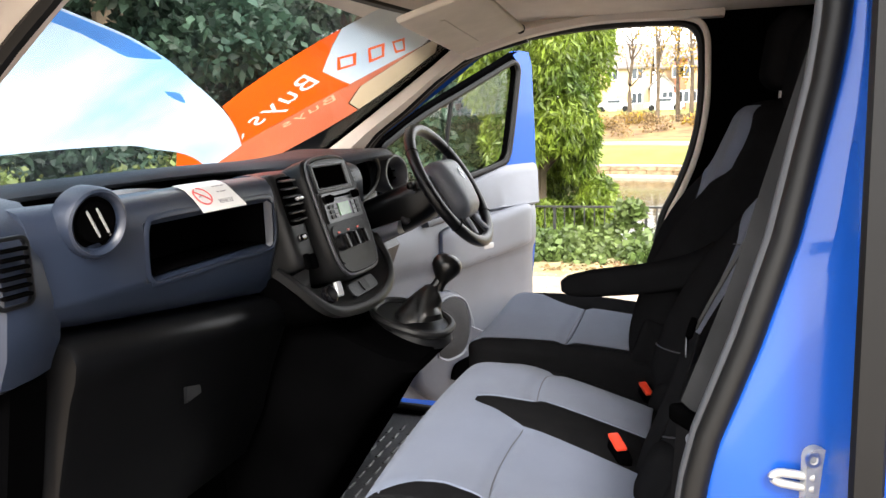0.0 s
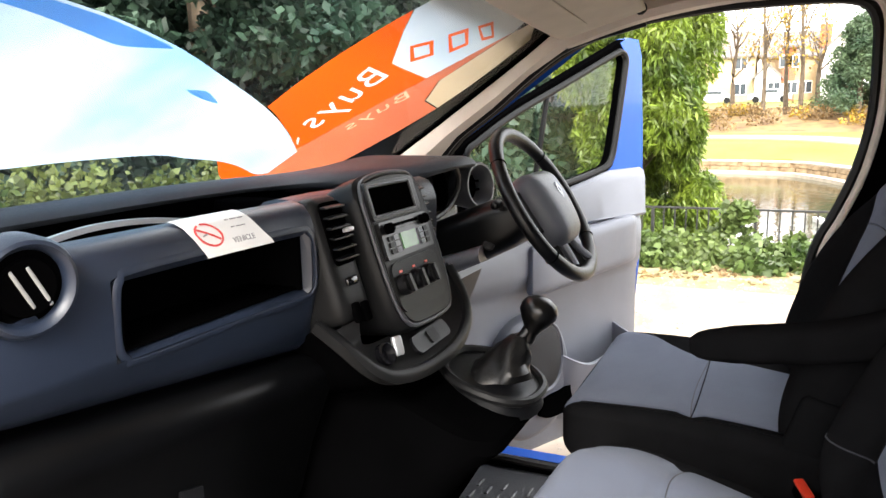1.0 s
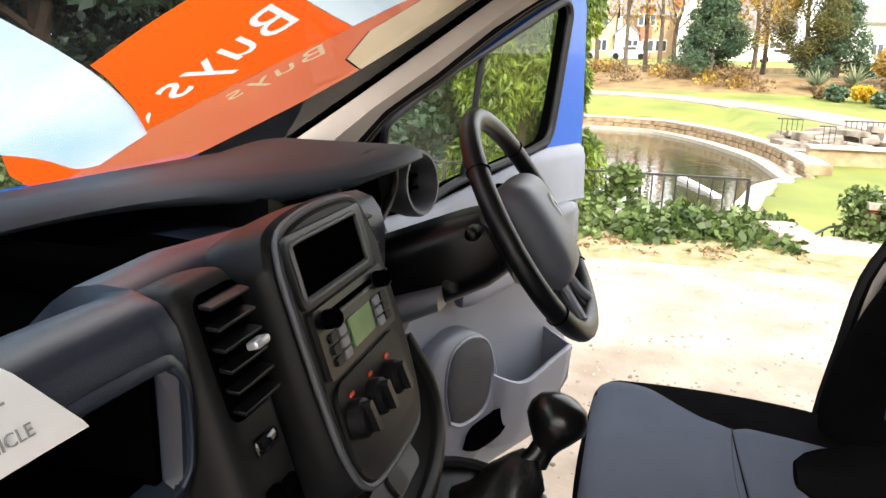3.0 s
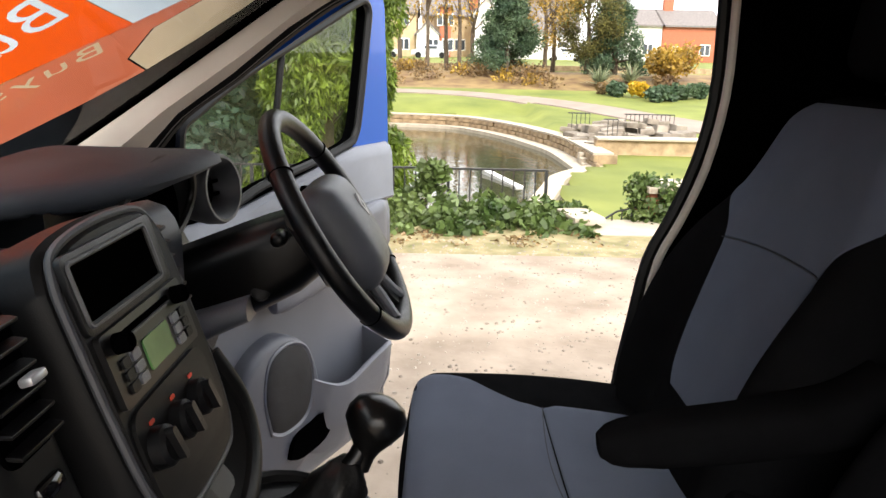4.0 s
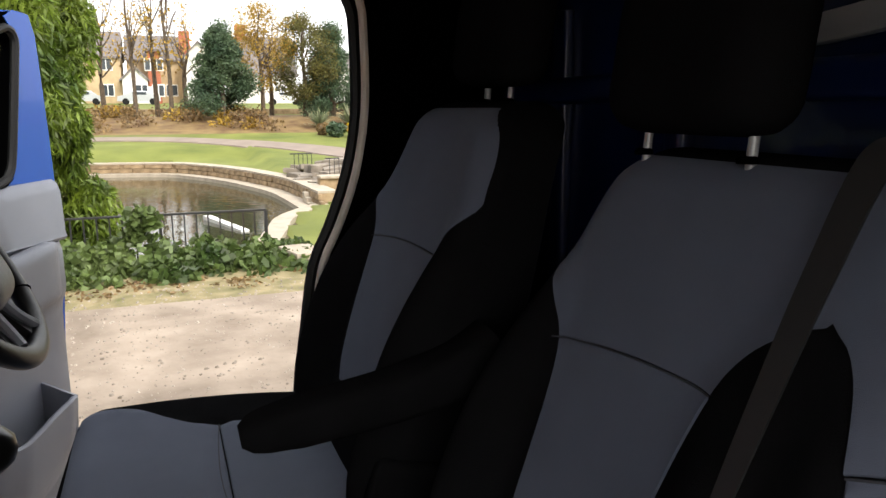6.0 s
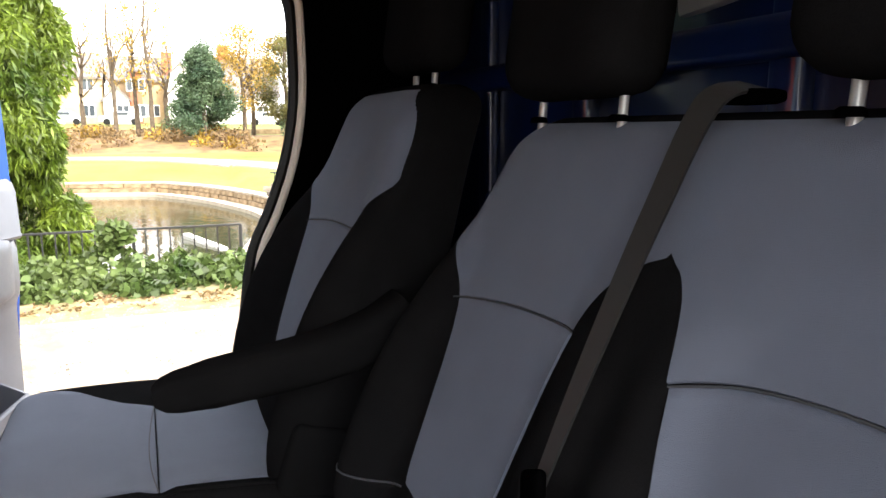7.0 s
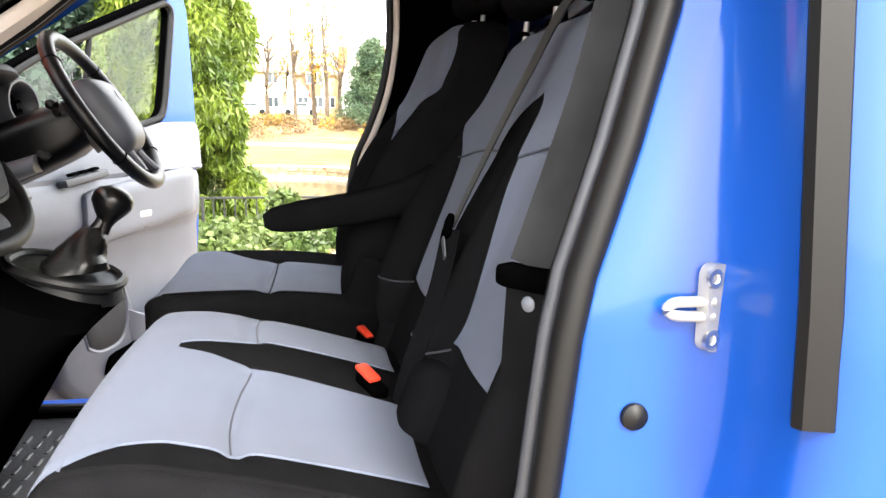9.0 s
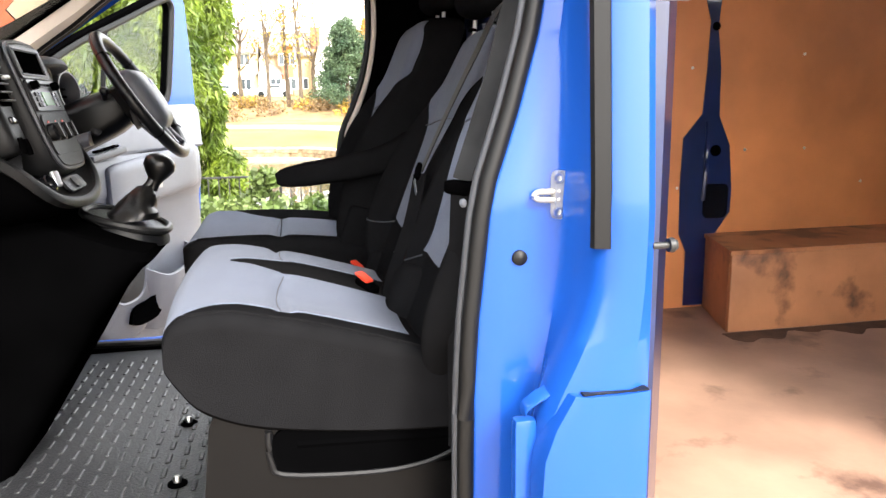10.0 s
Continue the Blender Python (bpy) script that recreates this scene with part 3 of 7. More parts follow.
def bulkhead():
    b = thing("bulkhead", "blue painted steel partition behind the seats", "bulkhead", kind="structure")
    plan = [(-0.83, -0.135), (-0.62, -0.255), (-0.5, -0.27), (0.835, -0.27), (0.835, -0.30), (-0.5, -0.30), (-0.63, -0.28), (-0.83, -0.16)]
    # panel, ribs and rail wear the blue with shade painted in
    part("panel", loft([[Vector((x, y, z)) for x, y in plan] for z in (0.40, 1.90)]), M["blue_shaded"], b)
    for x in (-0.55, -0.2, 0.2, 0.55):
        part("rib", rounded((0.05, 0.03, 1.2), 0.012, 4, pose(x, -0.262, 1.15)), M["blue_shaded"], b)
    part("top_rail", rounded((1.5, 0.03, 0.05), 0.012, 6, pose(0, -0.255, 1.60)), M["blue_shaded"], b)
    for x, z in ((-0.52, 1.56), (-0.12, 1.66), (0.1, 1.58)):
        part("bracket", rounded((0.14, 0.02, 0.035), 0.006, 3, pose(x, -0.235, z, 0, 6, 0)), M["silver"], b, "pale metal bracket")
    return b


bulkhead()


def b_pillar():
    """The jamb behind the passenger door opening."""
    p = thing("door_jamb", "blue painted door jamb with rubber seal and striker", "door jamb", kind="structure")
    def shift(z):
        return curve_at([(0.4, 0.0), (0.92, 0.0), (1.035, -0.007), (1.213, -0.027), (1.324, -0.066), (1.431, -0.097), (1.60, -0.13), (1.92, -0.15)], z)
    def lean(z):
        return curve_at([(0.4, 0.03), (0.9, 0.0), (1.2, 0.0), (1.92, 0.06)], z)
    zs = [lerp(0.45, 1.92, i / 30) for i in range(31)]
    plan = [(-0.795, 0.125, 1), (-0.815, 0.128, 1), (-0.832, 0.112, 1), (-0.838, 0.075, 0.85), (-0.840, 0.045, 0.55), (-0.844, 0.022, 0.35), (-0.852, 0.004, 0.2), (-0.868, -0.008, 0.1), (-0.892, -0.015, 0.05), (-0.925, -0.018, 0), (-0.947, -0.03, 0), (-0.958, -0.05, 0), (-0.962, -0.075, 0), (-0.945, -0.092, 0), (-0.86, -0.10, 0), (-0.82, -0.08, 0), (-0.80, 0.0, 0.5)]
    def run(z):
        return curve_at([(0.4, 0.085), (0.93, 0.072), (0.97, 0.055), (1.0, 0.040), (1.05, 0.018), (1.10, 0.005), (1.16, 0.0), (1.95, 0.0)], z)
    fine = [lerp(0.45, 1.92, i / 90) for i in range(91)]
    ahead = (0, 0, 0, 0, 0.05, 0.15, 0.35, 0.65, 0.92, 1, 1, 0.8, 0.3, 0, 0, 0, 0)
    part("skin", loft([[Vector((x + lean(z), y + shift(z) * k + run(z) * w, z)) for (x, y, k), w in zip(plan, ahead)] for z in fine]), M["blue"], p)
    part("inner_trim", loft([[Vector((x + lean(z), y + shift(z), z)) for x, y in ((-0.772, 0.06), (-0.772, 0.10), (-0.776, 0.128), (-0.784, 0.138), (-0.80, 0.142), (-0.81, 0.125), (-0.80, 0.05))] for z in zs]), M["stack"], p, "dark grey plastic inner trim")
    part("door_seal", tube([Vector((-0.826 + lean(z), 0.128 + shift(z), z)) for z in zs], 0.0125, 10), M["rubber"], p, "black rubber seal")
    part("seal_lip", tube([Vector((-0.806 + lean(z), 0.138 + shift(z), z)) for z in zs], 0.0065, 10), M["trim_dark"], p, "grey edge trim of the opening")
    part("rubber_strip", loft([[Vector((x + lean(z), y, z)) for x, y in ((-0.930, -0.013), (-0.937, -0.009), (-0.944, -0.012), (-0.947, -0.021), (-0.950, -0.030), (-0.946, -0.036), (-0.934, -0.032))] for z in [lerp(1.155, 1.9, i / 10) for i in range(11)]]), M["rubber"], p, "black rubber weather strip")
    part("plug", lathe([(0.011, 0), (0.0105, 0.004), (0.007, 0.007), (0.0, 0.008)], pose(-0.838, 0.053, 1.126, 0, -90, 0), 16), M["rubber"], p, "black rubber plug")
    st = part("striker", prism(rrect(0.022, 0.066, 0.009), 0.010, pose(-0.846, 0.003, 1.213, 90, 0, -68), 0.002), M["zinc"], p, "zinc-plated door striker")
    part("bar", tube(smooth_path([(-0.855, 0.002, 1.218), (-0.852, 0.022, 1.218), (-0.851, 0.032, 1.217), (-0.8505, 0.037, 1.2125), (-0.851, 0.032, 1.208), (-0.852, 0.022, 1.207), (-0.855, 0.002, 1.207)], 4), 0.0042, 10), M["zinc"], st)
    for dz in (-0.023, 0.023):
        part("screw", lathe([(0.0075, 0), (0.0075, 0.003), (0.004, 0.003), (0.003, 0.001), (0, 0.001)], pose(-0.856, 0.005, 1.213 + dz, 90, 0, -68), 12), M["steel"], st)
    # lower quarter: stepped panel with a shut line
    edge = [(0.45, 0.062), (0.80, 0.062), (0.88, 0.058), (0.92, 0.045), (0.95, 0.030), (0.968, 0.018)]
    part("lower_panel", loft([[Vector((x, y + (curve_at(edge, z) if k else 0), z)) for x, y, k in ((-0.965, -0.086, 0), (-0.972, -0.05, 0), (-0.971, -0.02, 1), (-0.964, -0.002, 1), (-0.945, 0.004, 1), (-0.90, 0.0, 1), (-0.90, -0.086, 0))] for z in [lerp(0.45, 0.968, i / 12) for i in range(13)]]), M["blue"], p)
    part("ledge", loft([[Vector((x, y, z)) for x, z in ((-0.905, zc + 0.002), (-0.926, zc + 0.001), (-0.931, zc - 0.003), (-0.928, zc - 0.007), (-0.905, zc - 0.009))] for y, zc in ((-0.035, 0.974), (-0.01, 0.974), (0.012, 0.972), (0.03, 0.966), (0.052, 0.955), (0.068, 0.944), (0.072, 0.938))]), M["blue"], p)
    part("recess", box(-0.925, -0.90, 0.052, 0.085, 0.60, 0.925, 0.010), M["blue"], p)
    part("shut_line", box(-0.9655, -0.952, -0.084, 0.006, 0.9688, 0.9706), M["rubber"], p)
    return p


b_pillar()


def door_rod():
    d = thing("sliding_door_guide", "small dark steel guide roller at the cargo door opening", "door roller")
    part("pin", tube([(-0.945, -0.09, 1.155), (-0.945, -0.118, 1.155)], 0.0045, 10), M["iron"], d)
    part("roller", lathe([(0.0, 0), (0.009, 0.0), (0.010, 0.006), (0.007, 0.011), (0, 0.012)], pose(-0.945, -0.112, 1.155, 90, 0, 0), 14), M["iron"], d)
    single("hinge_cover", rounded((0.03, 0.05, 0.03), 0.006, 4, pose(-0.945, -0.11, 1.47)), M["silver"], "small silver cover on the cargo door frame", "cover")


door_rod()


# ---- cargo bay behind ----
def cargo():
    single("floor_cargo", box(-0.93, 0.83, -2.9, -0.31, 0.48, 0.52, 0.003), M["ply_floor"], "stained plywood cargo floor", "floor", "structure")
    single("wall_cargo", box(0.80, 0.815, -2.9, -0.31, 0.52, 1.92, 0.002), M["ply"], "varnished plywood lining on the cargo wall", "wall", "structure")
    single("wall_cargo_rear", box(-0.93, 0.80, -2.92, -2.9, 0.52, 1.92), M["ply"], "plywood-lined rear doors of the cargo bay", "wall", "structure")
    single("wall_cargo_left", box(-0.97, -0.93, -2.9, -1.25, 0.40, 1.92, 0.01), M["blue"], "blue van side behind the cargo door opening", "wall", "structure")
    single("sill_cargo", rounded((0.07, 1.15, 0.12), 0.02, 6, pose(-0.945, -0.675, 0.47)), M["blue"], "blue sill under the cargo door opening", "sill", "structure")
    w = thing("wheel_arch_box", "plywood box over the wheel arch, scuffed and stained", "box")
    part("front", box(0.46, 0.475, -2.3, -1.125, 0.522, 0.80, 0.002), M["ply_box"], w)
    part("end", prism([(0.476, -1.125), (0.798, -1.222), (0.798, -1.237), (0.476, -1.140)], 0.278, pose(0, 0, 0.522)), M["ply_box"], w)
    part("top", prism([(0.455, -1.115), (0.798, -1.215), (0.798, -2.3), (0.455, -2.3)], 0.015, pose(0, 0, 0.802), 0.003), M["ply_box"], w)
    # thin dark brown strip with a wavy edge at the foot of the box
    rng = random.Random(7)
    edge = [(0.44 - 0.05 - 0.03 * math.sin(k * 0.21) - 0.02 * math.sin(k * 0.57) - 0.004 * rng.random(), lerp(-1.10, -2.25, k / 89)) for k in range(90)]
    single("box_foot_strip", prism([(0.455, -2.25), (0.455, -1.10)] + edge, 0.0012, pose(0, 0, 0.5208)), M["dirt"], "dark brown strip along the foot of the plywood box", "dirt")
    # blue body pillar left free by the lining
    right = [(-1.20, 1.92), (-1.235, 1.72), (-1.225, 1.60), (-1.245, 1.45), (-1.25, 1.27), (-1.30, 1.16), (-1.318, 1.0), (-1.318, 0.90), (-1.26, 0.82), (-1.222, 0.77), (-1.222, 0.53)]
    left = [(-1.137, 0.53), (-1.137, 0.75), (-1.105, 0.82), (-1.10, 1.0), (-1.105, 1.19), (-1.18, 1.28), (-1.19, 1.45), (-1.195, 1.62), (-1.165, 1.72), (-1.15, 1.92)]
    p = thing("body_pillar", "blue body pillar, shade put into its colour, showing through a cut-out in the plywood", "van pillar", kind="structure")
    m = Matrix(((0, 0, -1, 0.799), (1, 0, 0, 0), (0, 1, 0, 0), (0, 0, 0, 1)))
    # same shade-darkened blue as the bulkhead
    part("face", prism(right + left, 0.006, m), M["blue_shaded"], p)
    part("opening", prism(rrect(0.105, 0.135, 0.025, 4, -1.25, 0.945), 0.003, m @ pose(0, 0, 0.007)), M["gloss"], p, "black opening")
    part("rib", tube(smooth_path([(0.79, -1.20, 1.25), (0.785, -1.20, 1.1), (0.785, -1.195, 0.95)], 4), 0.008, 6), M["blue_shaded"], p)
    part("grommet", lathe([(0.022, 0), (0.022, 0.004), (0.012, 0.008), (0, 0.008)], pose(0.792, -1.24, 1.14, 0, -90, 0), 14), M["black"], p)
    part("plug", lathe([(0.016, 0), (0.016, 0.004), (0, 0.006)], pose(0.792, -1.215, 1.60, 0, -90, 0), 14), M["black"], p)
    for y, z in ((-1.13, 1.45), (-1.155, 0.955), (-1.09, 1.0), (-1.37, 1.14), (-1.63, 1.14), (-1.6, 1.5), (-1.9, 1.0)):
        single("screw", lathe([(0.006, 0), (0.006, 0.002), (0, 0.003)], pose(0.799, y, z, 0, -90, 0), 10), M["steel"], "small steel screw in the plywood wall", "screw", group="lining screws")


cargo()


def front_end():
    """Plain closing panels ahead of the footwell and beside the dash."""
    single("wall_front", box(-0.86, 0.86, 1.585, 1.62, 0.40, 1.40, 0.01), M["blue"], "blue painted panel closing the front of the cab", "van front", "structure")
    single("wall_left", prism([(1.60, 0.40), (1.60, 1.40), (1.40, 1.40), (1.26, 1.36), (1.22, 0.40)], 0.03, Matrix(((0, 0, -1, -0.84), (1, 0, 0, 0), (0, 1, 0, 0), (0, 0, 0, 1)))), M["blue"], "blue van side ahead of the passenger door opening", "van side", "structure")


front_end()


# ---- cab floor ----
def cab_floor():
    single("floor", box(-0.83, 0.83, -0.27, 1.60, 0.47, 0.50, 0.004), M["mat"], "ribbed dark grey rubber cab floor", "floor", "structure")
    f = thing("floor_mat", "dark grey rubber mat with raised dashes", "floor mat")
    part("sheet", box(-0.62, 0.80, 0.10, 1.15, 0.501, 0.507, 0.002), M["mat"], f)
    rings = rounded((0.046, 0.013, 0.007), 0.0034, 2)
    me = mesh_of("tread", rings, M["mat"])
    k = 0
    for i in range(16):
        for j in range(15):
            x, y = -0.42 + i * 0.072 + (j % 2) * 0.036, 0.53 + j * 0.038
            if k < 300 and -0.62 < x < 0.70:
                o = new("tread", me)
                o.parent, o.location, k = f, (x, y, 0.5075), k + 1
    for x, y in ((0.138, 0.66), (-0.19, 0.644)):
        s = thing("floor_fastener", "black round fastener on a washer in the cab floor", "fastener", (x, y, 0.5075))
        part("washer", lathe([(0.022, 0), (0.022, 0.003), (0.016, 0.006), (0, 0.006)], n=16), M["black"], s)
        part("head", lathe([(0.009, 0.005), (0.009, 0.016), (0.006, 0.02), (0, 0.021)], n=10), M["steel"], s)
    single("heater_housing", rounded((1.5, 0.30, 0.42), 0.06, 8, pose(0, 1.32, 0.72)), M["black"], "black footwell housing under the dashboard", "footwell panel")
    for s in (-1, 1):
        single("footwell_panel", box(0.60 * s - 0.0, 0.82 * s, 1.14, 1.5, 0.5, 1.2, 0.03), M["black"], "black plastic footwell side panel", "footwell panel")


cab_floor()


# ---- dashboard ----
UP = [(1.54, 1.36), (1.40, 1.385), (1.27, 1.394), (1.24, 1.391), (1.12, 1.385)]


def pad_profile(dip, bulge=0.0):
    """Dashboard section (y, z); dip: depth of the tray."""
    face = [(1.055, 1.40), (1.02, 1.432), (1.0, 1.445), (0.975, 1.45), (0.953, 1.443), (0.942, 1.428), (0.937, 1.413)]
    if dip:
        face += [(0.936, 1.406), (0.945, 1.398), (0.936 + dip, 1.398), (0.936 + dip, 1.312), (0.948, 1.310), (0.938, 1.303), (0.940, 1.295)]
    else:
        face += [(0.935, 1.404), (0.935, 1.39), (0.935, 1.36), (0.936, 1.335), (0.937, 1.315), (0.938, 1.303), (0.940, 1.295)]
    low = [(0.950, 1.24), (0.966, 1.212), (0.985, 1.196), (1.02, 1.19), (1.10, 1.19), (1.54, 1.19)]
    return UP + [(y - bulge, z) for y, z in face] + low


def dashboard():
    d = thing("dashboard", "dark blue-grey plastic dashboard with an open tray and round vent", "dashboard")
    xs = [(-0.80, 0, 0), (-0.76, 0, 0), (-0.70, 0, 0), (-0.66, 0, 0), (-0.605, 0, 0), (-0.598, 0.012, 0), (-0.592, 0.12, 0), (-0.45, 0.12, 0), (-0.3, 0.12, 0.002), (-0.242, 0.12, 0.006), (-0.236, 0.012, 0.007), (-0.230, 0, 0.008), (-0.218, 0, 0.008), (-0.212, 0, 0.0), (-0.208, 0, -0.03), (-0.10, 0, -0.04), (0.10, 0, 0), (0.25, 0, 0)]
    part("passenger_pad", loft([[Vector((x, y + max(0, -x - 0.72) * 0.25, z + max(0, -x - 0.195) * 0.13 * max(0, min(1, (1.31 - z) / 0.11)))) for y, z in pad_profile(dp, b)] for x, dp, b in xs]), M["dash"], d)
    rim = smooth_path([(-0.595, 0.934, 1.380), (-0.588, 0.934, 1.401), (-0.565, 0.934, 1.408), (-0.38, 0.934, 1.408), (-0.255, 0.927, 1.408), (-0.234, 0.924, 1.401), (-0.225, 0.922, 1.380), (-0.222, 0.924, 1.330), (-0.228, 0.926, 1.310), (-0.25, 0.930, 1.301), (-0.38, 0.938, 1.301), (-0.560, 0.938, 1.301), (-0.586, 0.938, 1.309), (-0.597, 0.936, 1.330)], 4, loop=True)
    part("tray_rim", sweep(rim, [(0.0025, -0.001), (0.001, 0.0005), (-0.003, 0.0005), (-0.008, -0.003), (-0.006, -0.010), (0.002, -0.008)], up=Vector((0, -1, 0)), loop=True), M["dash"], d)
    # near-black sheets over the tray's inner faces paint the shade in it
    part("tray_liner", box(-0.590, -0.240, 0.950, 1.052, 1.3125, 1.3165, 0.001), M["black"], d, "near-black sheet painting the shade in the tray")
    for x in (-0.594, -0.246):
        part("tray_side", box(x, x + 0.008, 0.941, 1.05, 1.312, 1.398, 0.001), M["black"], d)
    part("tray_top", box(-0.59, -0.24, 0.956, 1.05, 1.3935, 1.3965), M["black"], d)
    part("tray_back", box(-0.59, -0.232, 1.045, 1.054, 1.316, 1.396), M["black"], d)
    # drawer roll and lower panels
    roll = [(1.05, 1.186), (0.985, 1.186), (0.958, 1.180), (0.943, 1.166), (0.938, 1.148), (0.944, 1.128), (0.96, 1.10), (1.0, 1.0), (1.03, 0.90), (1.08, 0.80), (1.2, 0.80), (1.2, 1.1)]
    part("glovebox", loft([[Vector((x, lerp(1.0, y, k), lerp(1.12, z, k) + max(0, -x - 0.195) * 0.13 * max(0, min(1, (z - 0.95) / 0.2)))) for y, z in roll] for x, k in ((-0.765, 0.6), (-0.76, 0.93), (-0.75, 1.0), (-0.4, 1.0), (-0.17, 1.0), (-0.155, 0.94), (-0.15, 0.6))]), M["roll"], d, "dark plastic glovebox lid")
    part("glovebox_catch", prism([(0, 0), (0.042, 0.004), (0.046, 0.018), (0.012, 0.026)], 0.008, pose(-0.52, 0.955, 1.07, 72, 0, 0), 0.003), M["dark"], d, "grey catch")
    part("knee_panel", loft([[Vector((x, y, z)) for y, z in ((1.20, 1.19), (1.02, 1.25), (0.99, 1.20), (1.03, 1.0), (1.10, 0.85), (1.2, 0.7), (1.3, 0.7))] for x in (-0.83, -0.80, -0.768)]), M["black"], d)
    # padded top, one sweep from door to door, drawn forward into the hood over the dials
    edge = [(-0.83, 1.452, 1.25, 1.405), (-0.60, 1.458, 1.238, 1.422), (-0.30, 1.462, 1.236, 1.430), (-0.08, 1.462, 1.234, 1.432), (0.06, 1.461, 1.218, 1.430), (0.16, 1.461, 1.175, 1.426), (0.25, 1.463, 1.095, 1.422), (0.33, 1.467, 1.025, 1.424), (0.42, 1.474, 0.985, 1.440), (0.50, 1.477, 0.974, 1.447), (0.58, 1.474, 0.980, 1.446), (0.64, 1.466, 1.002, 1.439), (0.69, 1.456, 1.05, 1.428), (0.74, 1.448, 1.13, 1.418), (0.81, 1.440, 1.21, 1.408)]
    zt_of, yf_of, zl_of = (table([(q[0], q[k]) for q in edge], 4) for k in (1, 2, 3))
    rings = []
    for i in range(67):
        x = lerp(-0.83, 0.81, i / 66)
        zt, yf, zl = zt_of(x), yf_of(x), zl_of(x)
        yg = glass_y(x, 1.40) - 0.03
        rings.append([Vector((x, y, z)) for y, z in ((yg + 0.02, 1.37), (yg, 1.405), (lerp(yg, 1.30, 0.5), lerp(1.405, min(zt, 1.458), 0.75)), (max(1.27, yf + 0.06), min(zt, lerp(1.456, zt, 0.4))), (max(1.25, yf + 0.045), zt + 0.001), (yf + 0.03, zt), (yf + 0.014, zt - 0.004), (yf + 0.004, zt - 0.011), (yf, zt - 0.020), (yf + 0.004, lerp(zt - 0.02, zl, 0.5)), (yf + 0.016, lerp(zt - 0.02, zl, 0.85)), (yf + 0.03, zl), (yf + 0.05, zl + 0.002), (max(1.30, yf + 0.06), zl - 0.02))])
    part("padded_top", loft(rings), M["dash_top"], d, "matte dark grey padded top")
    # silver arc in the shelf
    arc = smooth_path([(-0.66, 1.08, 1.404), (-0.58, 1.10, 1.425), (-0.48, 1.11, 1.436), (-0.38, 1.105, 1.433), (-0.29, 1.085, 1.418), (-0.24, 1.06, 1.402)], 6)
    part("shelf_rail", sweep(arc, [(0.006, -0.002), (0.004, 0.006), (-0.004, 0.006), (-0.006, -0.002)]), M["silver"], d, "silver-edged shelf rail")
    # near-black sheets cover the shelf and close its back
    part("shelf_sheet", loft([[Vector((x, y, z)) for y, z in ((1.249, 1.440), (1.247, 1.425), (1.256, 1.408), (1.242, 1.3965), (1.12, 1.389), (1.066, 1.401), (1.066, 1.397), (1.13, 1.382), (1.27, 1.39), (1.27, 1.43))] for x in (-0.70, -0.4, -0.1, 0.14)]), M["black"], d, "near-black sheet over the shelf")
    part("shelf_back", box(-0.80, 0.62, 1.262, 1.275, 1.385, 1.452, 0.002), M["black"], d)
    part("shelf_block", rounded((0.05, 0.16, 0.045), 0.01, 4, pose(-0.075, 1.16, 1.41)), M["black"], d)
    # end piece with side vent
    endp = [[Vector((x, y + k, z)) for y, z in ((1.45, 1.20), (1.45, 1.44), (1.25, 1.463), (1.08, 1.468), (1.00, 1.455), (0.965, 1.425), (0.950, 1.38), (0.945, 1.32), (0.955, 1.26), (0.975, 1.215), (1.02, 1.195))] for x, k in ((-0.872, 0.02), (-0.862, -0.005), (-0.84, -0.008), (-0.80, -0.002), (-0.758, 0.012))]
    e = part("end_cap", loft(endp), M["dash"], d, "dark grey end cap")
    for i in range(6):
        part("vent_slat", box(-0.870, -0.828, 0.928, 0.940, 1.342 + i * 0.012, 1.3465 + i * 0.012, 0.001), M["black"], e)
    part("vent_frame", prism(rrect(0.062, 0.095, 0.014), 0.008, pose(-0.849, 0.943, 1.374, 90, 0, 0), 0.002, hole=rrect(0.05, 0.083, 0.010)), M["dark"], e)
    # round vent
    m = pose(-0.708, 0.929, 1.420, 96, 0, -8)
    v = part("round_vent", lathe([(0.052, -0.03), (0.053, 0.000), (0.050, 0.007), (0.046, 0.009), (0.042, 0.006), (0.0385, -0.002), (0.038, -0.012)], m, 36), M["dash"], d, "round air vent")
    part("vent_core", lathe([(0.0, -0.008), (0.0385, -0.008), (0.0385, -0.004), (0.0, -0.004)], m, 24), M["black"], v)
    part("vent_blade", lathe([(0.026, -0.003), (0.031, -0.002), (0.029, 0.002), (0.024, 0.001)], m @ pose(0, 0, 0.001), 24), M["black"], v)
    for x in (-0.006, 0.012):
        part("vent_bar", rounded((0.005, 0.050, 0.006), 0.002, 3, m @ pose(x, 0, 0.0, 0, 0, 28)), M["zinc"], v, "chrome bar")
    # card on the edge of the pad
    return d


dash = dashboard()


def text_mesh(body, size, m):
    cu = bpy.data.curves.new("t", "FONT")
    cu.body, cu.size, cu.extrude, cu.resolution_u = body, size, 0.0004, 2
    tmp = new("t", cu)
    me = bpy.data.meshes.new_from_object(tmp.evaluated_get(bpy.context.evaluated_depsgraph_get()))
    bpy.data.objects.remove(tmp)
    bm = bmesh.new()
    bm.from_mesh(me)
    bpy.data.meshes.remove(me)
    return moved(bm, m)


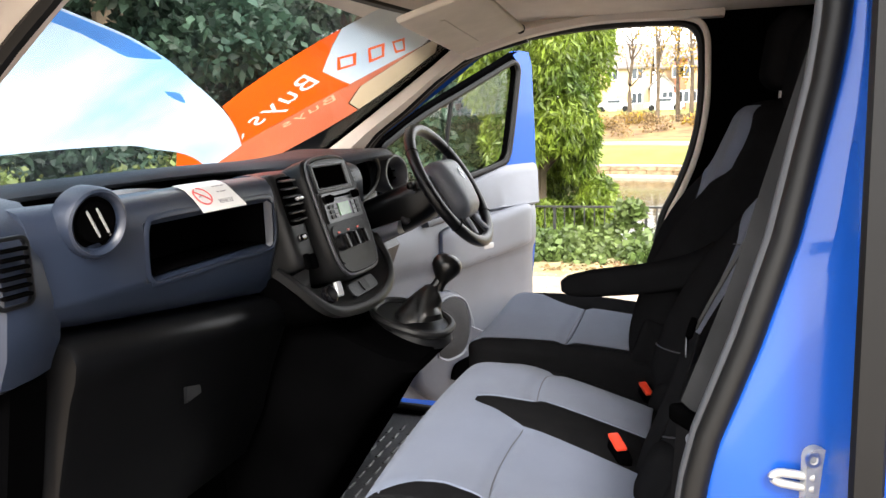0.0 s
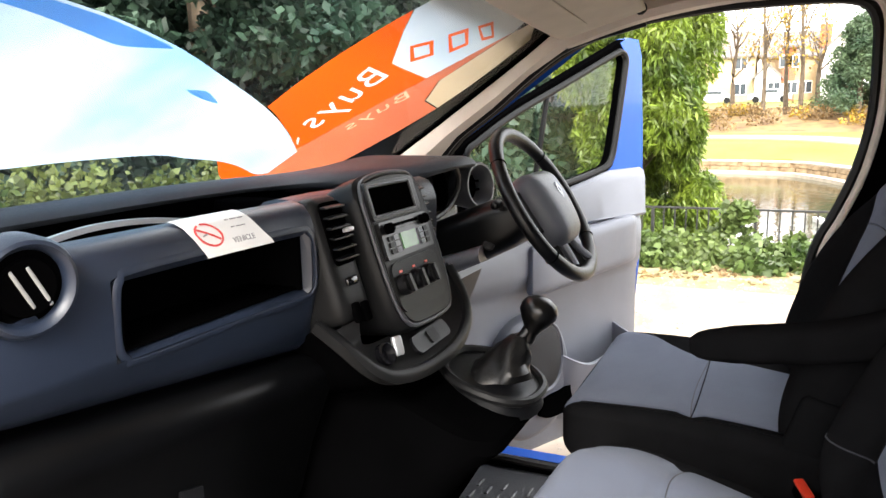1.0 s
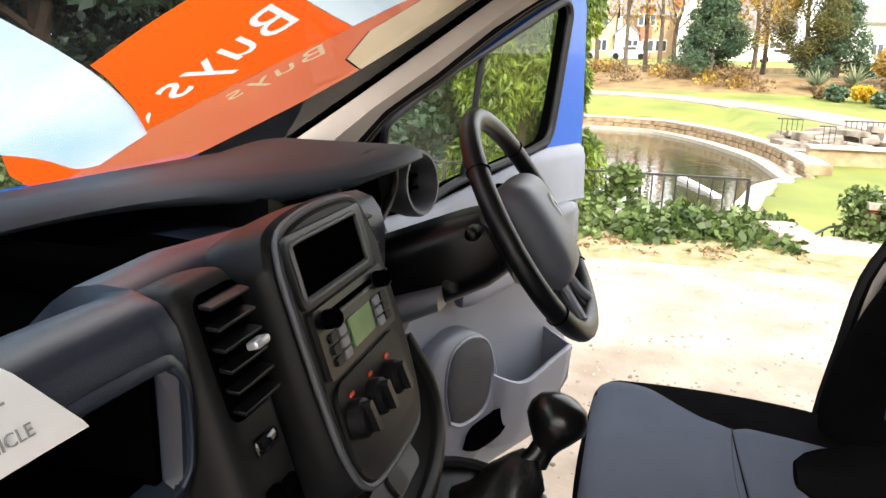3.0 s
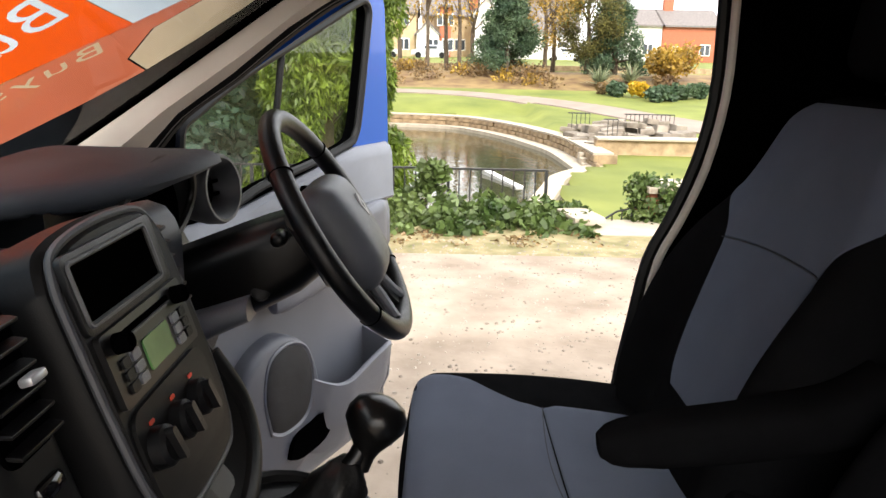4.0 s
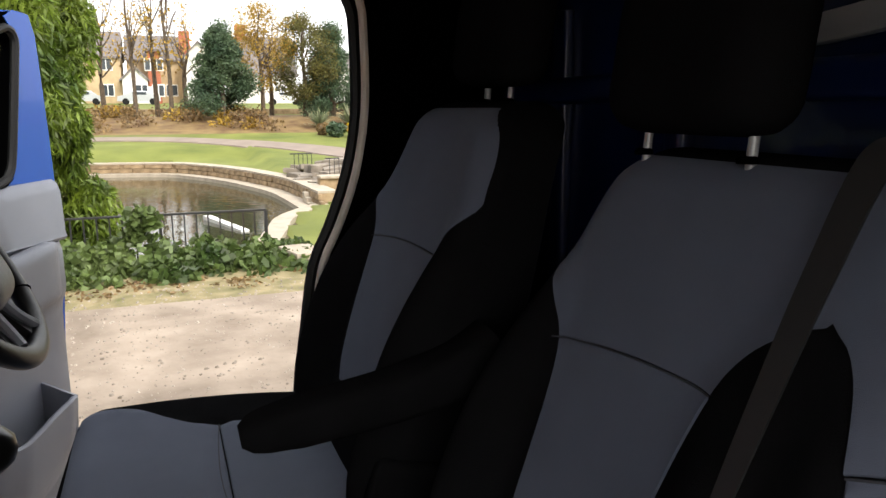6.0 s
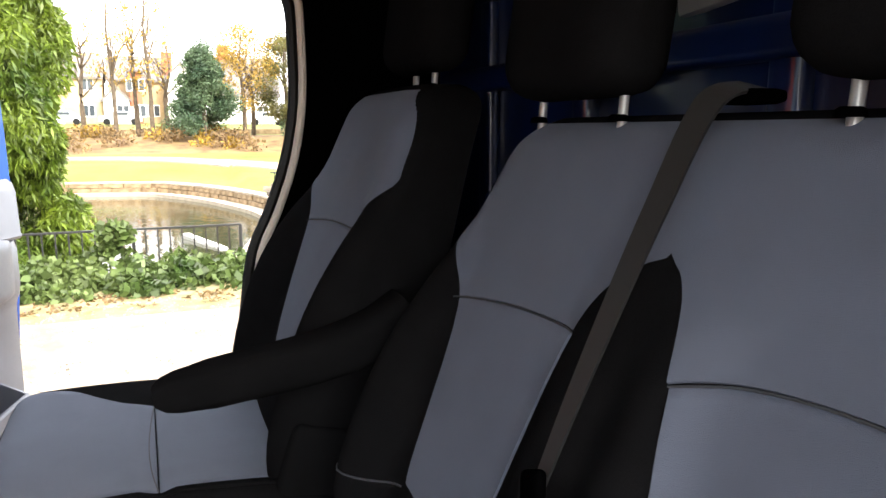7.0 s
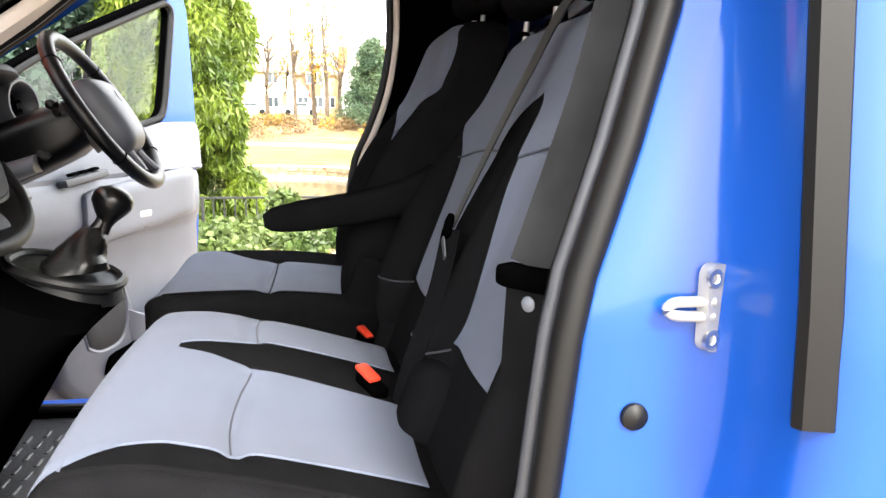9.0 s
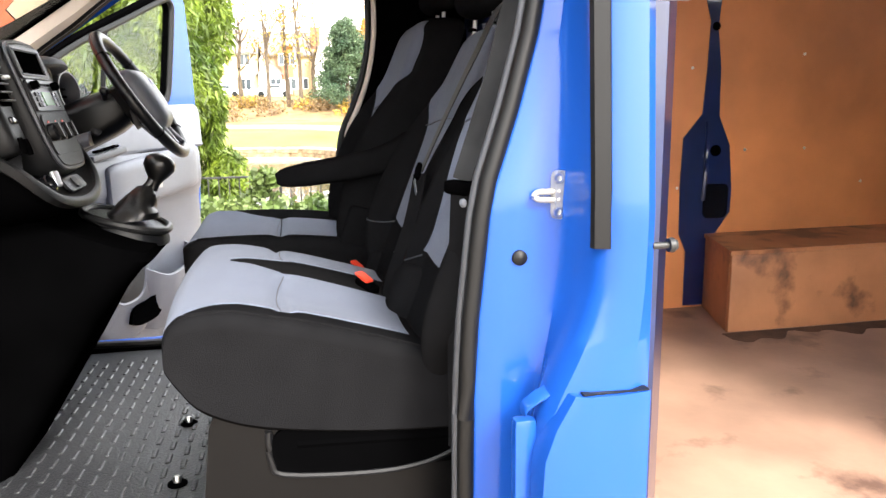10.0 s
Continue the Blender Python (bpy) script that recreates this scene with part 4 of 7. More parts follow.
def card():
    c = thing("notice_card", "white no-smoking card laid over the dashboard edge", "card")
    rows = []
    for y, z in ((0.972, 1.4525), (0.962, 1.4510), (0.950, 1.4440), (0.9400, 1.4290), (0.9335, 1.4135), (0.9315, 1.4080), (0.9305, 1.402)):
        lift = 0.005 * max(0.0, min(1.0, (1.42 - z) / 0.01))
        rows.append([Vector((lerp(-0.455 - (z - 1.408) * 0.5, -0.322 - (z - 1.402) * 0.62, i / 6), y - lift * (i / 6) ** 2, z)) for i in range(7)])
    bm = loft(rows, closed=False, caps=False)
    bm.normal_update()
    bmesh.ops.solidify(bm, geom=bm.faces[:], thickness=-0.0012)
    laid = tree_of(bm)
    part("sheet", bm, M["card"], c)
    o, up, way = Vector((-0.437, 0.945, 1.4285)), Vector((0, 0.45, 0.89)), Vector((0, 0.89, -0.45))

    def inked(name, pts, r, mat, label=""):
        part(name, seam(laid, [o + Vector((a, 0, 0)) + up * b - way * 0.05 for a, b in pts], way, r, 3, 0.0004), mat, c, label)
    inked("sign_ring", [(0.021 * math.cos(a) - 0.006 * math.sin(a), 0.0165 * math.sin(a)) for a in [2.0 + i * math.pi / 8 for i in range(16)]], 0.0015, M["card_red"], "worn red ring")
    inked("sign_bar", [(-0.018, 0.010), (0.0, 0.001), (0.017, -0.009)], 0.0014, M["card_red"])
    inked("cigarette", [(-0.012, -0.001), (-0.003, 0.001)], 0.0013, M["card_grey"], "dark printed cigarette")
    part("print_word", text_mesh("VEHICLE", 0.0115, pose(-0.400, 0.9316, 1.4140, 67, 0, -1.6)), M["card_grey"], c, "faded printed word")
    for x, w, y in ((0.040, 0.007, 0.016), (0.051, 0.012, 0.016), (0.067, 0.010, 0.016), (0.046, 0.006, 0.004), (0.056, 0.018, 0.004)):
        inked("print_line", [(x, y), (x + w / 2, y), (x + w, y)], 0.0009, M["card_grey"], "faded print")


card()


def stack():
    s = thing("centre_console", "dark centre console with screen, radio and heater knobs", "centre console")
    # main pod
    tilt = Matrix.Translation((0.03, 0.893, 1.325)) @ Euler((radians(-17), 0, 0)).to_matrix().to_4x4()
    # local: x right, y out of the face is -y, z up
    outline = [(-0.137, 0.09), (-0.134, 0.125), (-0.118, 0.148), (-0.06, 0.158), (0.02, 0.158), (0.075, 0.149), (0.10, 0.118), (0.108, 0.08), (0.113, -0.02), (0.110, -0.08), (0.096, -0.122), (0.062, -0.138), (-0.05, -0.138), (-0.10, -0.125), (-0.124, -0.085), (-0.133, -0.02)]
    face = Matrix(((1, 0, 0, 0), (0, 0, -1, 0), (0, 1, 0, 0), (0, 0, 0, 1)))
    pts = [(p.x, p.y) for p in smooth_path([(x, y, 0) for x, y in outline], 4, loop=True)]
    rings = [[Vector((x * k, y * k + (0.004 if h > 0 else 0.0), h)) for x, y in pts] for k, h in ((0.62, -0.24), (0.80, -0.17), (0.93, -0.09), (1.0, -0.03), (1.0, -0.01), (0.985, 0.004), (0.95, 0.009))]
    part("pod", moved(loft(rings), tilt @ face), M["stack"], s, "dark satin surround")
    ring = [Vector(((x + 0.012) * 0.90 - 0.012, y * 0.955 + 0.003, 0.013)) for x, y in pts]
    part("fascia_frame", moved(tube(ring, 0.0042, 8, loop=True), tilt @ face), M["trim_dark"], s, "satin grey frame line")
    inner = [[Vector(((x + 0.012) * k * 0.89 - 0.012, y * k * 0.94 + 0.003, h)) for x, y in pts] for k, h in ((1.0, 0.0), (1.0, 0.014), (0.97, 0.018), (0.93, 0.0175))]
    part("fascia", moved(loft(inner), tilt @ face), M["stack"], s, "dark fascia")
    def flat(w, h, cx, cy, z, mat, name, r=0.006, d=0.004, label="", hole=None):
        return part(name, prism(rrect(w, h, r, 4, cx, cy), d, tilt @ face @ pose(0, 0, z), 0.001, hole=hole), mat, s, label)
    flat(0.182, 0.070, -0.030, 0.106, 0.0175, M["dark"], "screen_bezel", 0.008, 0.006, hole=rrect(0.150, 0.049, 0.004, 4, -0.036, 0.106))
    part("bezel_edge", moved(tube([Vector((x, y, 0.0235)) for x, y in rrect(0.156, 0.055, 0.006, 4, -0.036, 0.106)], 0.0024, 6, loop=True), tilt @ face), M["trim_dark"], s, "satin grey bezel edge")
    flat(0.152, 0.051, -0.036, 0.106, 0.0185, M["screen"], "screen", 0.003, 0.003, "black blank display")
    rd = flat(0.182, 0.068, -0.020, 0.034, 0.0175, M["radio"], "radio", 0.005, 0.006, "grey radio with green display")
    def on(name, w, h, cx, cy, mat, r=0.002, d=0.003, z=0.0235):
        return part(name, prism(rrect(w, h, r, 3, cx, cy), d, tilt @ face @ pose(0, 0, z), 0.0006), mat, rd)
    on("disc_slot", 0.104, 0.0055, -0.020, 0.0575, M["black"], 0.002, 0.001)
    on("slot_lip", 0.104, 0.0025, -0.020, 0.0525, M["trim_dark"], 0.001, 0.002)
    on("lcd", 0.058, 0.030, -0.020, 0.026, M["lcd"], 0.002, 0.002)
    for i in range(3):
        for sx in (-1, 1):
            on("button", 0.016, 0.009, -0.020 + sx * 0.048, 0.036 - i * 0.0115, M["trim"], 0.002, 0.003)
            on("button", 0.014, 0.009, -0.020 + sx * 0.068, 0.036 - i * 0.0115, M["stack"], 0.002, 0.003)
    for sx in (-1, 1):
        part("dial", lathe([(0.0095, 0), (0.0095, 0.012), (0.007, 0.015), (0, 0.015)], tilt @ face @ pose(-0.020 + sx * 0.068, 0.054, 0.023), 16), M["black"], rd)
    flat(0.180, 0.090, -0.020, -0.052, 0.0165, M["stack"], "heater_panel", 0.02, 0.005)
    for cx in (-0.086, -0.036, 0.014):
        k = part("heater_knob", lathe([(0.0195, 0), (0.019, 0.012), (0.015, 0.016), (0, 0.016)], tilt @ face @ pose(cx, -0.048, 0.0205), 22), M["dark"], s, "black heater knob")
        part("grip", prism(rrect(0.009, 0.034, 0.004), 0.009, tilt @ face @ pose(cx, -0.048, 0.0345, 0, 0, 12), 0.003), M["dark"], k)
    for cx in (-0.086, -0.036, 0.014):
        part("marker", prism(rrect(0.010, 0.004, 0.0015), 0.001, tilt @ face @ pose(cx + 0.004, -0.0245, 0.0225)), M["red"], s, "red heat mark")
    # side vents
    for cx, cy, w, yb in ((-0.198, 0.072, 0.062, 0.010), (0.136, 0.072, 0.034, 0.020)):
        hs = part("vent_housing", rounded((w + 0.030, 0.14, 0.215), 0.022, 8, tilt @ pose(cx, yb + 0.066, cy - 0.040)), M["stack"], s, "dark vent housing")
        part("vent_pocket", prism(rrect(w, 0.106, 0.012, 4, cx, cy), 0.003, tilt @ face @ pose(0, 0, 0.0045 - yb)), M["black"], hs)
        for i in range(6):
            part("vent_slat", moved(rounded((w - 0.004, 0.014, 0.0045), 0.002, 2), tilt @ pose(cx, yb - 0.012, cy + (i - 2.5) * 0.0172, 20, 0, 0)), M["dark"], hs)
    part("vent_tab", rounded((0.022, 0.012, 0.008), 0.003, 3, tilt @ pose(-0.190, -0.014, 0.072)), M["silver"], s, "chrome vent tab")
    for i in range(2):
        part("switch", rounded((0.020, 0.010, 0.034), 0.004, 3, tilt @ pose(-0.208 + i * 0.026, 0.005, -0.062 - i * 0.004)), M["black"], s)
    part("hazard_switch", rounded((0.034, 0.010, 0.016), 0.005, 3, tilt @ pose(-0.196, 0.005, -0.010)), M["gloss"], s)
    # lower tray with rounded lip
    lip = smooth_path([(-0.215, 0.935, 1.245), (-0.212, 0.885, 1.212), (-0.195, 0.850, 1.176), (-0.155, 0.830, 1.150), (-0.07, 0.822, 1.134), (0.03, 0.822, 1.130), (0.12, 0.828, 1.140), (0.185, 0.842, 1.166), (0.218, 0.865, 1.205), (0.222, 0.90, 1.26)], 5)
    part("lower_lip", sweep(lip, [(0.010, 0.010), (0.0, 0.012), (-0.008, 0.010), (-0.013, 0.004), (-0.013, -0.004), (-0.008, -0.011), (0.004, -0.013), (0.012, -0.007)], up=Vector((0, -1, 0.15))), M["stack"], s)
    ledge = [[p + Vector((0, 0.0, 0.011)) for p in lip], [Vector((lerp(0.03, p.x, 0.86), lerp(p.y, 0.893, 0.35), lerp(p.z, 1.195, 0.30))) for p in lip], [Vector((lerp(0.03, p.x, 0.74), 0.893, max(p.z, lerp(p.z, 1.20, 0.8)))) for p in lip]]
    part("ledge", loft(ledge, closed=False, caps=False), M["stack"], s, "smooth ledge under the heater knobs")
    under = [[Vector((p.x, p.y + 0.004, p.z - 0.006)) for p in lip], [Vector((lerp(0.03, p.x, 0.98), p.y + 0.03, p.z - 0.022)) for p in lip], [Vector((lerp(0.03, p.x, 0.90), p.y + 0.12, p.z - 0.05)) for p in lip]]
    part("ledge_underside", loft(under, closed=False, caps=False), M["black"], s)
    part("tray_panel", prism(rrect(0.15, 0.035, 0.014), 0.006, pose(0.03, 0.851, 1.166, 52, 0, 2), 0.002), M["dark"], s)
    part("tray_switch", prism(rrect(0.035, 0.026, 0.006), 0.009, pose(0.03, 0.850, 1.166, 52, 0, 2), 0.002), M["stack"], s)
    part("socket", lathe([(0.020, 0), (0.020, 0.012), (0.016, 0.014), (0.015, 0.004), (0, 0.004)], pose(-0.135, 0.858, 1.180, 60, 0, -10), 20), M["gloss"], s, "lighter socket")
    part("socket_lid", rounded((0.020, 0.010, 0.034), 0.004, 4, pose(-0.108, 0.845, 1.190, -20, 0, -25)), M["silver"], s, "silver socket lid")
    return s


stack()


def gear_console():
    g = thing("gear_lever_console", "black console with gear lever in a leather gaiter", "gear console")
    def ring(z, y0, y1, x0, x1, r=0.05):
        cx, cy = (x0 + x1) / 2, (y0 + y1) / 2
        return [Vector((x, y, z)) for x, y in rrect(x1 - x0, y1 - y0, min(r, (x1 - x0) / 2.1), 5, cx, cy)]
    def tiltring(ring_, k):
        return [p + Vector((0, 0, (p.y - 0.78) * k)) for p in ring_]
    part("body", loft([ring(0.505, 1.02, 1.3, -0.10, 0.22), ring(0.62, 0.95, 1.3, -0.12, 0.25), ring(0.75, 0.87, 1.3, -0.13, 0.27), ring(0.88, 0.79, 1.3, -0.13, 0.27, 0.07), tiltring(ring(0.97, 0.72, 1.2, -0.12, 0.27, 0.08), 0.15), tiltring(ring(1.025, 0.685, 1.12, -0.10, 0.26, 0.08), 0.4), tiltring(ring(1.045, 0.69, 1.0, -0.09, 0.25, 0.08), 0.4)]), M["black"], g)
    part("rim", tube([p for p in tiltring(ring(1.066, 0.672, 0.862, 0.045, 0.25, 0.085), 0.30)], 0.010, 8, loop=True), M["stack"], g)
    part("plate", loft([tiltring(ring(1.03, 0.672, 0.862, 0.045, 0.25, 0.085), 0.3), tiltring(ring(1.064, 0.676, 0.858, 0.05, 0.246, 0.08), 0.3), tiltring(ring(1.066, 0.69, 0.845, 0.065, 0.235, 0.075), 0.3)]), M["dark"], g)
    random.seed(4)
    rings = []
    for k, (z, r) in enumerate(((0, 0.066), (0.016, 0.062), (0.028, 0.050), (0.042, 0.042), (0.058, 0.035), (0.070, 0.026), (0.08, 0.017))):
        rings.append([Vector((0.150 + z * 0.30 + r * 0.95 * math.cos(a) * (1 + 0.14 * math.sin(5 * a + k)), 0.762 - z * 0.50 + r * math.sin(a) * (1 + 0.12 * math.cos(4 * a + 2 * k)), 1.062 + z)) for a in [i * math.pi / 16 for i in range(32)]])
    part("gaiter", loft(rings), M["leather"], g, "creased black leather gaiter")
    part("lever", tube([(0.168, 0.728, 1.125), (0.178, 0.710, 1.145), (0.186, 0.698, 1.168)], 0.012, 12), M["knob"], g)
    m = Matrix.Translation((0.190, 0.692, 1.174)) @ Vector((0.22, -0.32, 1)).to_track_quat("Z", "Y").to_matrix().to_4x4()
    part("knob", lathe([(0.0, -0.05), (0.012, -0.05), (0.0135, -0.032), (0.019, -0.020), (0.029, -0.006), (0.0385, 0.010), (0.038, 0.024), (0.031, 0.037), (0.016, 0.045), (0, 0.047)], m, 28), M["knob"], g, "glossy black gear knob")
    part("slot", prism(rrect(0.03, 0.055, 0.006), 0.004, pose(0.225, 0.90, 1.098, 20, 0, 10), 0.001), M["stack"], g)
    return g


gear_console()


def binnacle():
    b = thing("instrument_binnacle", "dark hooded instrument cluster behind the steering wheel", "instrument cluster")
    rings = [[Vector((x, y, z)) for y, z in ((1.30, 1.43), (1.10, 1.43), (1.10, 1.30), (1.06, 1.22), (1.02, 1.15), (1.06, 1.05), (1.3, 1.0))] for x in (0.24, 0.45, 0.72)]
    part("carrier", loft(rings), M["roll"], b)
    for x, r in ((0.40, 0.062), (0.53, 0.062)):
        g = part("dial", lathe([(r, -0.03), (r, 0.012), (r - 0.006, 0.014), (r - 0.010, -0.028), (0, -0.028)], pose(x, 1.075, 1.395, 78, 0, 0), 30), M["black"], b)
        part("dial_face", lathe([(r - 0.012, -0.024), (0, -0.024)] + [(0.0, -0.026), (r - 0.012, -0.026)], pose(x, 1.075, 1.395, 78, 0, 0), 30), M["gloss"], g)
    part("cluster_frame", tube([(0.465 + 0.155 * math.cos(a), 1.045 - 0.012 * math.sin(a), 1.395 + 0.075 * math.sin(a)) for a in [i * math.pi / 20 for i in range(40)]], 0.008, 8, loop=True, up=Vector((0, 1, 0))), M["stack"], b)
    vm = pose(0.715, 1.02, 1.385, 84, 0, -14)
    v = part("driver_vent", lathe([(0.050, -0.09), (0.066, -0.03), (0.066, -0.004), (0.062, 0.004), (0.057, 0.004), (0.050, -0.006), (0.041, -0.03), (0.040, -0.05)], vm, 36), M["trim_dark"], b, "round air vent")
    part("vent_core", lathe([(0.0, -0.05), (0.042, -0.05), (0.042, -0.045), (0, -0.045)], vm, 24), M["black"], v)
    for k in (-1, 1):
        part("vent_bar", rounded((0.074, 0.008, 0.006), 0.002, 3, vm @ pose(0, 0.012 * k, -0.032)), M["black"], v)
    part("side_panel", loft([[Vector((x, y, z)) for y, z in ((1.3, 1.40), (1.17, 1.40), (1.14, 1.37), (1.13, 1.30), (1.14, 1.2), (1.3, 1.2))] for x in (0.655, 0.66, 0.74, 0.80, 0.805)]), M["dash"], b)
    return b


binnacle()


def steering():
    w = thing("steering_wheel", "black four-spoke steering wheel with silver lower spoke", "steering wheel")
    c = Vector((0.512, 0.772, 1.367))
    nrm = Vector((0.0, -0.85, 0.527)).normalized()
    xa = Vector((1, 0, 0))
    ya = nrm.cross(xa)
    m = Matrix((xa.to_4d(), ya.to_4d(), nrm.to_4d(), (0, 0, 0, 1))).transposed()
    m = Matrix(((xa.x, ya.x, nrm.x, c.x), (xa.y, ya.y, nrm.y, c.y), (xa.z, ya.z, nrm.z, c.z), (0, 0, 0, 1)))
    R = 0.191
    path = [Vector((R * math.cos(a), R * math.sin(a), 0)) for a in [i * math.pi / 36 for i in range(72)]]
    part("rim", moved(sweep(path, [(0.0180 * math.cos(a), 0.0160 * math.sin(a)) for a in [i * math.pi / 7 for i in range(14)]], loop=True), m), M["dark"], w)
    for a in (38, 142, -142, -38):
        q = radians(a)
        part("rim_mark", moved(tube([Vector((R * math.cos(q + d), R * math.sin(q + d), 0)) for d in (-0.004, 0.004)], 0.0184, 14), m), M["black"], w)
    # two wide side spokes and a split lower spoke, dished behind the cover
    for k in (-1, 1):
        part("side_spoke", moved(loft([[Vector((x * k, y, h)) for x, y, h in ring] for ring in ([(0.04, 0.060, -0.06), (0.04, -0.075, -0.06), (0.04, -0.075, -0.01), (0.04, 0.060, -0.01)], [(0.09, 0.050, -0.05), (0.09, -0.060, -0.05), (0.09, -0.058, -0.010), (0.09, 0.048, -0.010)], [(0.14, 0.038, -0.03), (0.14, -0.030, -0.03), (0.14, -0.028, -0.006), (0.14, 0.036, -0.006)], [(0.186, 0.036, -0.012), (0.184, -0.030, -0.012), (0.184, -0.028, 0.006), (0.186, 0.034, 0.006)])]), m), M["dark"], w, "dark moulded spoke")
        part("lower_spoke", moved(loft([[Vector((x * k, y, h)) for x, y, h in ring] for ring in ([(0.012, -0.06, -0.05), (0.062, -0.05, -0.05), (0.062, -0.05, -0.008), (0.012, -0.06, -0.008)], [(0.024, -0.12, -0.035), (0.062, -0.11, -0.035), (0.060, -0.11, -0.006), (0.026, -0.12, -0.006)], [(0.036, -0.186, -0.012), (0.086, -0.168, -0.012), (0.084, -0.168, 0.006), (0.038, -0.184, 0.006)])]), m), M["dark"], w, "dark lower spoke")
        part("silver_insert", moved(tube(smooth_path([Vector((0.036 * k, -0.098, 0.0)), Vector((0.044 * k, -0.135, 0.003)), Vector((0.062 * k, -0.166, 0.008))], 4), 0.009, 8), m), M["trim"], w, "silver spoke insert")
    def pad(p):
        t = p.y / 0.095
        x = p.x * (1.0 + 0.10 * t - 0.16 * max(0, -t) ** 2)
        return Vector((x, p.y, p.z + 0.020 * (1 - (p.x / 0.10) ** 2) * (1 - (p.y / 0.11) ** 2)))
    part("hub", rounded((0.178, 0.190, 0.075), 0.034, 12, m @ pose(0, -0.016, -0.010), pad), M["trim_mid"], w, "grey airbag cover")
    part("hub_seam", moved(tube([Vector((0.088 * math.cos(a), -0.016 + 0.094 * math.sin(a), -0.022)) for a in [i * math.pi / 18 for i in range(36)]], 0.006, 6, loop=True), m), M["black"], w)
    part("badge", prism([(0, 0.021), (0.013, 0), (0, -0.021), (-0.013, 0)], 0.003, m @ pose(0, 0.010, 0.045), 0.0, [(0, 0.012), (0.007, 0), (0, -0.012), (-0.007, 0)]), M["silver"], w, "plain silver emblem shape")
    # column shroud and stalks
    rings = []
    for k, sx, sz in ((0.0, 0.060, 0.055), (0.03, 0.074, 0.066), (0.10, 0.082, 0.072), (0.18, 0.086, 0.074), (0.28, 0.088, 0.076), (0.36, 0.08, 0.072)):
        o = c + Vector((0, 0.03 + k, -0.025 - k * 0.42))
        rings.append([o + Vector((x, 0, z)) for x, z in rrect(sx * 2, sz * 2, 0.045, 6)])
    part("column_shroud", loft(rings), M["roll"], w, "black column shroud")
    for s in (-1, 1):
        part("stalk", tube([c + Vector((0.05 * s, 0.09, -0.01)), c + Vector((0.10 * s, 0.078, 0.0)), c + Vector((0.145 * s, 0.066, 0.010))], 0.007, 10), M["roll"], w)
    part("stalk_tip", rounded((0.040, 0.022, 0.022), 0.010, 5, Matrix.Translation(c + Vector((-0.155, 0.065, 0.012)))), M["roll"], w)
    part("ignition", lathe([(0.016, 0), (0.016, 0.02), (0.01, 0.024), (0, 0.024)], Matrix.Translation(c + Vector((-0.06, 0.12, -0.10))) @ pose(0, 0, 0, 60, 0, -70), 14), M["stack"], w)
    part("lower_cover", loft([[Vector((x, y, z)) for x, z in rrect(wd, ht, 0.02, 4, 0.47, zc)] for y, wd, ht, zc in ((0.90, 0.14, 0.04, 1.252), (1.0, 0.18, 0.05, 1.215), (1.15, 0.26, 0.10, 1.14))]), M["trim_mid"], w, "grey underside cover")
    return w


steering()


# ---- seats ----
def back_form(left, right, z0, z1, front, bumps, depth=0.12, r=0.05, nx=84, nz=46):
    """A seatback between two outlines; bumps (centre, half width, reach, strength by height) stand forward as bolsters."""
    def mound(d, h):
        return 0.5 + 0.5 * math.cos(math.pi * min(1, abs(d) / h))
    rings = []
    for j in range(nz + 1):
        v = j / nz
        z = lerp(z0, z1, math.sin(v * math.pi / 2) ** 0.85)
        xl, xr = left(z), right(z)
        cap = max(0.0, 1 - (z1 - z) / 0.045)
        roll = 0.042 * (1 - math.sqrt(max(0, 1 - cap * cap)))
        row = []
        for i in range(nx + 1):
            u = i / nx
            x = lerp(xl, xr, 0.5 - 0.5 * math.cos(u * math.pi))
            d = min(x - xl, xr - x)
            y = front(z) + sum(k * mound(x - c, h) * g(z) for c, h, k, g in bumps) - roll
            if d < r:
                y -= r - math.sqrt(max(0, r * r - (r - d) ** 2))
            row.append(Vector((x, y, z)))
        yb = front(z) - depth + roll
        row += [Vector((lerp(xr, xl, lerp(0.02, 0.98, i / 16)), yb, z)) for i in range(17)]
        rings.append(row)
    return loft(rings)


def cushion_shape(x0, x1, y0, y1, zt, height, drop, n=22, r=0.05, crown=0.012, creases=()):
    cx, cy, w, l = (x0 + x1) / 2, (y0 + y1) / 2, x1 - x0, y1 - y0

    def bend(p):
        u, v = p.x / (w / 2), (p.y + l / 2) / l
        q = p.z / (height / 2)
        hi, lo = min(1, max(0, q + 0.6)), min(1, max(0, 0.5 - 0.5 * q))
        z = p.z + (crown * abs(u) ** 2.5 + 0.02 * math.sin(v * math.pi * 0.9)) * hi - drop * (1 - v)
        z += lo * (0.055 * max(0, (v - 0.5) / 0.5) ** 1.5 + 0.02 * v)
        for a, c, yc in creases:
            if a < cx + p.x < c:
                z -= hi * 0.009 * math.exp(-((cy + p.y - yc - 0.015 * math.sin((cx + p.x - a) / (c - a) * math.pi)) / 0.014) ** 2)
        return Vector((cx + p.x, cy + p.y + 0.02 * (1 - u * u) * max(0, p.y / (l / 2)), zt - height / 2 + z))
    return rounded((w, l, height), r, n, deform=bend)


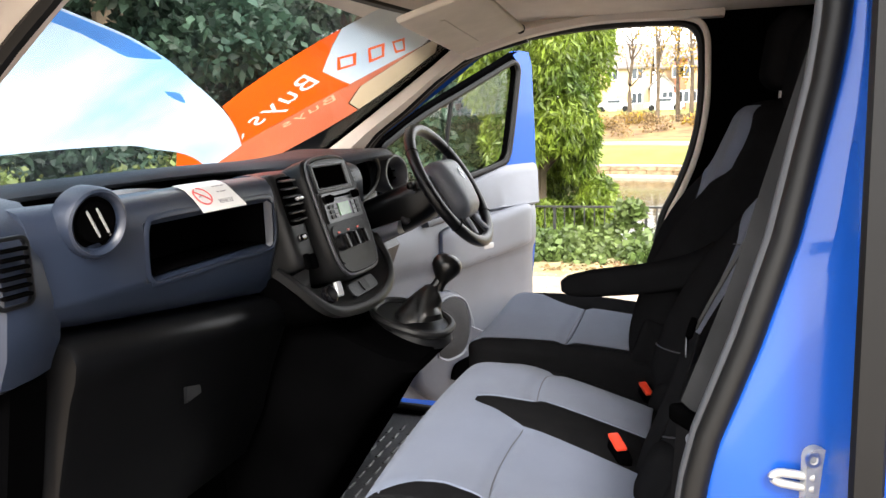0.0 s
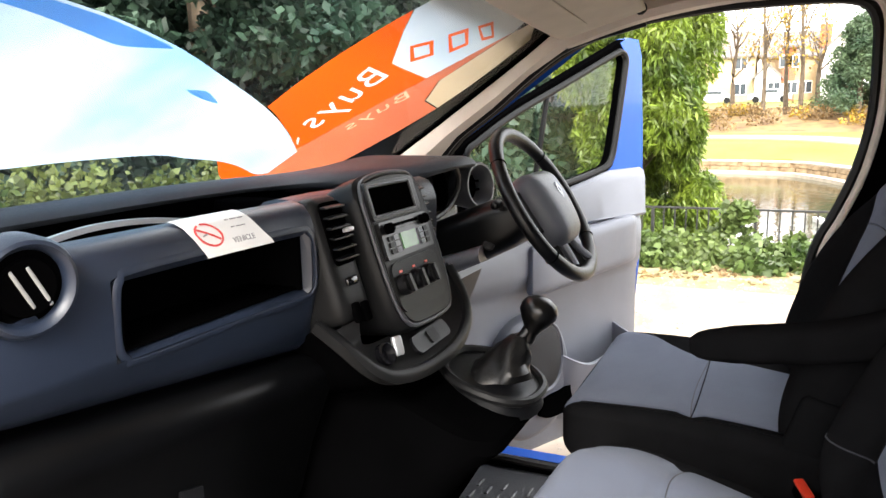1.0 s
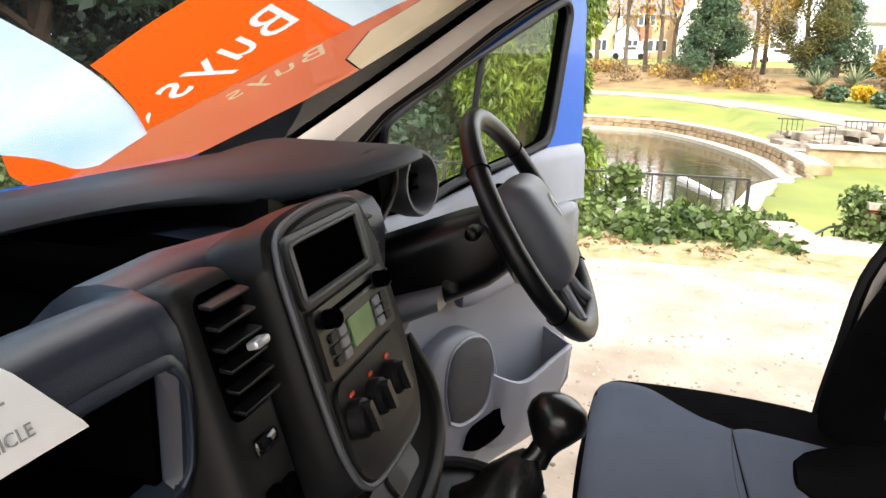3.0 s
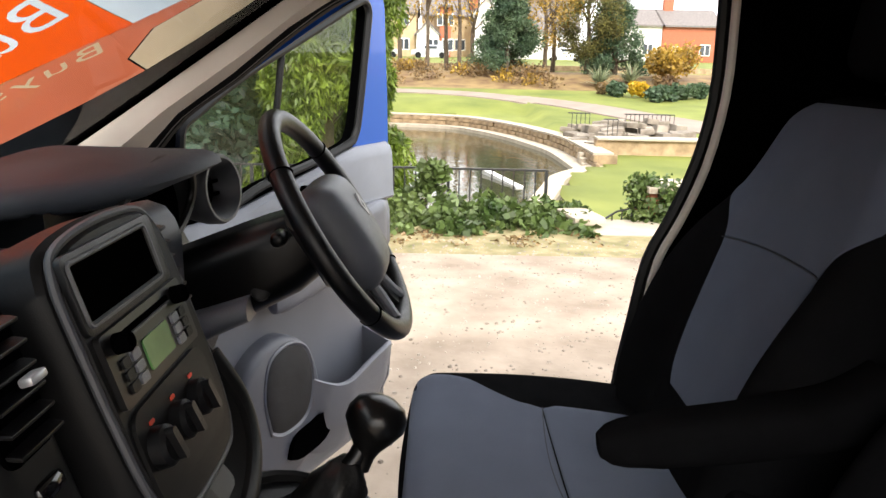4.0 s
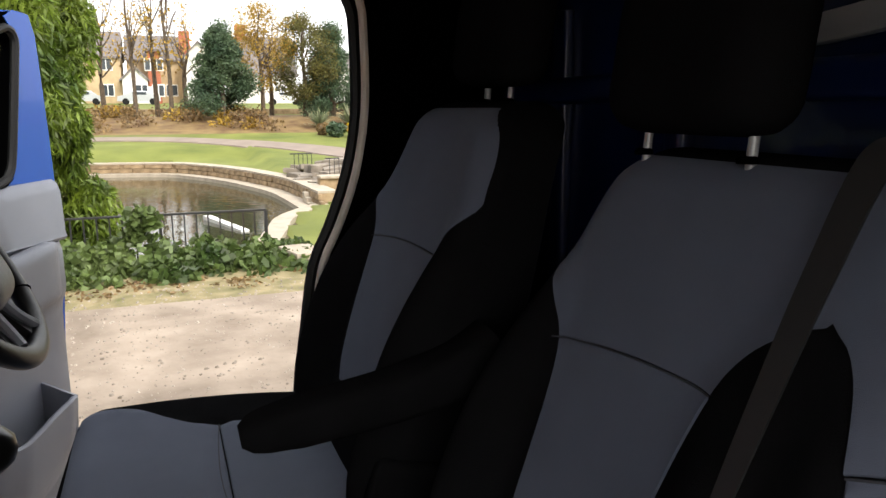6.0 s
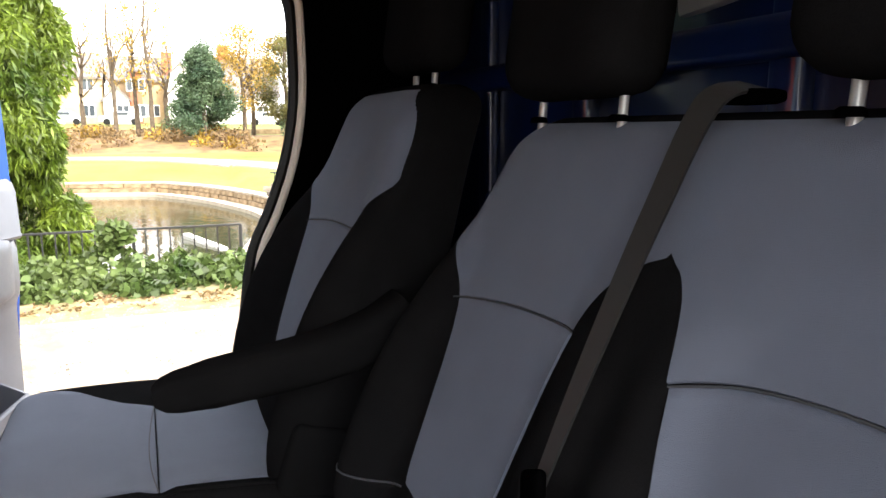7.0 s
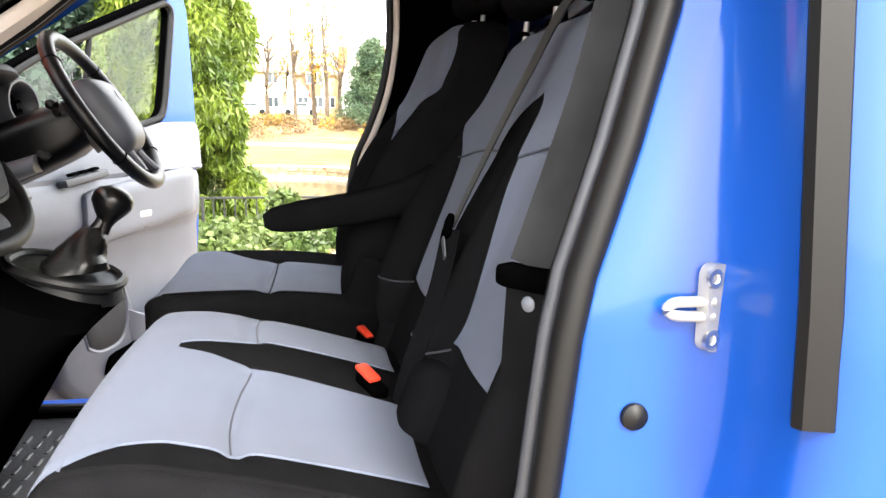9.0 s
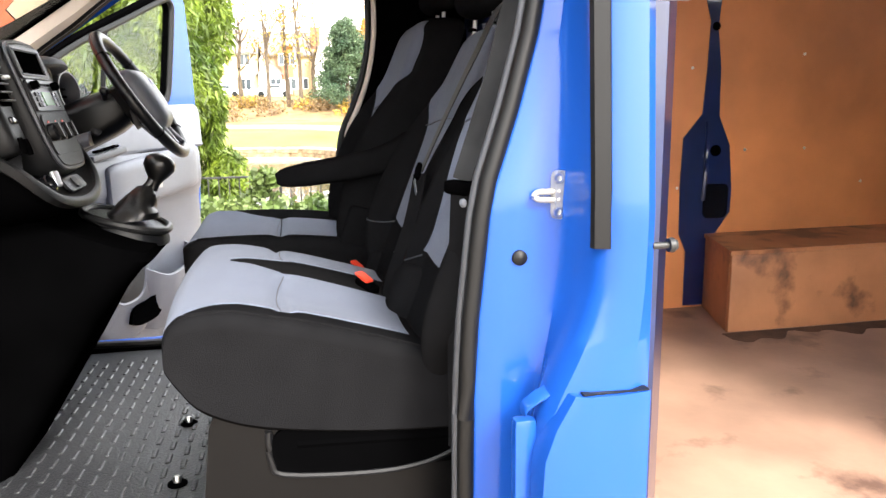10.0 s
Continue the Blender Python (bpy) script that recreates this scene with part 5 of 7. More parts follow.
def bench_form(x0, x1, top, low, y0, y1, nx=96, ny=64, r=0.024, creases=()):
    """A wide cushion with a flat skirt: profiles top(y) and low(y), sagging towards its inner edge."""
    rings = []
    for j in range(ny + 1):
        v = math.sin(j / ny * math.pi / 2)
        y = lerp(y0, y1, v)
        fr = max(0.0, 1 - (y1 - y) / 0.03)
        dip = 0.03 * (1 - math.sqrt(max(0, 1 - fr * fr)))
        row = []
        for i in range(nx + 1):
            x = lerp(x0, x1, 0.5 - 0.5 * math.cos(i / nx * math.pi))
            d, u = min(x - x0, x1 - x), (x - x0) / (x1 - x0)
            sag = max(0, min(1, (x + 0.06) / 0.19))
            z = top(y) - dip - 0.055 * sag * sag * (3 - 2 * sag)
            z += 0.007 * math.cos((x + 0.27) / 0.40 * 2 * math.pi) * min(1, (y1 - y) / 0.12)
            for a, c, yc in creases:
                if a < x < c:
                    z -= 0.009 * math.exp(-((y - yc - 0.015 * math.sin((x - a) / (c - a) * math.pi)) / 0.012) ** 2)
            if d < r:
                z -= r - math.sqrt(max(0, r * r - (r - d) ** 2))
            row.append(Vector((x, y + 0.022 * v ** 6 * math.sin(u * math.pi), max(z, low(y) + 0.004))))
        zl = low(y)
        row += [Vector((lerp(x1, x0, t), y + 0.022 * v ** 6 * math.sin(t * math.pi), zl + (0.012 if t in (0.0, 1.0) else 0.0))) for t in (0.0, 0.02, 0.3, 0.7, 0.98, 1.0)]
        rings.append(row)
    return loft(rings)


def headrest(x, y, z, parent, w=0.25, posts=0.05):
    h = part("headrest", rounded((w, 0.10, 0.19), 0.045, 8, pose(x, y, z, 8, 0, 0)), M["cloth"], parent, "black cloth headrest")
    for s in (-1, 1):
        part("post", tube([(x + posts * s, y + 0.012, z - 0.20), (x + posts * s, y, z - 0.06)], 0.006, 10), M["zinc"], h, "chrome post")
    for s in (-1, 1):
        part("collar", lathe([(0.012, 0), (0.011, 0.006), (0.008, 0.008), (0, 0.008)], pose(x + posts * s, y + 0.010, z - 0.122), 12), M["black"], h)


def bench_seat():
    b = thing("bench_seat", "grey and black cloth double passenger seat", "seat")
    # two cushions, one moulding
    cush = bench_form(-0.675, 0.13, table([(0.08, 0.895), (0.144, 0.930), (0.20, 0.951), (0.331, 0.990), (0.40, 1.006), (0.466, 1.020), (0.52, 1.021), (0.57, 1.012)]), table([(0.08, 0.797), (0.25, 0.805), (0.419, 0.828), (0.507, 0.862), (0.545, 0.905), (0.57, 0.95)]), 0.08, 0.562, creases=((-0.60, -0.33, 0.378), (-0.20, 0.07, 0.392)))
    tree = tree_of(cush)
    part("cushion", cush, M["cloth"], b)
    dn = (0, 0, -1)

    def panel(l, r, y0, y1, name, sink="lrbt"):
        def place(u, v):
            a, c = l(v), r(v)
            return (lerp(a, c, u), lerp(y0, y1, v), 1.2)
        return part(name, drape(tree, place, dn, 26, 26, 0.0022, 0.001, sink), M["grey"], b, "grey cloth panel")
    # left seat panel, flaring at the front into one with the middle seat
    panel(lambda v: -0.580 - 0.010 * v, lambda v: -0.345 + 0.02 * v, 0.17, 0.3865, "seat_panel", "lrb")
    panel(lambda v: -0.19 + 0.0 * v, lambda v: 0.055 + 0.01 * v, 0.17, 0.3865, "seat_panel", "lrb")
    panel(lambda v: curve_at([(0, -0.590), (0.6, -0.588), (1, -0.602)], v), lambda v: curve_at([(0, -0.325), (0.5, -0.297), (0.85, -0.283), (1, -0.272)], v), 0.3865, 0.49, "front_panel", "lr")
    panel(lambda v: curve_at([(0, -0.21), (0.5, -0.232), (0.85, -0.243), (1, -0.252)], v), lambda v: curve_at([(0, 0.07), (0.4, 0.09), (1, 0.095)], v), 0.3865, 0.49, "front_panel", "lr")
    panel(lambda v: curve_at([(0, -0.602), (0.25, -0.618), (0.5, -0.64), (0.75, -0.655), (1, -0.645)], v), lambda v: 0.095, 0.489, 0.578, "front_panel", "lrt")
    for x0, x1 in ((-0.585, -0.335), (-0.195, 0.06)):
        part("seam", seam(tree, [(lerp(x0, x1, i / 4), 0.384 + 0.012 * math.sin(i / 4 * math.pi), 1.2) for i in range(5)], dn, 0.0012, off=0.0022), M["seam"], b)
    # front skirt, plastic base
    part("side_piping", seam(tree, [(-0.655, lerp(0.16, 0.54, i / 6), 1.2) for i in range(7)], dn, 0.003), M["cloth"], b)
    base = part("base", loft([[Vector((x, y, z)) for y, z in ((0.04, 0.80), (0.30, 0.815), (0.43, 0.835), (0.495, 0.86), (0.505, 0.84), (0.545, 0.51), (0.04, 0.51))] for x in (-0.66, -0.655, -0.2, 0.10, 0.11)]), M["roll"], b, "dark grey plastic seat base")
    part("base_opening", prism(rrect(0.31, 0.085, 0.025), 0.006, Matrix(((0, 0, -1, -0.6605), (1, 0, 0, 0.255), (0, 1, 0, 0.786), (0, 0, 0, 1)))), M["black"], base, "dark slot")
    part("opening_lip", tube(smooth_path([(-0.662, 0.414, 0.825), (-0.664, 0.412, 0.772), (-0.664, 0.388, 0.749), (-0.664, 0.25, 0.738), (-0.664, 0.16, 0.746), (-0.663, 0.09, 0.772)], 5), 0.006, 8), M["dark"], base)
    part("slide_rail", tube([(-0.660, 0.37, 0.800), (-0.660, 0.10, 0.790)], 0.009, 8), M["black"], base)
    # backrests
    firm = table([(0.90, 0.55), (1.0, 0.9), (1.1, 1.0), (1.2, 0.9), (1.3, 0.5), (1.36, 0.18), (1.41, 0.0), (1.6, 0.0)])
    out_r = table([(0.90, 0.10), (0.98, 0.15), (1.05, 0.178), (1.15, 0.188), (1.25, 0.178), (1.36, 0.154), (1.45, 0.137), (1.49, 0.118), (1.517, 0.085)])
    bk = back_form(lambda z: -0.575 - out_r(z), out_r, 0.90, 1.517, lambda z: 0.152 - 0.43 * (z - 0.93) + 0.008 * math.sin((z - 0.9) * 5.1), [(0.135, 0.085, 0.062, firm), (-0.71, 0.085, 0.05, firm), (-0.245, 0.075, 0.034, firm), (-0.345, 0.075, 0.034, firm)])
    tb = tree_of(bk)
    part("backrest", bk, M["cloth"], b)
    fw = (0, -1, 0)

    def bpanel(l, r, z0, z1, name, sink="lrbt"):
        def place(u, v):
            z = lerp(z0(u), z1(u), v)
            return (lerp(l(z), r(z), u), 1.0, z)
        return part(name, drape(tb, place, fw, 34, 34, 0.0026, 0.001, sink), M["grey"], b, "grey cloth panel")
    mid_r = table([(1.04, 0.016), (1.07, 0.032), (1.15, 0.042), (1.22, 0.052), (1.285, 0.070), (1.33, 0.105), (1.367, 0.143), (1.40, 0.142), (1.46, 0.128), (1.51, 0.088)])
    mid_l = table([(1.04, -0.155), (1.1, -0.172), (1.2, -0.184), (1.30, -0.203), (1.345, -0.224), (1.370, -0.250), (1.382, -0.270), (1.389, -0.289), (1.40, -0.290), (1.45, -0.290), (1.51, -0.290)])
    left_r = table([(1.04, -0.392), (1.09, -0.406), (1.2, -0.386), (1.27, -0.368), (1.31, -0.355), (1.35, -0.336), (1.370, -0.320), (1.382, -0.306), (1.389, -0.291), (1.40, -0.290), (1.45, -0.290), (1.51, -0.290)])
    left_l = table([(1.04, -0.612), (1.07, -0.627), (1.2, -0.638), (1.285, -0.651), (1.33, -0.68), (1.367, -0.716), (1.40, -0.716), (1.51, -0.662)])
    for l, r, open_edge, split in ((left_l, left_r, "lbt", lambda u: lerp(1.306, 1.299, u) + 0.020 * math.sin(u * math.pi) ** 0.8), (mid_l, mid_r, "rbt", lambda u: lerp(1.302, 1.281, u) + 0.006 * math.sin(u * math.pi))):
        bpanel(l, r, lambda u: 1.052 - 0.006 * math.sin(u * math.pi), split, "lower_panel")
        bpanel(l, r, split, lambda u: 1.510, "upper_panel", open_edge)
        part("seam", seam(tb, [(lerp(l(1.295), r(1.295), i / 6), 1.0, split(i / 6)) for i in range(7)], fw, 0.0012, off=0.0022), M["seam"], b)
    for pts in ([(0.036, 1.0, 1.045), (0.09, 1.0, 1.035), (0.15, 1.0, 1.04)], [(-0.155, 1.0, 1.045), (-0.21, 1.0, 1.025), (-0.28, 1.0, 1.02)], [(-0.40, 1.0, 1.045), (-0.35, 1.0, 1.025), (-0.29, 1.0, 1.02)]):
        part("bolster_seam", seam(tb, pts, fw, 0.0016), M["seam"], b)
    headrest(-0.02, -0.115, 1.632, b, 0.27, 0.09)
    headrest(-0.495, -0.115, 1.632, b, 0.27, 0.09)
    # belt anchor flap between cushion and back
    part("hinge_bolster", rounded((0.11, 0.10, 0.16), 0.04, 6, pose(-0.385, 0.135, 0.945, 20, 0, 0)), M["cloth"], b)
    part("hinge_bolster", rounded((0.08, 0.08, 0.10), 0.035, 6, pose(0.085, 0.14, 0.915, 20, 0, 0)), M["cloth"], b)
    return b


bench_seat()


def driver_seat():
    d = thing("driver_seat", "grey and black cloth driver's seat with armrest", "seat")
    cush = cushion_shape(0.235, 0.835, 0.12, 0.655, 0.948, 0.16, 0.02, n=52, crown=0.034, creases=((0.26, 0.72, 0.40),))
    tree = tree_of(cush)
    part("cushion", cush, M["cloth"], d)
    dn = (0, 0, -1)

    def panel(l, r, y0, y1, name):
        def place(u, v):
            return (lerp(l(v), r(v), u), lerp(y0, y1, v), 1.2)
        return part(name, drape(tree, place, dn, 34, 34, 0.0026, 0.001), M["grey"], d, "grey cloth panel")
    panel(lambda v: 0.300 - 0.012 * v, lambda v: 0.690 + 0.012 * v, 0.17, 0.40, "seat_panel")
    far = table([(0, 0.702), (0.16, 0.706), (0.35, 0.742), (0.56, 0.788), (0.8, 0.808), (1, 0.806)])
    panel(lambda v: 0.288 - 0.02 * v, far, 0.401, 0.665, "front_panel")
    part("seam", seam(tree, [(lerp(0.288, 0.702, i / 4), 0.401 + 0.012 * math.sin(i / 4 * math.pi), 1.2) for i in range(5)], dn, 0.0012, off=0.0022), M["seam"], d)
    part("piping", seam(tree, [(0.268, lerp(0.17, 0.62, i / 6), 1.2) for i in range(7)], dn, 0.0025), M["cloth"], d)
    part("base", loft([[Vector((x, y, z)) for y, z in ((0.10, 0.82), (0.52, 0.83), (0.56, 0.80), (0.55, 0.51), (0.10, 0.51))] for x in (0.29, 0.30, 0.80, 0.81)]), M["black"], d, "black plastic seat base")
    firm = table([(0.92, 0.6), (1.0, 0.9), (1.1, 1.0), (1.22, 0.95), (1.32, 0.65), (1.39, 0.25), (1.45, 0.0), (1.6, 0.0)])
    half = table([(0.92, 0.24), (1.05, 0.275), (1.15, 0.285), (1.25, 0.28), (1.33, 0.262), (1.41, 0.235), (1.47, 0.215), (1.53, 0.197), (1.56, 0.172), (1.58, 0.135)])
    bk = back_form(lambda z: 0.53 - half(z), lambda z: 0.53 + half(z), 0.92, 1.58, lambda z: 0.208 - 0.36 * (z - 0.93) + 0.010 * math.sin((z - 0.92) * 4.8), [(0.775, 0.09, 0.07, firm), (0.285, 0.09, 0.07, firm)], depth=0.14)
    tb = tree_of(bk)
    part("backrest", bk, M["cloth"], d)
    fw = (0, -1, 0)

    def bpanel(l, r, z0, z1, name):
        def place(u, v):
            z = lerp(z0(u), z1(u), v)
            return (lerp(l(z), r(z), u), 1.0, z)
        return part(name, drape(tb, place, fw, 30, 34, 0.0026, 0.001), M["grey"], d, "grey cloth panel")
    r = table([(1.04, 0.63), (1.08, 0.662), (1.15, 0.68), (1.25, 0.69), (1.316, 0.697), (1.36, 0.716), (1.41, 0.752), (1.45, 0.742), (1.53, 0.716), (1.572, 0.668)])
    l = lambda z: 1.055 - r(z)
    split = lambda u: lerp(1.336, 1.318, u) + 0.008 * math.sin(u * math.pi)
    bpanel(l, r, lambda u: 1.045, split, "lower_panel")
    bpanel(l, r, split, lambda u: 1.570, "upper_panel")
    part("seam", seam(tb, [(lerp(l(1.325), r(1.325), i / 4), 1.0, split(i / 4)) for i in range(5)], fw, 0.0012, off=0.0022), M["seam"], d)
    headrest(0.53, -0.12, 1.70, d, 0.27)
    # armrest
    path = smooth_path([(0.225, 0.40, 1.142), (0.225, 0.30, 1.155), (0.225, 0.18, 1.172), (0.225, 0.09, 1.195), (0.225, 0.03, 1.225)], 5)
    sec = [(0.034 * math.copysign(abs(math.cos(a)) ** 0.6, math.cos(a)), 0.030 * math.copysign(abs(math.sin(a)) ** 0.6, math.sin(a))) for a in [i * math.pi / 10 for i in range(20)]]
    n = len(path)
    sc = [(0.45, 0.75, 0.9, 0.97)[i] if i < 4 else 1.0 + 0.35 * (i / n) for i in range(n)]
    part("armrest", sweep(path, sec, scale=sc), M["cloth"], d, "black cloth armrest, lowered")
    part("pivot", lathe([(0.014, 0), (0.014, 0.01), (0.008, 0.014), (0, 0.014)], pose(0.265, 0.157, 0.999, 0, -90, 0), 14), M["steel"], d, "steel pivot bolt")
    part("recliner_cover", rounded((0.036, 0.15, 0.16), 0.017, 8, pose(0.262, 0.155, 0.965, 18, 0, 0)), M["cloth"], d)
    return d


driver_seat()


def buckle(x, y, z, rz, tilt, label):
    k = thing("seat_belt_buckle", label, "seat belt buckle", pose(x, y, z, tilt, 0, rz), group="belt buckles")
    part("body", rounded((0.026, 0.056, 0.02), 0.005, 4, pose(0, -0.015, -0.006)), M["black"], k)
    part("button", rounded((0.020, 0.044, 0.008), 0.003, 4, pose(0, 0.0, 0.006)), M["red"], k, "red release button")


buckle(0.212, 0.195, 0.893, -60, 22, "black seat belt buckle with a red button beside the driver's seat")
buckle(-0.300, 0.222, 0.978, -62, 16, "black seat belt buckle with a red button on the bench seat")


def strap(name, path, width, side, parent, mat=None, label="", thick=0.0014, tip=None):
    side = Vector(side).normalized()
    rings = []
    path = smooth_path(path, 8)
    for i, p in enumerate(path):
        t = (path[min(i + 1, len(path) - 1)] - path[max(i - 1, 0)]).normalized()
        nrm = t.cross(side).normalized()
        sd = nrm.cross(t).normalized()
        wide = lerp(width, width if tip is None else tip, i / (len(path) - 1))
        rings.append([p + sd * a * wide / 2 + nrm * b * thick for a, b in ((-1, -1), (1, -1), (1, 1), (-1, 1))])
    return part(name, loft(rings), mat or M["belt"], parent, label)


def belts():
    m = thing("middle_seat_belt", "grey three-point seat belt across the middle seat", "seat belt")
    strap("shoulder_strap", [(-0.285, -0.125, 1.54), (-0.285, -0.075, 1.524), (-0.285, -0.022, 1.43), (-0.289, 0.026, 1.34), (-0.292, 0.066, 1.26), (-0.295, 0.096, 1.197)], 0.038, (1, 0, 0.25), m, tip=0.014)
    strap("lap_strap", [(-0.307, 0.100, 1.195), (-0.325, 0.125, 1.10), (-0.345, 0.165, 1.0), (-0.35, 0.18, 0.945)], 0.048, (1, 0.3, 0.1), m, M["cloth"])
    part("tongue", rounded((0.034, 0.012, 0.036), 0.005, 4, pose(-0.298, 0.103, 1.197, 15, 25, 0)), M["black"], m, "black plastic tongue")
    part("plate", prism(rrect(0.020, 0.034, 0.004), 0.002, pose(-0.310, 0.112, 1.168, 90, 30, 0)), M["trim_dark"], m, "steel tongue plate")
    part("guide", rounded((0.055, 0.04, 0.014), 0.006, 4, pose(-0.285, -0.122, 1.530)), M["black"], m)
    p = thing("passenger_seat_belt", "dark grey seat belt hanging from the door pillar", "seat belt")
    strap("shoulder_strap", [(-0.732, -0.012, 1.62), (-0.737, 0.029, 1.47), (-0.737, 0.056, 1.367), (-0.735, 0.104, 1.222)], 0.053, (0.81, 0.58, 0.1), p, M["strap"])
    strap("lap_strap", [(-0.735, 0.107, 1.212), (-0.738, 0.112, 1.12), (-0.741, 0.116, 1.0), (-0.745, 0.118, 0.80)], 0.05, (0.81, 0.58, 0), p, M["cloth"])
    part("tongue", rounded((0.070, 0.022, 0.022), 0.007, 5, pose(-0.734, 0.106, 1.213, 0, 0, 36)), M["black"], p, "black plastic tongue")
    part("stop_button", lathe([(0.007, 0), (0.007, 0.004), (0.004, 0.006), (0, 0.006)], pose(-0.736, 0.1065, 1.191, 0, -90, -54), 14), M["trim"], p, "pale plastic stop button")


belts()


# ---- driver's door, wide open ----
def driver_door():
    hinge, edge = Vector((0.93, 1.36, 0)), Vector((2.0275, 0.82, 0))
    dx = (edge - hinge).normalized()
    dn = Vector((dx.y, -dx.x, 0))
    m = Matrix(((dx.x, dn.x, 0, hinge.x), (dx.y, dn.y, 0, hinge.y), (0, 0, 1, 0), (0, 0, 0, 1)))
    d = thing("door_1", "blue van door standing open, grey trim inside", "van door", m, kind="structure")
    face = Matrix(((1, 0, 0, 0), (0, 0, -1, 0), (0, 1, 0, 0), (0, 0, 0, 1)))      # local outline (u, z); thickness towards the outside
    win = s2([(0.30, 1.24), (0.405, 1.232), (0.55, 1.275), (0.80, 1.315), (0.98, 1.352), (1.025, 1.38), (1.05, 1.45), (1.105, 1.72), (1.112, 1.785), (1.085, 1.81), (1.03, 1.797), (0.752, 1.684), (0.491, 1.580), (0.31, 1.488), (0.25, 1.44), (0.25, 1.30), (0.28, 1.25)], 4)[:-1]
    frame_o = s2([(0.04, 1.22), (0.05, 1.37), (0.20, 1.452), (0.45, 1.586), (0.75, 1.714), (1.02, 1.826), (1.12, 1.866), (1.19, 1.860), (1.212, 1.80), (1.232, 1.50), (1.238, 1.335)], 3)
    part("frame", prism([(u, z) for u, z in frame_o] + [(1.24, 1.20), (0.04, 1.20)], 0.045, face @ pose(0, 0, 0.0), 0.0, hole=win), M["black"], d, "black window frame")
    rear = [(1.075, 1.845), (1.12, 1.868), (1.192, 1.863), (1.216, 1.80), (1.236, 1.50), (1.242, 1.335), (1.242, 1.22), (1.0, 1.22), (1.0, 1.335), (1.040, 1.36), (1.064, 1.45), (1.119, 1.72), (1.126, 1.79), (1.096, 1.822)]
    part("frame_rear", prism(rear, 0.053, face @ pose(0, 0, -0.004), 0.002), M["blue"], d, "blue painted rear upright of the frame")
    part("skin", prism([(0.02, 1.21), (1.24, 1.21), (1.245, 0.95), (1.21, 0.70), (1.205, 0.34), (1.10, 0.275), (0.10, 0.275), (0.02, 0.35)], 0.05, face @ pose(0, 0, 0.002), 0.006), M["blue"], d, "blue painted outer skin")
    part("weather_seal", tube([Vector((u, 0.004, z)) for u, z in win], 0.013, 8, loop=True, up=Vector((0, 1, 0))), M["rubber"], d, "black window seal")
    bm = bmesh.new()
    bm.faces.new([bm.verts.new((u, -0.02, z)) for u, z in win])
    pane = part("window_pane", bm, M["glass"], d)
    pane.visible_shadow = False
    strip = [(u, z) for u, z in frame_o if 0.12 < u < 1.07]
    part("frame_cover", prism(strip + [(1.06, 1.815), (1.0, 1.792), (0.752, 1.690), (0.491, 1.586), (0.31, 1.494), (0.25, 1.45)], 0.004, face @ pose(0, 0, -0.0045)), M["black"], d, "black cover along the raked frame")
    part("divider_bar", tube([(0.655, 0.0, 1.645), (0.62, 0.0, 1.47), (0.575, 0.0, 1.28)], 0.010, 8), M["rubber"], d, "black divider bar")
    # trim: upper and lower mouldings, rising forward
    up_rows = []
    for u in [lerp(0.03, 1.212, i / 24) for i in range(25)]:
        zt = curve_at([(0.03, 1.205), (0.4, 1.215), (0.8, 1.295), (1.0, 1.34), (1.235, 1.342)], u)
        up_rows.append([Vector((u, y, z)) for y, z in ((-0.01, zt), (0.012, zt + 0.002), (0.03, zt - 0.01), (0.04, zt - 0.04), (0.045, lerp(zt, 1.05, 0.6)), (0.05, 1.155), (0.042, 1.145), (-0.01, 1.145))])
    part("upper_trim", loft(up_rows), M["trim"], d, "grey moulded upper trim")
    rows = []
    for u in [lerp(0.05, 1.205, i / 24) for i in range(25)]:
        e = min(1, (1.205 - u) / 0.03)
        rows.append([Vector((u, y * (0.5 + 0.5 * e), z)) for y, z in ((-0.01, 1.143), (0.045, 1.14), (0.062, 1.11), (0.064, 1.0), (0.05, 0.955), (0.03, 0.935), (0.02, 0.90), (0.018, 0.70), (0.018, 0.50), (0.02, 0.30), (0.0, 0.265), (-0.01, 0.265))])
    part("lower_trim", loft(rows), M["trim"], d, "grey moulded lower trim")
    part("arm_panel", rounded((0.62, 0.05, 0.20), 0.03, 10, pose(0.80, 0.06, 1.035), lambda p: Vector((p.x, p.y, p.z + 0.03 * p.x / 0.31))), M["trim"], d)
    hr = part("handle_recess", lathe([(0.055, 0.0), (0.055, 0.008), (0.045, 0.010), (0.038, -0.002), (0, -0.002)], pose(0.77, 0.082, 1.0, -90, 0, 0), 24), M["trim_dark"], d, "dark handle recess")
    part("door_handle", rounded((0.075, 0.012, 0.03), 0.005, 4, pose(0.775, 0.090, 1.0)), M["silver"], hr, "silver door handle")
    sw = part("switch_panel", rounded((0.20, 0.05, 0.03), 0.01, 4, pose(0.50, 0.07, 1.15, 8, -8, 0)), M["trim_dark"], d)
    for i in range(3):
        part("switch", rounded((0.035, 0.03, 0.012), 0.004, 3, pose(0.45 + i * 0.045, 0.075, 1.168 + i * 0.006, 8, -8, 0)), M["black"], sw)
    # pocket
    prof = [(0.62, 0.69), (0.68, 0.645), (0.76, 0.610), (0.84, 0.622), (0.92, 0.645), (1.00, 0.662), (1.045, 0.662)]
    front = []
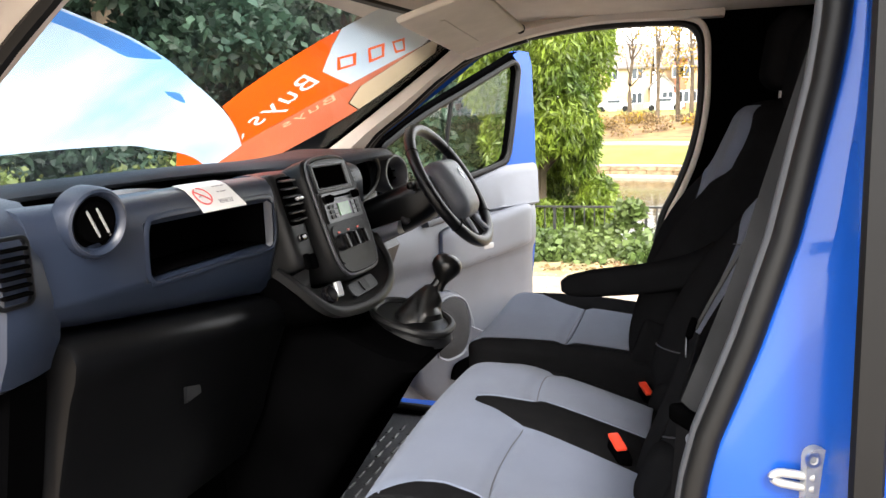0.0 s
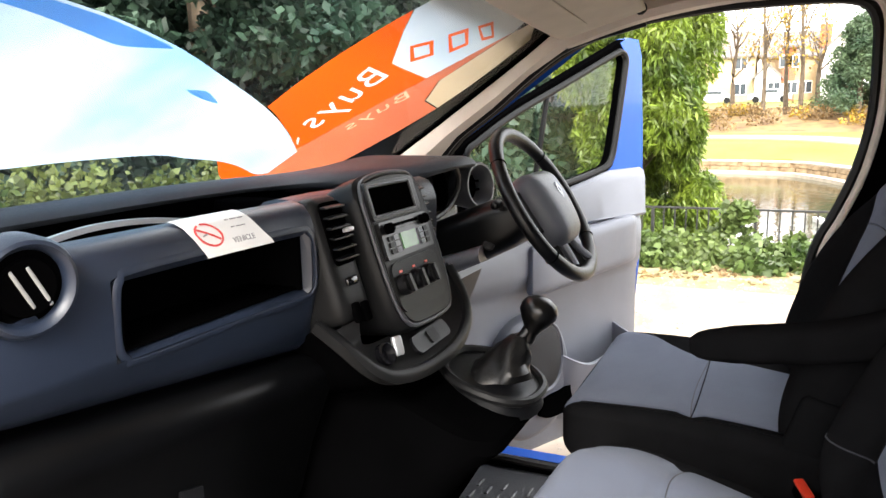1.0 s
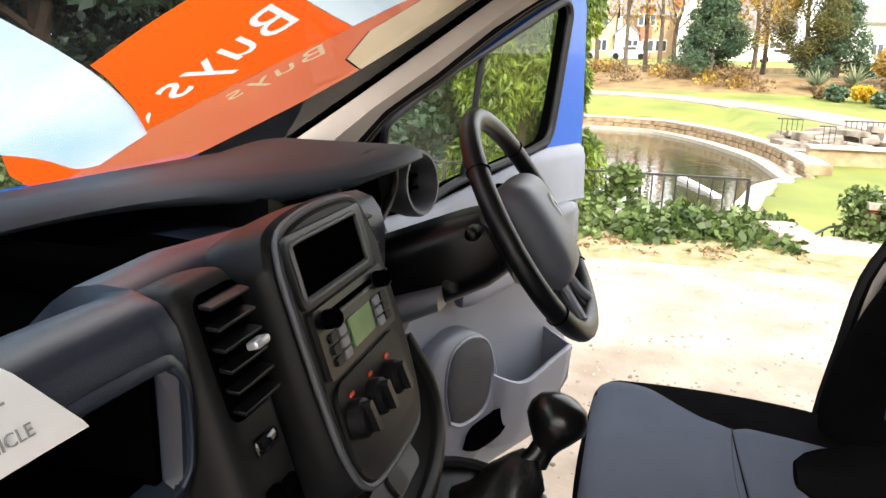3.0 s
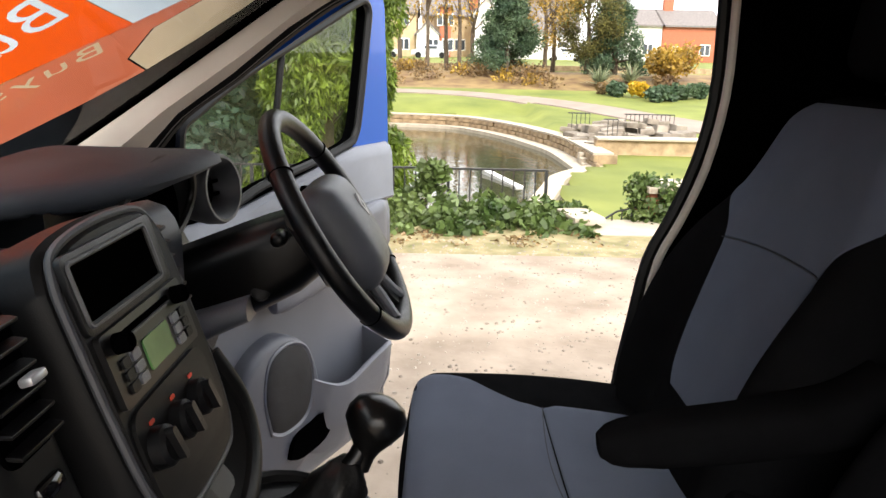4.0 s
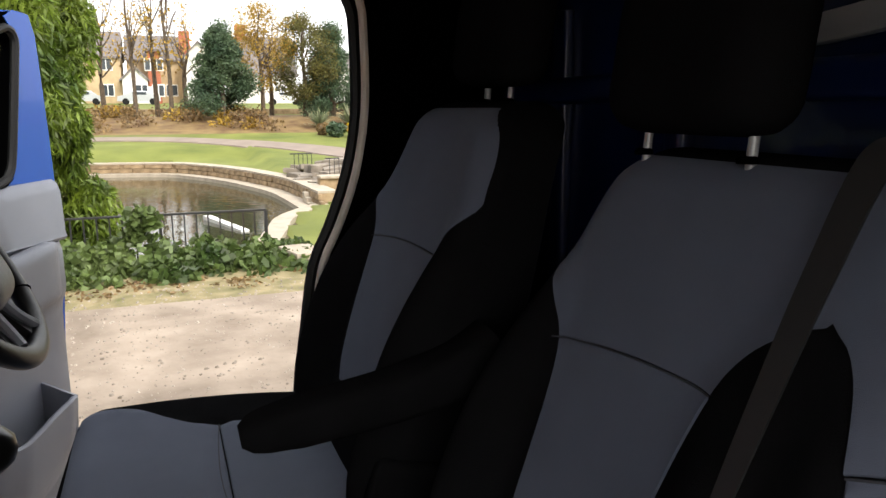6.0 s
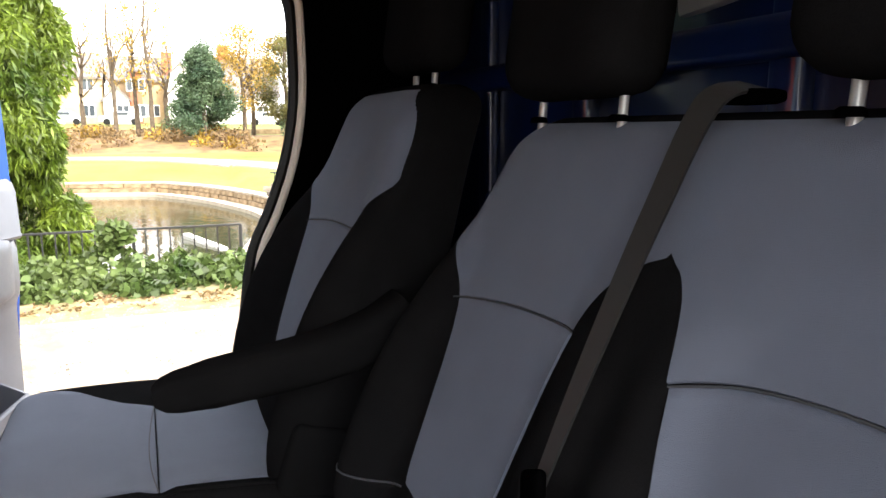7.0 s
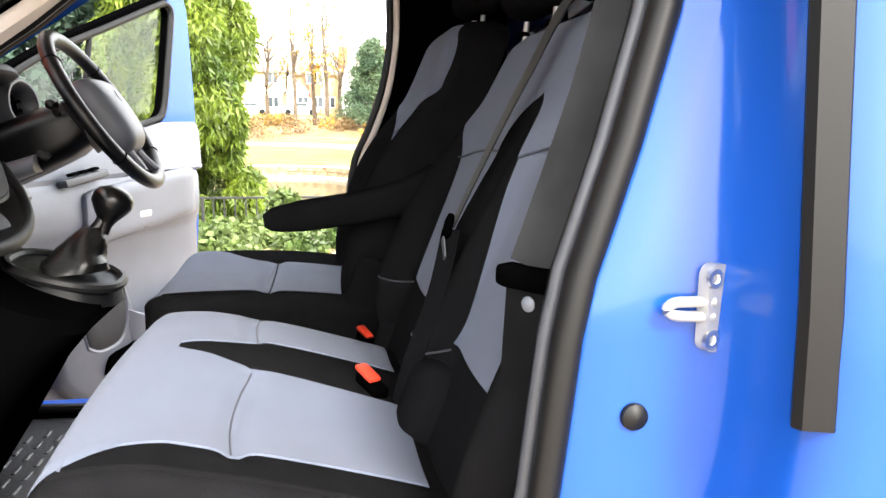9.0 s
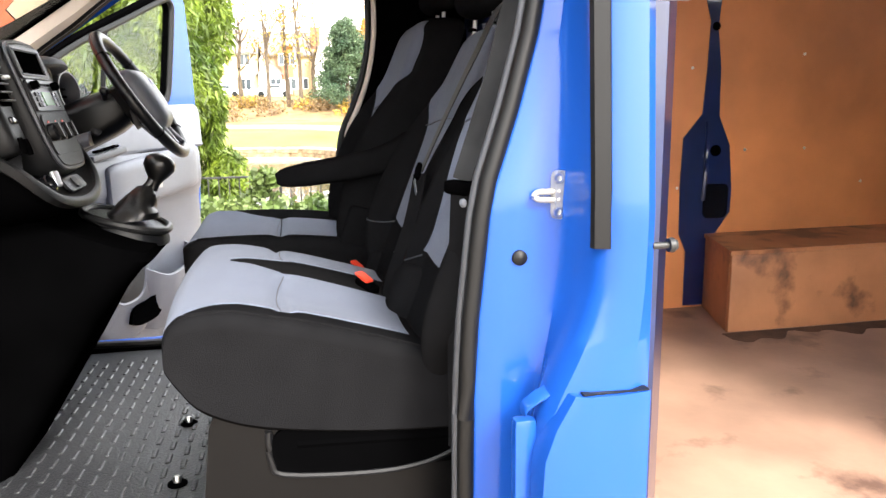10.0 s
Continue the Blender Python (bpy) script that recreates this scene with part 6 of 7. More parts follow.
    for u, zt in [(p.x, p.y) for p in smooth_path([(a, b, 0) for a, b in prof], 4)]:
        yo = curve_at([(0.62, 0.05), (0.70, 0.10), (0.80, 0.13), (1.0, 0.14), (1.046, 0.13)], u)
        zb = curve_at([(0.62, 0.40), (0.72, 0.36), (0.85, 0.36), (0.95, 0.39), (1.046, 0.44)], u)
        front.append([Vector((u, y, z)) for y, z in ((yo, zt), (yo + 0.008, zt - 0.006), (yo + 0.004, zt - 0.05), (yo - 0.01, lerp(zt, zb, 0.6)), (yo - 0.05, zb), (0.0, zb), (0.0, zb + 0.02), (yo - 0.065, zb + 0.02), (yo - 0.022, lerp(zt, zb, 0.6)), (yo - 0.010, zt - 0.03), (yo - 0.010, zt - 0.003))])
    pk = part("door_pocket", loft(front), M["trim"], d, "grey door pocket")
    part("pocket_end", prism([(0.0, 0.44), (0.085, 0.44), (0.125, 0.53), (0.134, 0.66), (0.02, 0.70), (0.0, 0.70)], 0.010, Matrix(((0, 0, -1, 1.050), (1, 0, 0, 0), (0, 1, 0, 0), (0, 0, 0, 1))), 0.002), M["trim"], pk)
    # loudspeaker bulge
    sp = part("speaker_pod", moved(loft([[Vector((x * k, y * k, h)) for x, y in s2([(-0.20, -0.20), (-0.215, 0.02), (-0.15, 0.14), (-0.02, 0.185), (0.10, 0.13), (0.16, 0.02), (0.17, -0.12), (0.10, -0.27), (-0.08, -0.30), (-0.20, -0.20)], 4)[:-1]] for k, h in ((1.0, 0.0), (1.0, 0.035), (0.96, 0.05), (0.88, 0.058))]), Matrix(((1, 0, 0, 0.535), (0, 0, 1, 0.02), (0, 1, 0, 0.655), (0, 0, 0, 1)))), M["trim_mid"], d, "grey speaker surround")
    dee = s2([(-0.085, -0.11), (-0.108, 0.0), (-0.085, 0.10), (-0.01, 0.13), (0.07, 0.10), (0.105, 0.02), (0.10, -0.07), (0.06, -0.125), (-0.03, -0.135), (-0.085, -0.11)], 5)[:-1]
    gm = Matrix(((1, 0, 0, 0.545), (0, 0, 1, 0.02), (0, 1, 0, 0.675), (0, 0, 0, 1)))
    part("speaker_rim", moved(loft([[Vector((x * k, y * k, h)) for x, y in dee] for k, h in ((1.10, 0.05), (1.10, 0.061), (1.06, 0.064), (1.0, 0.058))]), gm), M["trim"], sp)
    part("speaker_grille", moved(loft([[Vector((x * k, y * k, h)) for x, y in dee] for k, h in ((1.0, 0.05), (1.0, 0.059), (0.96, 0.0625), (0.5, 0.0645))]), gm), M["mesh"], sp, "dark speaker grille")
    part("cup_hole", moved(loft([[Vector((x * k, y * k, h)) for x, y in s2([(-0.10, -0.04), (-0.07, 0.02), (0.03, 0.035), (0.11, 0.05), (0.12, 0.0), (0.08, -0.05), (-0.04, -0.06), (-0.10, -0.04)], 3)[:-1]] for k, h in ((1.0, 0.055), (0.98, 0.082), (0.9, 0.080))]), Matrix(((1, 0, 0, 0.62), (0, 0, 1, 0.012), (0, 1, 0, 0.485), (0, 0, 0, 1)))), M["black"], sp, "dark hollow")
    part("mirror_cover", prism([(0.0, 0.0), (0.15, 0.05), (0.13, -0.09), (0.0, -0.12)], 0.02, face @ pose(0.07, 1.36, -0.01), 0.004), M["black"], d)
    return d


driver_door()


def wing_mirror():
    w = thing("wing_mirror", "blue-backed wing mirror outside the windscreen pillar", "wing mirror")
    part("housing", rounded((0.16, 0.10, 0.22), 0.04, 7, pose(1.16, 1.42, 1.42)), M["blue"], w)
    part("mirror_glass", rounded((0.13, 0.01, 0.19), 0.004, 4, pose(1.16, 1.365, 1.42)), M["steel"], w)
    part("arm", tube([(0.95, 1.36, 1.33), (1.10, 1.42, 1.34)], 0.025, 8), M["black"], w)


wing_mirror()


# ---- outside ----
POND_Z = -1.02


def pond_edge(y):
    """Far edge of the pond along y."""
    return curve_at([(-3.2, 18.0), (-2.9, 21.8), (-1.85, 26.4), (0.1, 30.4), (2.8, 31.2), (20, 32)], y)


def pond_side(x):
    """Shore beside the near lawn."""
    return curve_at([(7.4, -0.6), (12.0, -1.0), (15.0, -1.75), (16.3, -2.1), (17.2, -2.6), (18.0, -3.2), (60.0, -3.2)], x)


def ground_z(x, y):
    if x < 7.4:
        return 0.0
    far = pond_edge(max(y + 0.25, -3.2)) + 0.7
    if y > pond_side(x) and x < far:
        near = 12.5
        return curve_at([(7.4, 0.0), (8.6, -0.35), (near, -1.35), (far - 0.5, -1.5), (far, -1.5)], x) if x < near + 40 else 0
    # lawn rising towards the houses
    base = curve_at([(7.4, 0.0), (9.0, -0.9), (14.0, -0.95), (20.0, -0.7), (30.0, -0.3), (34.0, -0.05), (38.0, 0.25), (40.0, 0.4), (45.0, 1.1), (52.0, 1.2), (60.0, 1.6), (90.0, 2.2), (200.0, 6.0)], x)
    if y > -3.4 and x > 20:
        base = curve_at([(20.0, -0.72), (30.0, -0.60), (32.0, -0.50), (34.0, -0.1), (38.0, 0.25), (40.0, 0.4), (45.0, 1.1), (52.0, 1.2), (60.0, 1.6), (90.0, 2.2), (200.0, 6.0)], x)
    return base


def ground():
    xs = [-120, -60, -30, -15, -8, -4, -2, -1] + [i * 0.4 for i in range(0, 24)] + [9.6 + i * 0.8 for i in range(0, 40)] + [42 + i * 3 for i in range(0, 8)] + [70, 85, 110, 150, 220, 400]
    ys = [-400, -200, -120, -80, -60, -45, -35, -28, -22, -18, -15, -12, -10] + [-9 + i * 0.5 for i in range(0, 44)] + [14, 17, 20, 25, 30, 40, 60, 90, 140, 220, 400]
    bm = bmesh.new()
    vs = [[bm.verts.new((x, y, ground_z(x, y))) for y in ys] for x in xs]
    for i in range(len(xs) - 1):
        for j in range(len(ys) - 1):
            f = bm.faces.new((vs[i][j], vs[i + 1][j], vs[i + 1][j + 1], vs[i][j + 1]))
            x, y = (xs[i] + xs[i + 1]) / 2, (ys[j] + ys[j + 1]) / 2
            if x < 5.8:
                k = 0
            elif x < 7.4:
                k = 3
            elif 39.5 < x < 52 + (y > 6) * 0:
                k = 2
            else:
                k = 1
            f.material_index = k
    single("ground", bm, [M["gravel"], M["grass"], M["litter"], M["moss"], M["path"]], "pale gravel drive running into park lawns", "ground", "structure")
    road = smooth_path([(37.6, 12.0, 0), (37.4, 4.0, 0), (36.8, 0.0, 0), (35.4, -2.6, 0), (33.0, -5.2, 0), (30.0, -7.0, 0), (26.5, -8.6, 0), (22.0, -10.5, 0), (16.0, -13.0, 0)], 10)
    rows = []
    for i, p in enumerate(road):
        t = (road[min(i + 1, len(road) - 1)] - road[max(i - 1, 0)]).normalized()
        s = t.cross(Vector((0, 0, 1)))
        w = lerp(0.45, 1.3, min(1, i / 60))
        rows.append([Vector((q.x, q.y, ground_z(q.x, q.y) + h)) for q, h in [(p + s * w * u, h) for u, h in ((-1.1, -0.4), (-1, 0.05), (-0.5, 0.06), (0, 0.06), (0.5, 0.06), (1, 0.05), (1.1, -0.4))]])
    single("path", loft(rows), M["path"], "pale brown tarmac path across the lawn", "path", "structure")
    bm = loft([[Vector((x, y, POND_Z)) for y in (-3.4, 0.0, 3.0, 12, 40)] for x in (9.5, 14, 20, 26, 33)], closed=False, caps=False)
    single("water", bm, M["water"], "still brown pond reflecting the sky", "pond", "structure")


ground()


def gravel_stones():
    rng = np.random.RandomState(3)
    n = 9000
    verts, faces = [], []
    for k in range(n):
        x, y = 1.0 + 5.2 * rng.rand() ** 0.9, rng.uniform(-4.5, 2.8)
        r = 0.004 + 0.011 * rng.rand() ** 3
        a = rng.rand() * 6.28
        b = len(verts)
        for i in range(5):
            q = a + i * 1.2566
            verts.append((x + r * math.cos(q) * 1.2, y + r * math.sin(q), 0.0))
        for i in range(5):
            q = a + i * 1.2566
            verts.append((x + r * 0.6 * math.cos(q), y + r * 0.6 * math.sin(q), r * (0.5 + 0.4 * rng.rand())))
        for i in range(5):
            j = (i + 1) % 5
            faces.append((b + i, b + j, b + 5 + j, b + 5 + i))
        faces.append(tuple(b + 5 + i for i in range(5)))
    me = bpy.data.meshes.new("gravel_stones")
    me.from_pydata(verts, [], faces)
    me.materials.append(M["stone_bit"])
    tagged(new("gravel_stones", me), "loose pale stones on the gravel drive", "gravel", kind="stuff")


gravel_stones()


def leaves(name, centres, count, size, mat, spread, seed, droop=0.0, flat=0.0, aspect=0.6):
    """Many small pointed leaves scattered round clump centres: arrays of (x, y, z, radius)."""
    rng = np.random.RandomState(seed)
    c = np.asarray(centres, float)
    pick = rng.randint(0, len(c), count)
    d = rng.normal(size=(count, 3))
    d /= np.linalg.norm(d, axis=1)[:, None]
    rad = rng.rand(count) ** 0.45
    p = c[pick, :3] + d * (rad * c[pick, 3])[:, None] * np.asarray(spread)
    a = rng.normal(size=(count, 3)) + d * 0.8
    a[:, 2] = a[:, 2] * (1 - flat) - droop
    a /= np.linalg.norm(a, axis=1)[:, None]
    b = np.cross(a, rng.normal(size=(count, 3)))
    b /= np.linalg.norm(b, axis=1)[:, None]
    s = size * (0.6 + 0.8 * rng.rand(count))[:, None]
    tip, base = p + a * s, p - a * s * 0.6
    l, r = p + b * s * aspect, p - b * s * aspect
    v = np.stack([base, l, tip, r], 1).reshape(-1, 3)
    f = np.arange(count * 4).reshape(-1, 4)
    me = bpy.data.meshes.new(name)
    me.from_pydata(v.tolist(), [], f.tolist())
    me.materials.append(mat)
    return me


def stem(name, path, r0, r1, parent, n=8):
    path = smooth_path(path, 4)
    k = len(path)
    return part(name, sweep(path, circle(1.0, n), scale=[lerp(r0, r1, i / (k - 1)) for i in range(k)]), M["bark"], parent)


def tree(name, label, x, y, h, r, mat, seed, count, size, shape="round", trunk=0.18, bare=0.3, droop=0.2, spread=(1, 1, 1), group="", aspect=0.45, clumps=60):
    rng = np.random.RandomState(seed)
    z0 = ground_z(x, y)
    t = thing(name, label, "tree", (x, y, z0), group=group)
    stem("trunk", [(0, 0, -0.1), (0.05 * h * rng.uniform(-0.3, 0.3), 0, h * 0.35), (0.0, 0.02 * h, h * 0.7), (0, 0, h * 0.95)], trunk, trunk * 0.2, t)
    cs = []
    for k in range(clumps):
        v = rng.rand()
        if shape == "cone":
            rr, z = r * (1 - v) ** 0.75, lerp(bare * h, h, v)
        elif shape == "column":
            rr, z = r * min(1, 3.2 * (1 - v)) * min(1, 0.75 + 3 * v), lerp(bare * h, h, v)
        else:
            rr, z = r * math.sqrt(max(0.02, 1 - (2 * v - 1) ** 2)), lerp(bare * h, h, v)
        a = rng.rand() * 6.283
        q = rr * (0.45 + 0.5 * rng.rand())
        cs.append((q * math.cos(a), q * math.sin(a), z, r * rng.uniform(0.22, 0.42)))
    for k in range(10):
        c = cs[k * 5]
        stem("limb", [(0, 0, c[2] * 0.7), (c[0] * 0.5, c[1] * 0.5, c[2] * 0.9), (c[0] * 0.95, c[1] * 0.95, c[2])], trunk * 0.3, trunk * 0.06, t, 5)
    me = leaves("crown", cs, count, size, mat, spread, seed + 1, droop, 0.0, aspect)
    o = new("crown", me)
    o.parent = t
    return t


def ivy():
    cs = []
    rng = np.random.RandomState(8)
    for k in range(420):
        y = rng.uniform(-0.95, 7.0)
        u = rng.rand()
        x = 6.35 + 1.45 * u + 0.12 * (y + 1)* -0.2
        top = curve_at([(-1.0, 0.10), (-0.6, 0.2), (0.4, 0.28), (0.7, 0.42), (0.95, 0.36), (1.5, 0.28), (7, 0.30)], y)
        cs.append((x, y, -0.04 + 0.62 * top * min(1, u * 1.6 + 0.15) * rng.uniform(0.4, 1.0), 0.15))
    cs += [(7.55, 0.72 + rng.uniform(-0.12, 0.12), rng.uniform(0.25, 0.52), 0.12) for _ in range(12)]
    tagged(new("ivy_bank", leaves("ivy_bank", cs, 20000, 0.052, M["ivy"], (1, 1, 0.8), 9, 0.1, 0.3, 0.75)), "dense green ivy bank below the iron railing", "ivy", kind="stuff")
    cs = [(rng.uniform(5.9, 6.6), rng.uniform(-0.9, 6), 0.005, 0.10) for _ in range(200)]
    tagged(new("fallen_leaves", leaves("fallen_leaves", cs, 1500, 0.03, M["rust"], (1, 1, 0.08), 10, 0.0, 0.9, 0.6)), "brown fallen leaves along the edge of the drive", "leaves", kind="stuff")


ivy()


def fence():
    f = thing("railing", "low black iron railing behind the ivy", "railing")
    y0, y1, x = -0.62, 7.0, 7.85
    part("top_rail", box(x - 0.014, x + 0.014, y0, y1, 0.425, 0.450, 0.003), M["iron"], f)
    part("bottom_rail", box(x - 0.012, x + 0.012, y0, y1, -0.20, -0.18, 0.003), M["iron"], f)
    me = mesh_of("bar", box(-0.008, 0.008, -0.008, 0.008, -0.45, 0.425), M["iron"], False)
    me2 = mesh_of("post", box(-0.018, 0.018, -0.018, 0.018, -0.6, 0.43), M["iron"], False)
    for i in range(60):
        o = new("post" if i % 9 == 0 else "bar", me2 if i % 9 == 0 else me)
        o.parent, o.location = f, (x, y0 + 0.008 + i * 0.1265, 0)


fence()


def steps_corner():
    single("coping_block", rounded((0.55, 0.34, 0.09), 0.02, 4, pose(6.95, -0.86, 0.085, 0, 0, 12)), M["coping"], "pale stone coping at the end of the ivy bank", "stone")
    single("pier", rounded((0.40, 0.26, 0.9), 0.02, 4, pose(6.98, -0.86, -0.40, 0, 0, 12)), M["stone"], "sandstone pier under the coping", "pier")
    single("landing", box(6.45, 7.2, -2.6, -0.95, -0.10, 0.012, 0.01), M["coping"], "pale stone landing at the head of the steps", "landing", "structure")
    w = thing("garden_wall", "brick and stone wall overgrown with ivy beside the steps", "wall")
    part("core", box(7.2, 7.8, -4.5, -1.62, -1.0, 0.30, 0.02), M["brick"], w)
    part("coping", rounded((0.72, 2.9, 0.08), 0.02, 4, pose(7.5, -3.06, 0.34)), M["coping"], w)
    rng = np.random.RandomState(5)
    cs = [(7.2 + rng.uniform(-0.1, 0.3), rng.uniform(-1.9, -1.5), rng.uniform(-0.3, 0.42), 0.14) for _ in range(60)]
    o = new("ivy", leaves("ivy", cs, 4500, 0.035, M["ivy"], (1, 1, 1), 6, 0.2, 0.2, 0.75))
    o.parent = w
    h = thing("stair_handrail", "black iron handrail going down the steps", "handrail")
    part("rail", tube([(7.0, -1.02, -0.02), (7.2, -1.30, 0.10), (7.3, -1.58, 0.14)], 0.012, 8), M["iron"], h)
    for k in range(4):
        part("baluster", tube([(7.08 + k * 0.06, -1.12 - k * 0.12, -0.4), (7.08 + k * 0.06, -1.12 - k * 0.12, 0.03 + k * 0.035)], 0.008, 6), M["iron"], h)
    s = thing("stone_steps", "pale stone steps going down to the lawn", "steps", kind="structure")
    for k in range(5):
        part("step", box(7.2 + k * 0.3, 7.5 + k * 0.3, -1.6, -1.0, -1.2, -0.13 - k * 0.17, 0.01), M["coping"], s)


steps_corner()


def pond_wall():
    w = thing("pond_wall", "curved sandstone retaining wall round the pond", "wall", kind="structure")
    pts = smooth_path([(18.0, -3.15, 0), (21.8, -3.0, 0), (24.5, -2.45, 0), (26.6, -1.85, 0), (28.8, -0.9, 0), (30.3, 0.2, 0), (31.1, 2.8, 0), (31.6, 8, 0), (32, 20, 0)], 12)
    part("ledge", sweep(pts, [(0.15, -1.6), (-0.40, -1.6), (-0.40, -0.90), (0.15, -0.90)]), M["coping"], w, "pale stone ledge at the water")
    part("core", sweep(pts, [(0.7, -1.6), (0.13, -1.6), (0.13, -0.56), (0.7, -0.56)]), M["stone"], w)
    part("cap", sweep(pts, [(0.6, -0.555), (0.08, -0.555), (0.08, -0.50), (0.6, -0.50)]), M["coping"], w)
    rng = np.random.RandomState(12)
    me = [mesh_of("stone", rounded((0.12, l, 0.16), 0.02, 1), M["stone"]) for l in (0.45, 0.6, 0.75)]
    path = pts
    k = 0
    for row in range(2):
        s = 0.15 * row
        acc = [0.0]
        for a, b in zip(path, path[1:]):
            acc.append(acc[-1] + (b - a).length)
        while s < 24 and k < 110:
            i = next((n for n in range(len(acc) - 1) if acc[n + 1] > s), len(acc) - 2)
            t = (s - acc[i]) / (acc[i + 1] - acc[i])
            p, q = lerp(path[i], path[i + 1], t), (path[i + 1] - path[i]).normalized()
            l = rng.randint(0, 3)
            o = new("stone", me[l])
            o.parent = w
            side = q.cross(Vector((0, 0, 1)))
            o.location = p + side * (0.11 + rng.uniform(-0.012, 0.012)) + Vector((0, 0, -0.815 + row * 0.172))
            o.rotation_euler = (0, 0, math.atan2(q.y, q.x) - math.pi / 2)
            s += (0.47, 0.62, 0.77)[l]
            k += 1
    # path curving round the near end
    rim = smooth_path([(8.6, -0.65, -0.95), (12.0, -1.0, -0.95), (15.0, -1.75, -0.94), (16.3, -2.1, -0.92), (17.2, -2.6, -0.90), (18.0, -3.3, -0.86), (18.4, -4.2, -0.82)], 8)
    part("kerb", sweep(rim, [(-0.22, -0.6), (0.22, -0.6), (0.22, 0.03), (-0.22, 0.03)]), M["coping"], w, "pale stone kerb")
    part("slab", sweep([(17.65, -0.47, -0.92), (15.42, -1.13, -0.98)], [(-0.09, -0.5), (0.09, -0.5), (0.09, 0.0), (-0.09, 0.0)]), M["white"], w, "white stone coping slab")
    c = thing("stone_cascade", "stepped sandstone blocks with iron rails at the pond end", "stonework")
    for k in range(70):
        x, y = rng.uniform(20.2, 23.4), rng.uniform(-6.8, -3.4)
        hh = curve_at([(-6.6, 0.5), (-5.0, 0.75), (-4.2, 0.5), (-3.5, 0.25)], y) * (0.5 + 0.5 * (x - 20.2) / 2.8)
        part("block", rounded((rng.uniform(0.35, 0.75), rng.uniform(0.3, 0.75), rng.uniform(0.16, 0.30)), 0.04, 2, pose(x, y, -0.72 + hh * rng.uniform(0.3, 1.25), rng.uniform(-8, 8), rng.uniform(-8, 8), rng.uniform(-25, 25))), M["rubble"], c)
    part("low_wall", box(19.5, 19.9, -7.5, -3.6, -1.0, -0.32, 0.03), M["stone"], c)
    part("wall_cap", box(19.4, 20.0, -7.5, -3.6, -0.32, -0.25, 0.02), M["coping"], c)
    for k in range(5):
        part("step", box(17.8 + k * 0.28, 18.1 + k * 0.28, -3.75, -3.05, -1.3, -1.06 + k * 0.11, 0.02), M["coping"], c)
    for y0, y1, x in ((-4.1, -3.4, 23.2), (-6.8, -5.2, 23.2), (-4.4, -4.0, 20.6)):
        part("rail", tube([(x, y0, 0.16), (x, y1, 0.16)], 0.02, 6), M["iron"], c)
        for i in range(int((y1 - y0) / 0.14) + 1):
            part("bar", tube([(x, y0 + i * 0.14, -0.6), (x, y0 + i * 0.14, 0.16)], 0.011, 5), M["iron"], c)


pond_wall()


def shrubs():
    def shrub(name, label, x, y, r, h, mat, seed, count=1500, size=0.10, spread=(1, 1, 1)):
        rng = np.random.RandomState(seed)
        z = ground_z(x, y)
        cs = [(x + rng.normal() * r * 0.4, y + rng.normal() * r * 0.4, z + h * rng.uniform(0.2, 0.75), r * 0.5) for _ in range(14)]
        return tagged(new(name, leaves(name, cs, count, size, mat, spread, seed)), label, "shrub")
    shrub("yellow_shrub", "bright yellow clipped shrub on the lawn", 36.5, -9.0, 0.45, 0.85, M["yellow"], 21, 1800, 0.09)
    shrub("shrub", "dark green rounded shrub on the lawn", 37.0, -8.05, 0.5, 0.8, M["holly"], 22)
    shrub("shrub", "rusty brown low shrub on the lawn", 38.0, -7.5, 0.35, 0.6, M["rust"], 23)
    for k, y in enumerate((-9.6, -10.1, -11.2, -12.2)):
        shrub("shrub", "dark green clipped mound on the lawn", 35.0 + k * 0.6, y, 0.5, 0.75, M["holly"], 24 + k)
    shrub("shrub", "rusty autumn shrub behind the mounds", 38.5, -10.9, 0.6, 1.0, M["rust"], 31)
    shrub("shrub", "yellow-brown weeping shrub by the houses", 43.0, -12.2, 1.5, 2.2, M["gold"], 32, 3500, 0.12)
    for k, (x, y) in enumerate(((41, -8.05), (42, -9.98))):
        cs = [(x, y, ground_z(x, y) + 0.6, 0.8)]
        t = thing("spiky_plant", "pale green plant with long spiky leaves", "plant", (x, y, ground_z(x, y)))
        rng = np.random.RandomState(40 + k)
        bm = bmesh.new()
        for _ in range(120):
            a, e, l = rng.rand() * 6.28, rng.uniform(0.2, 1.4), rng.uniform(0.9, 1.6)
            d = Vector((math.cos(a) * math.cos(e), math.sin(a) * math.cos(e), math.sin(e)))
            s = Vector((-math.sin(a), math.cos(a), 0)) * 0.05
            p = [Vector((0, 0, 0.1)) - s, Vector((0, 0, 0.1)) + s, d * l * 0.6 + s * 0.8, d * l - Vector((0, 0, 0.2)), d * l * 0.6 - s * 0.8]
            bm.faces.new([bm.verts.new(q) for q in p])
        part("leaves", bm, M["agave"], t)
    rng = np.random.RandomState(50)
    cs = [(rng.uniform(40, 47), rng.uniform(-6, 14), 0, 0.7) for _ in range(60)]
    cs = [(x, y, ground_z(x, y) + 0.3, r) for x, y, _, r in cs]
    tagged(new("flower_bed", leaves("flower_bed", cs, 7000, 0.10, M["rust"], (1, 1, 0.7), 51)), "brown autumn border plants on the slope", "plants", kind="stuff")
    cs2 = [(x + 1, y + 1, z, r) for x, y, z, r in cs[::3]]
    tagged(new("border_plants", leaves("border_plants", cs2, 3500, 0.10, M["gold"], (1, 1, 0.7), 52)), "yellow-green border plants on the slope", "plants", kind="stuff")


shrubs()

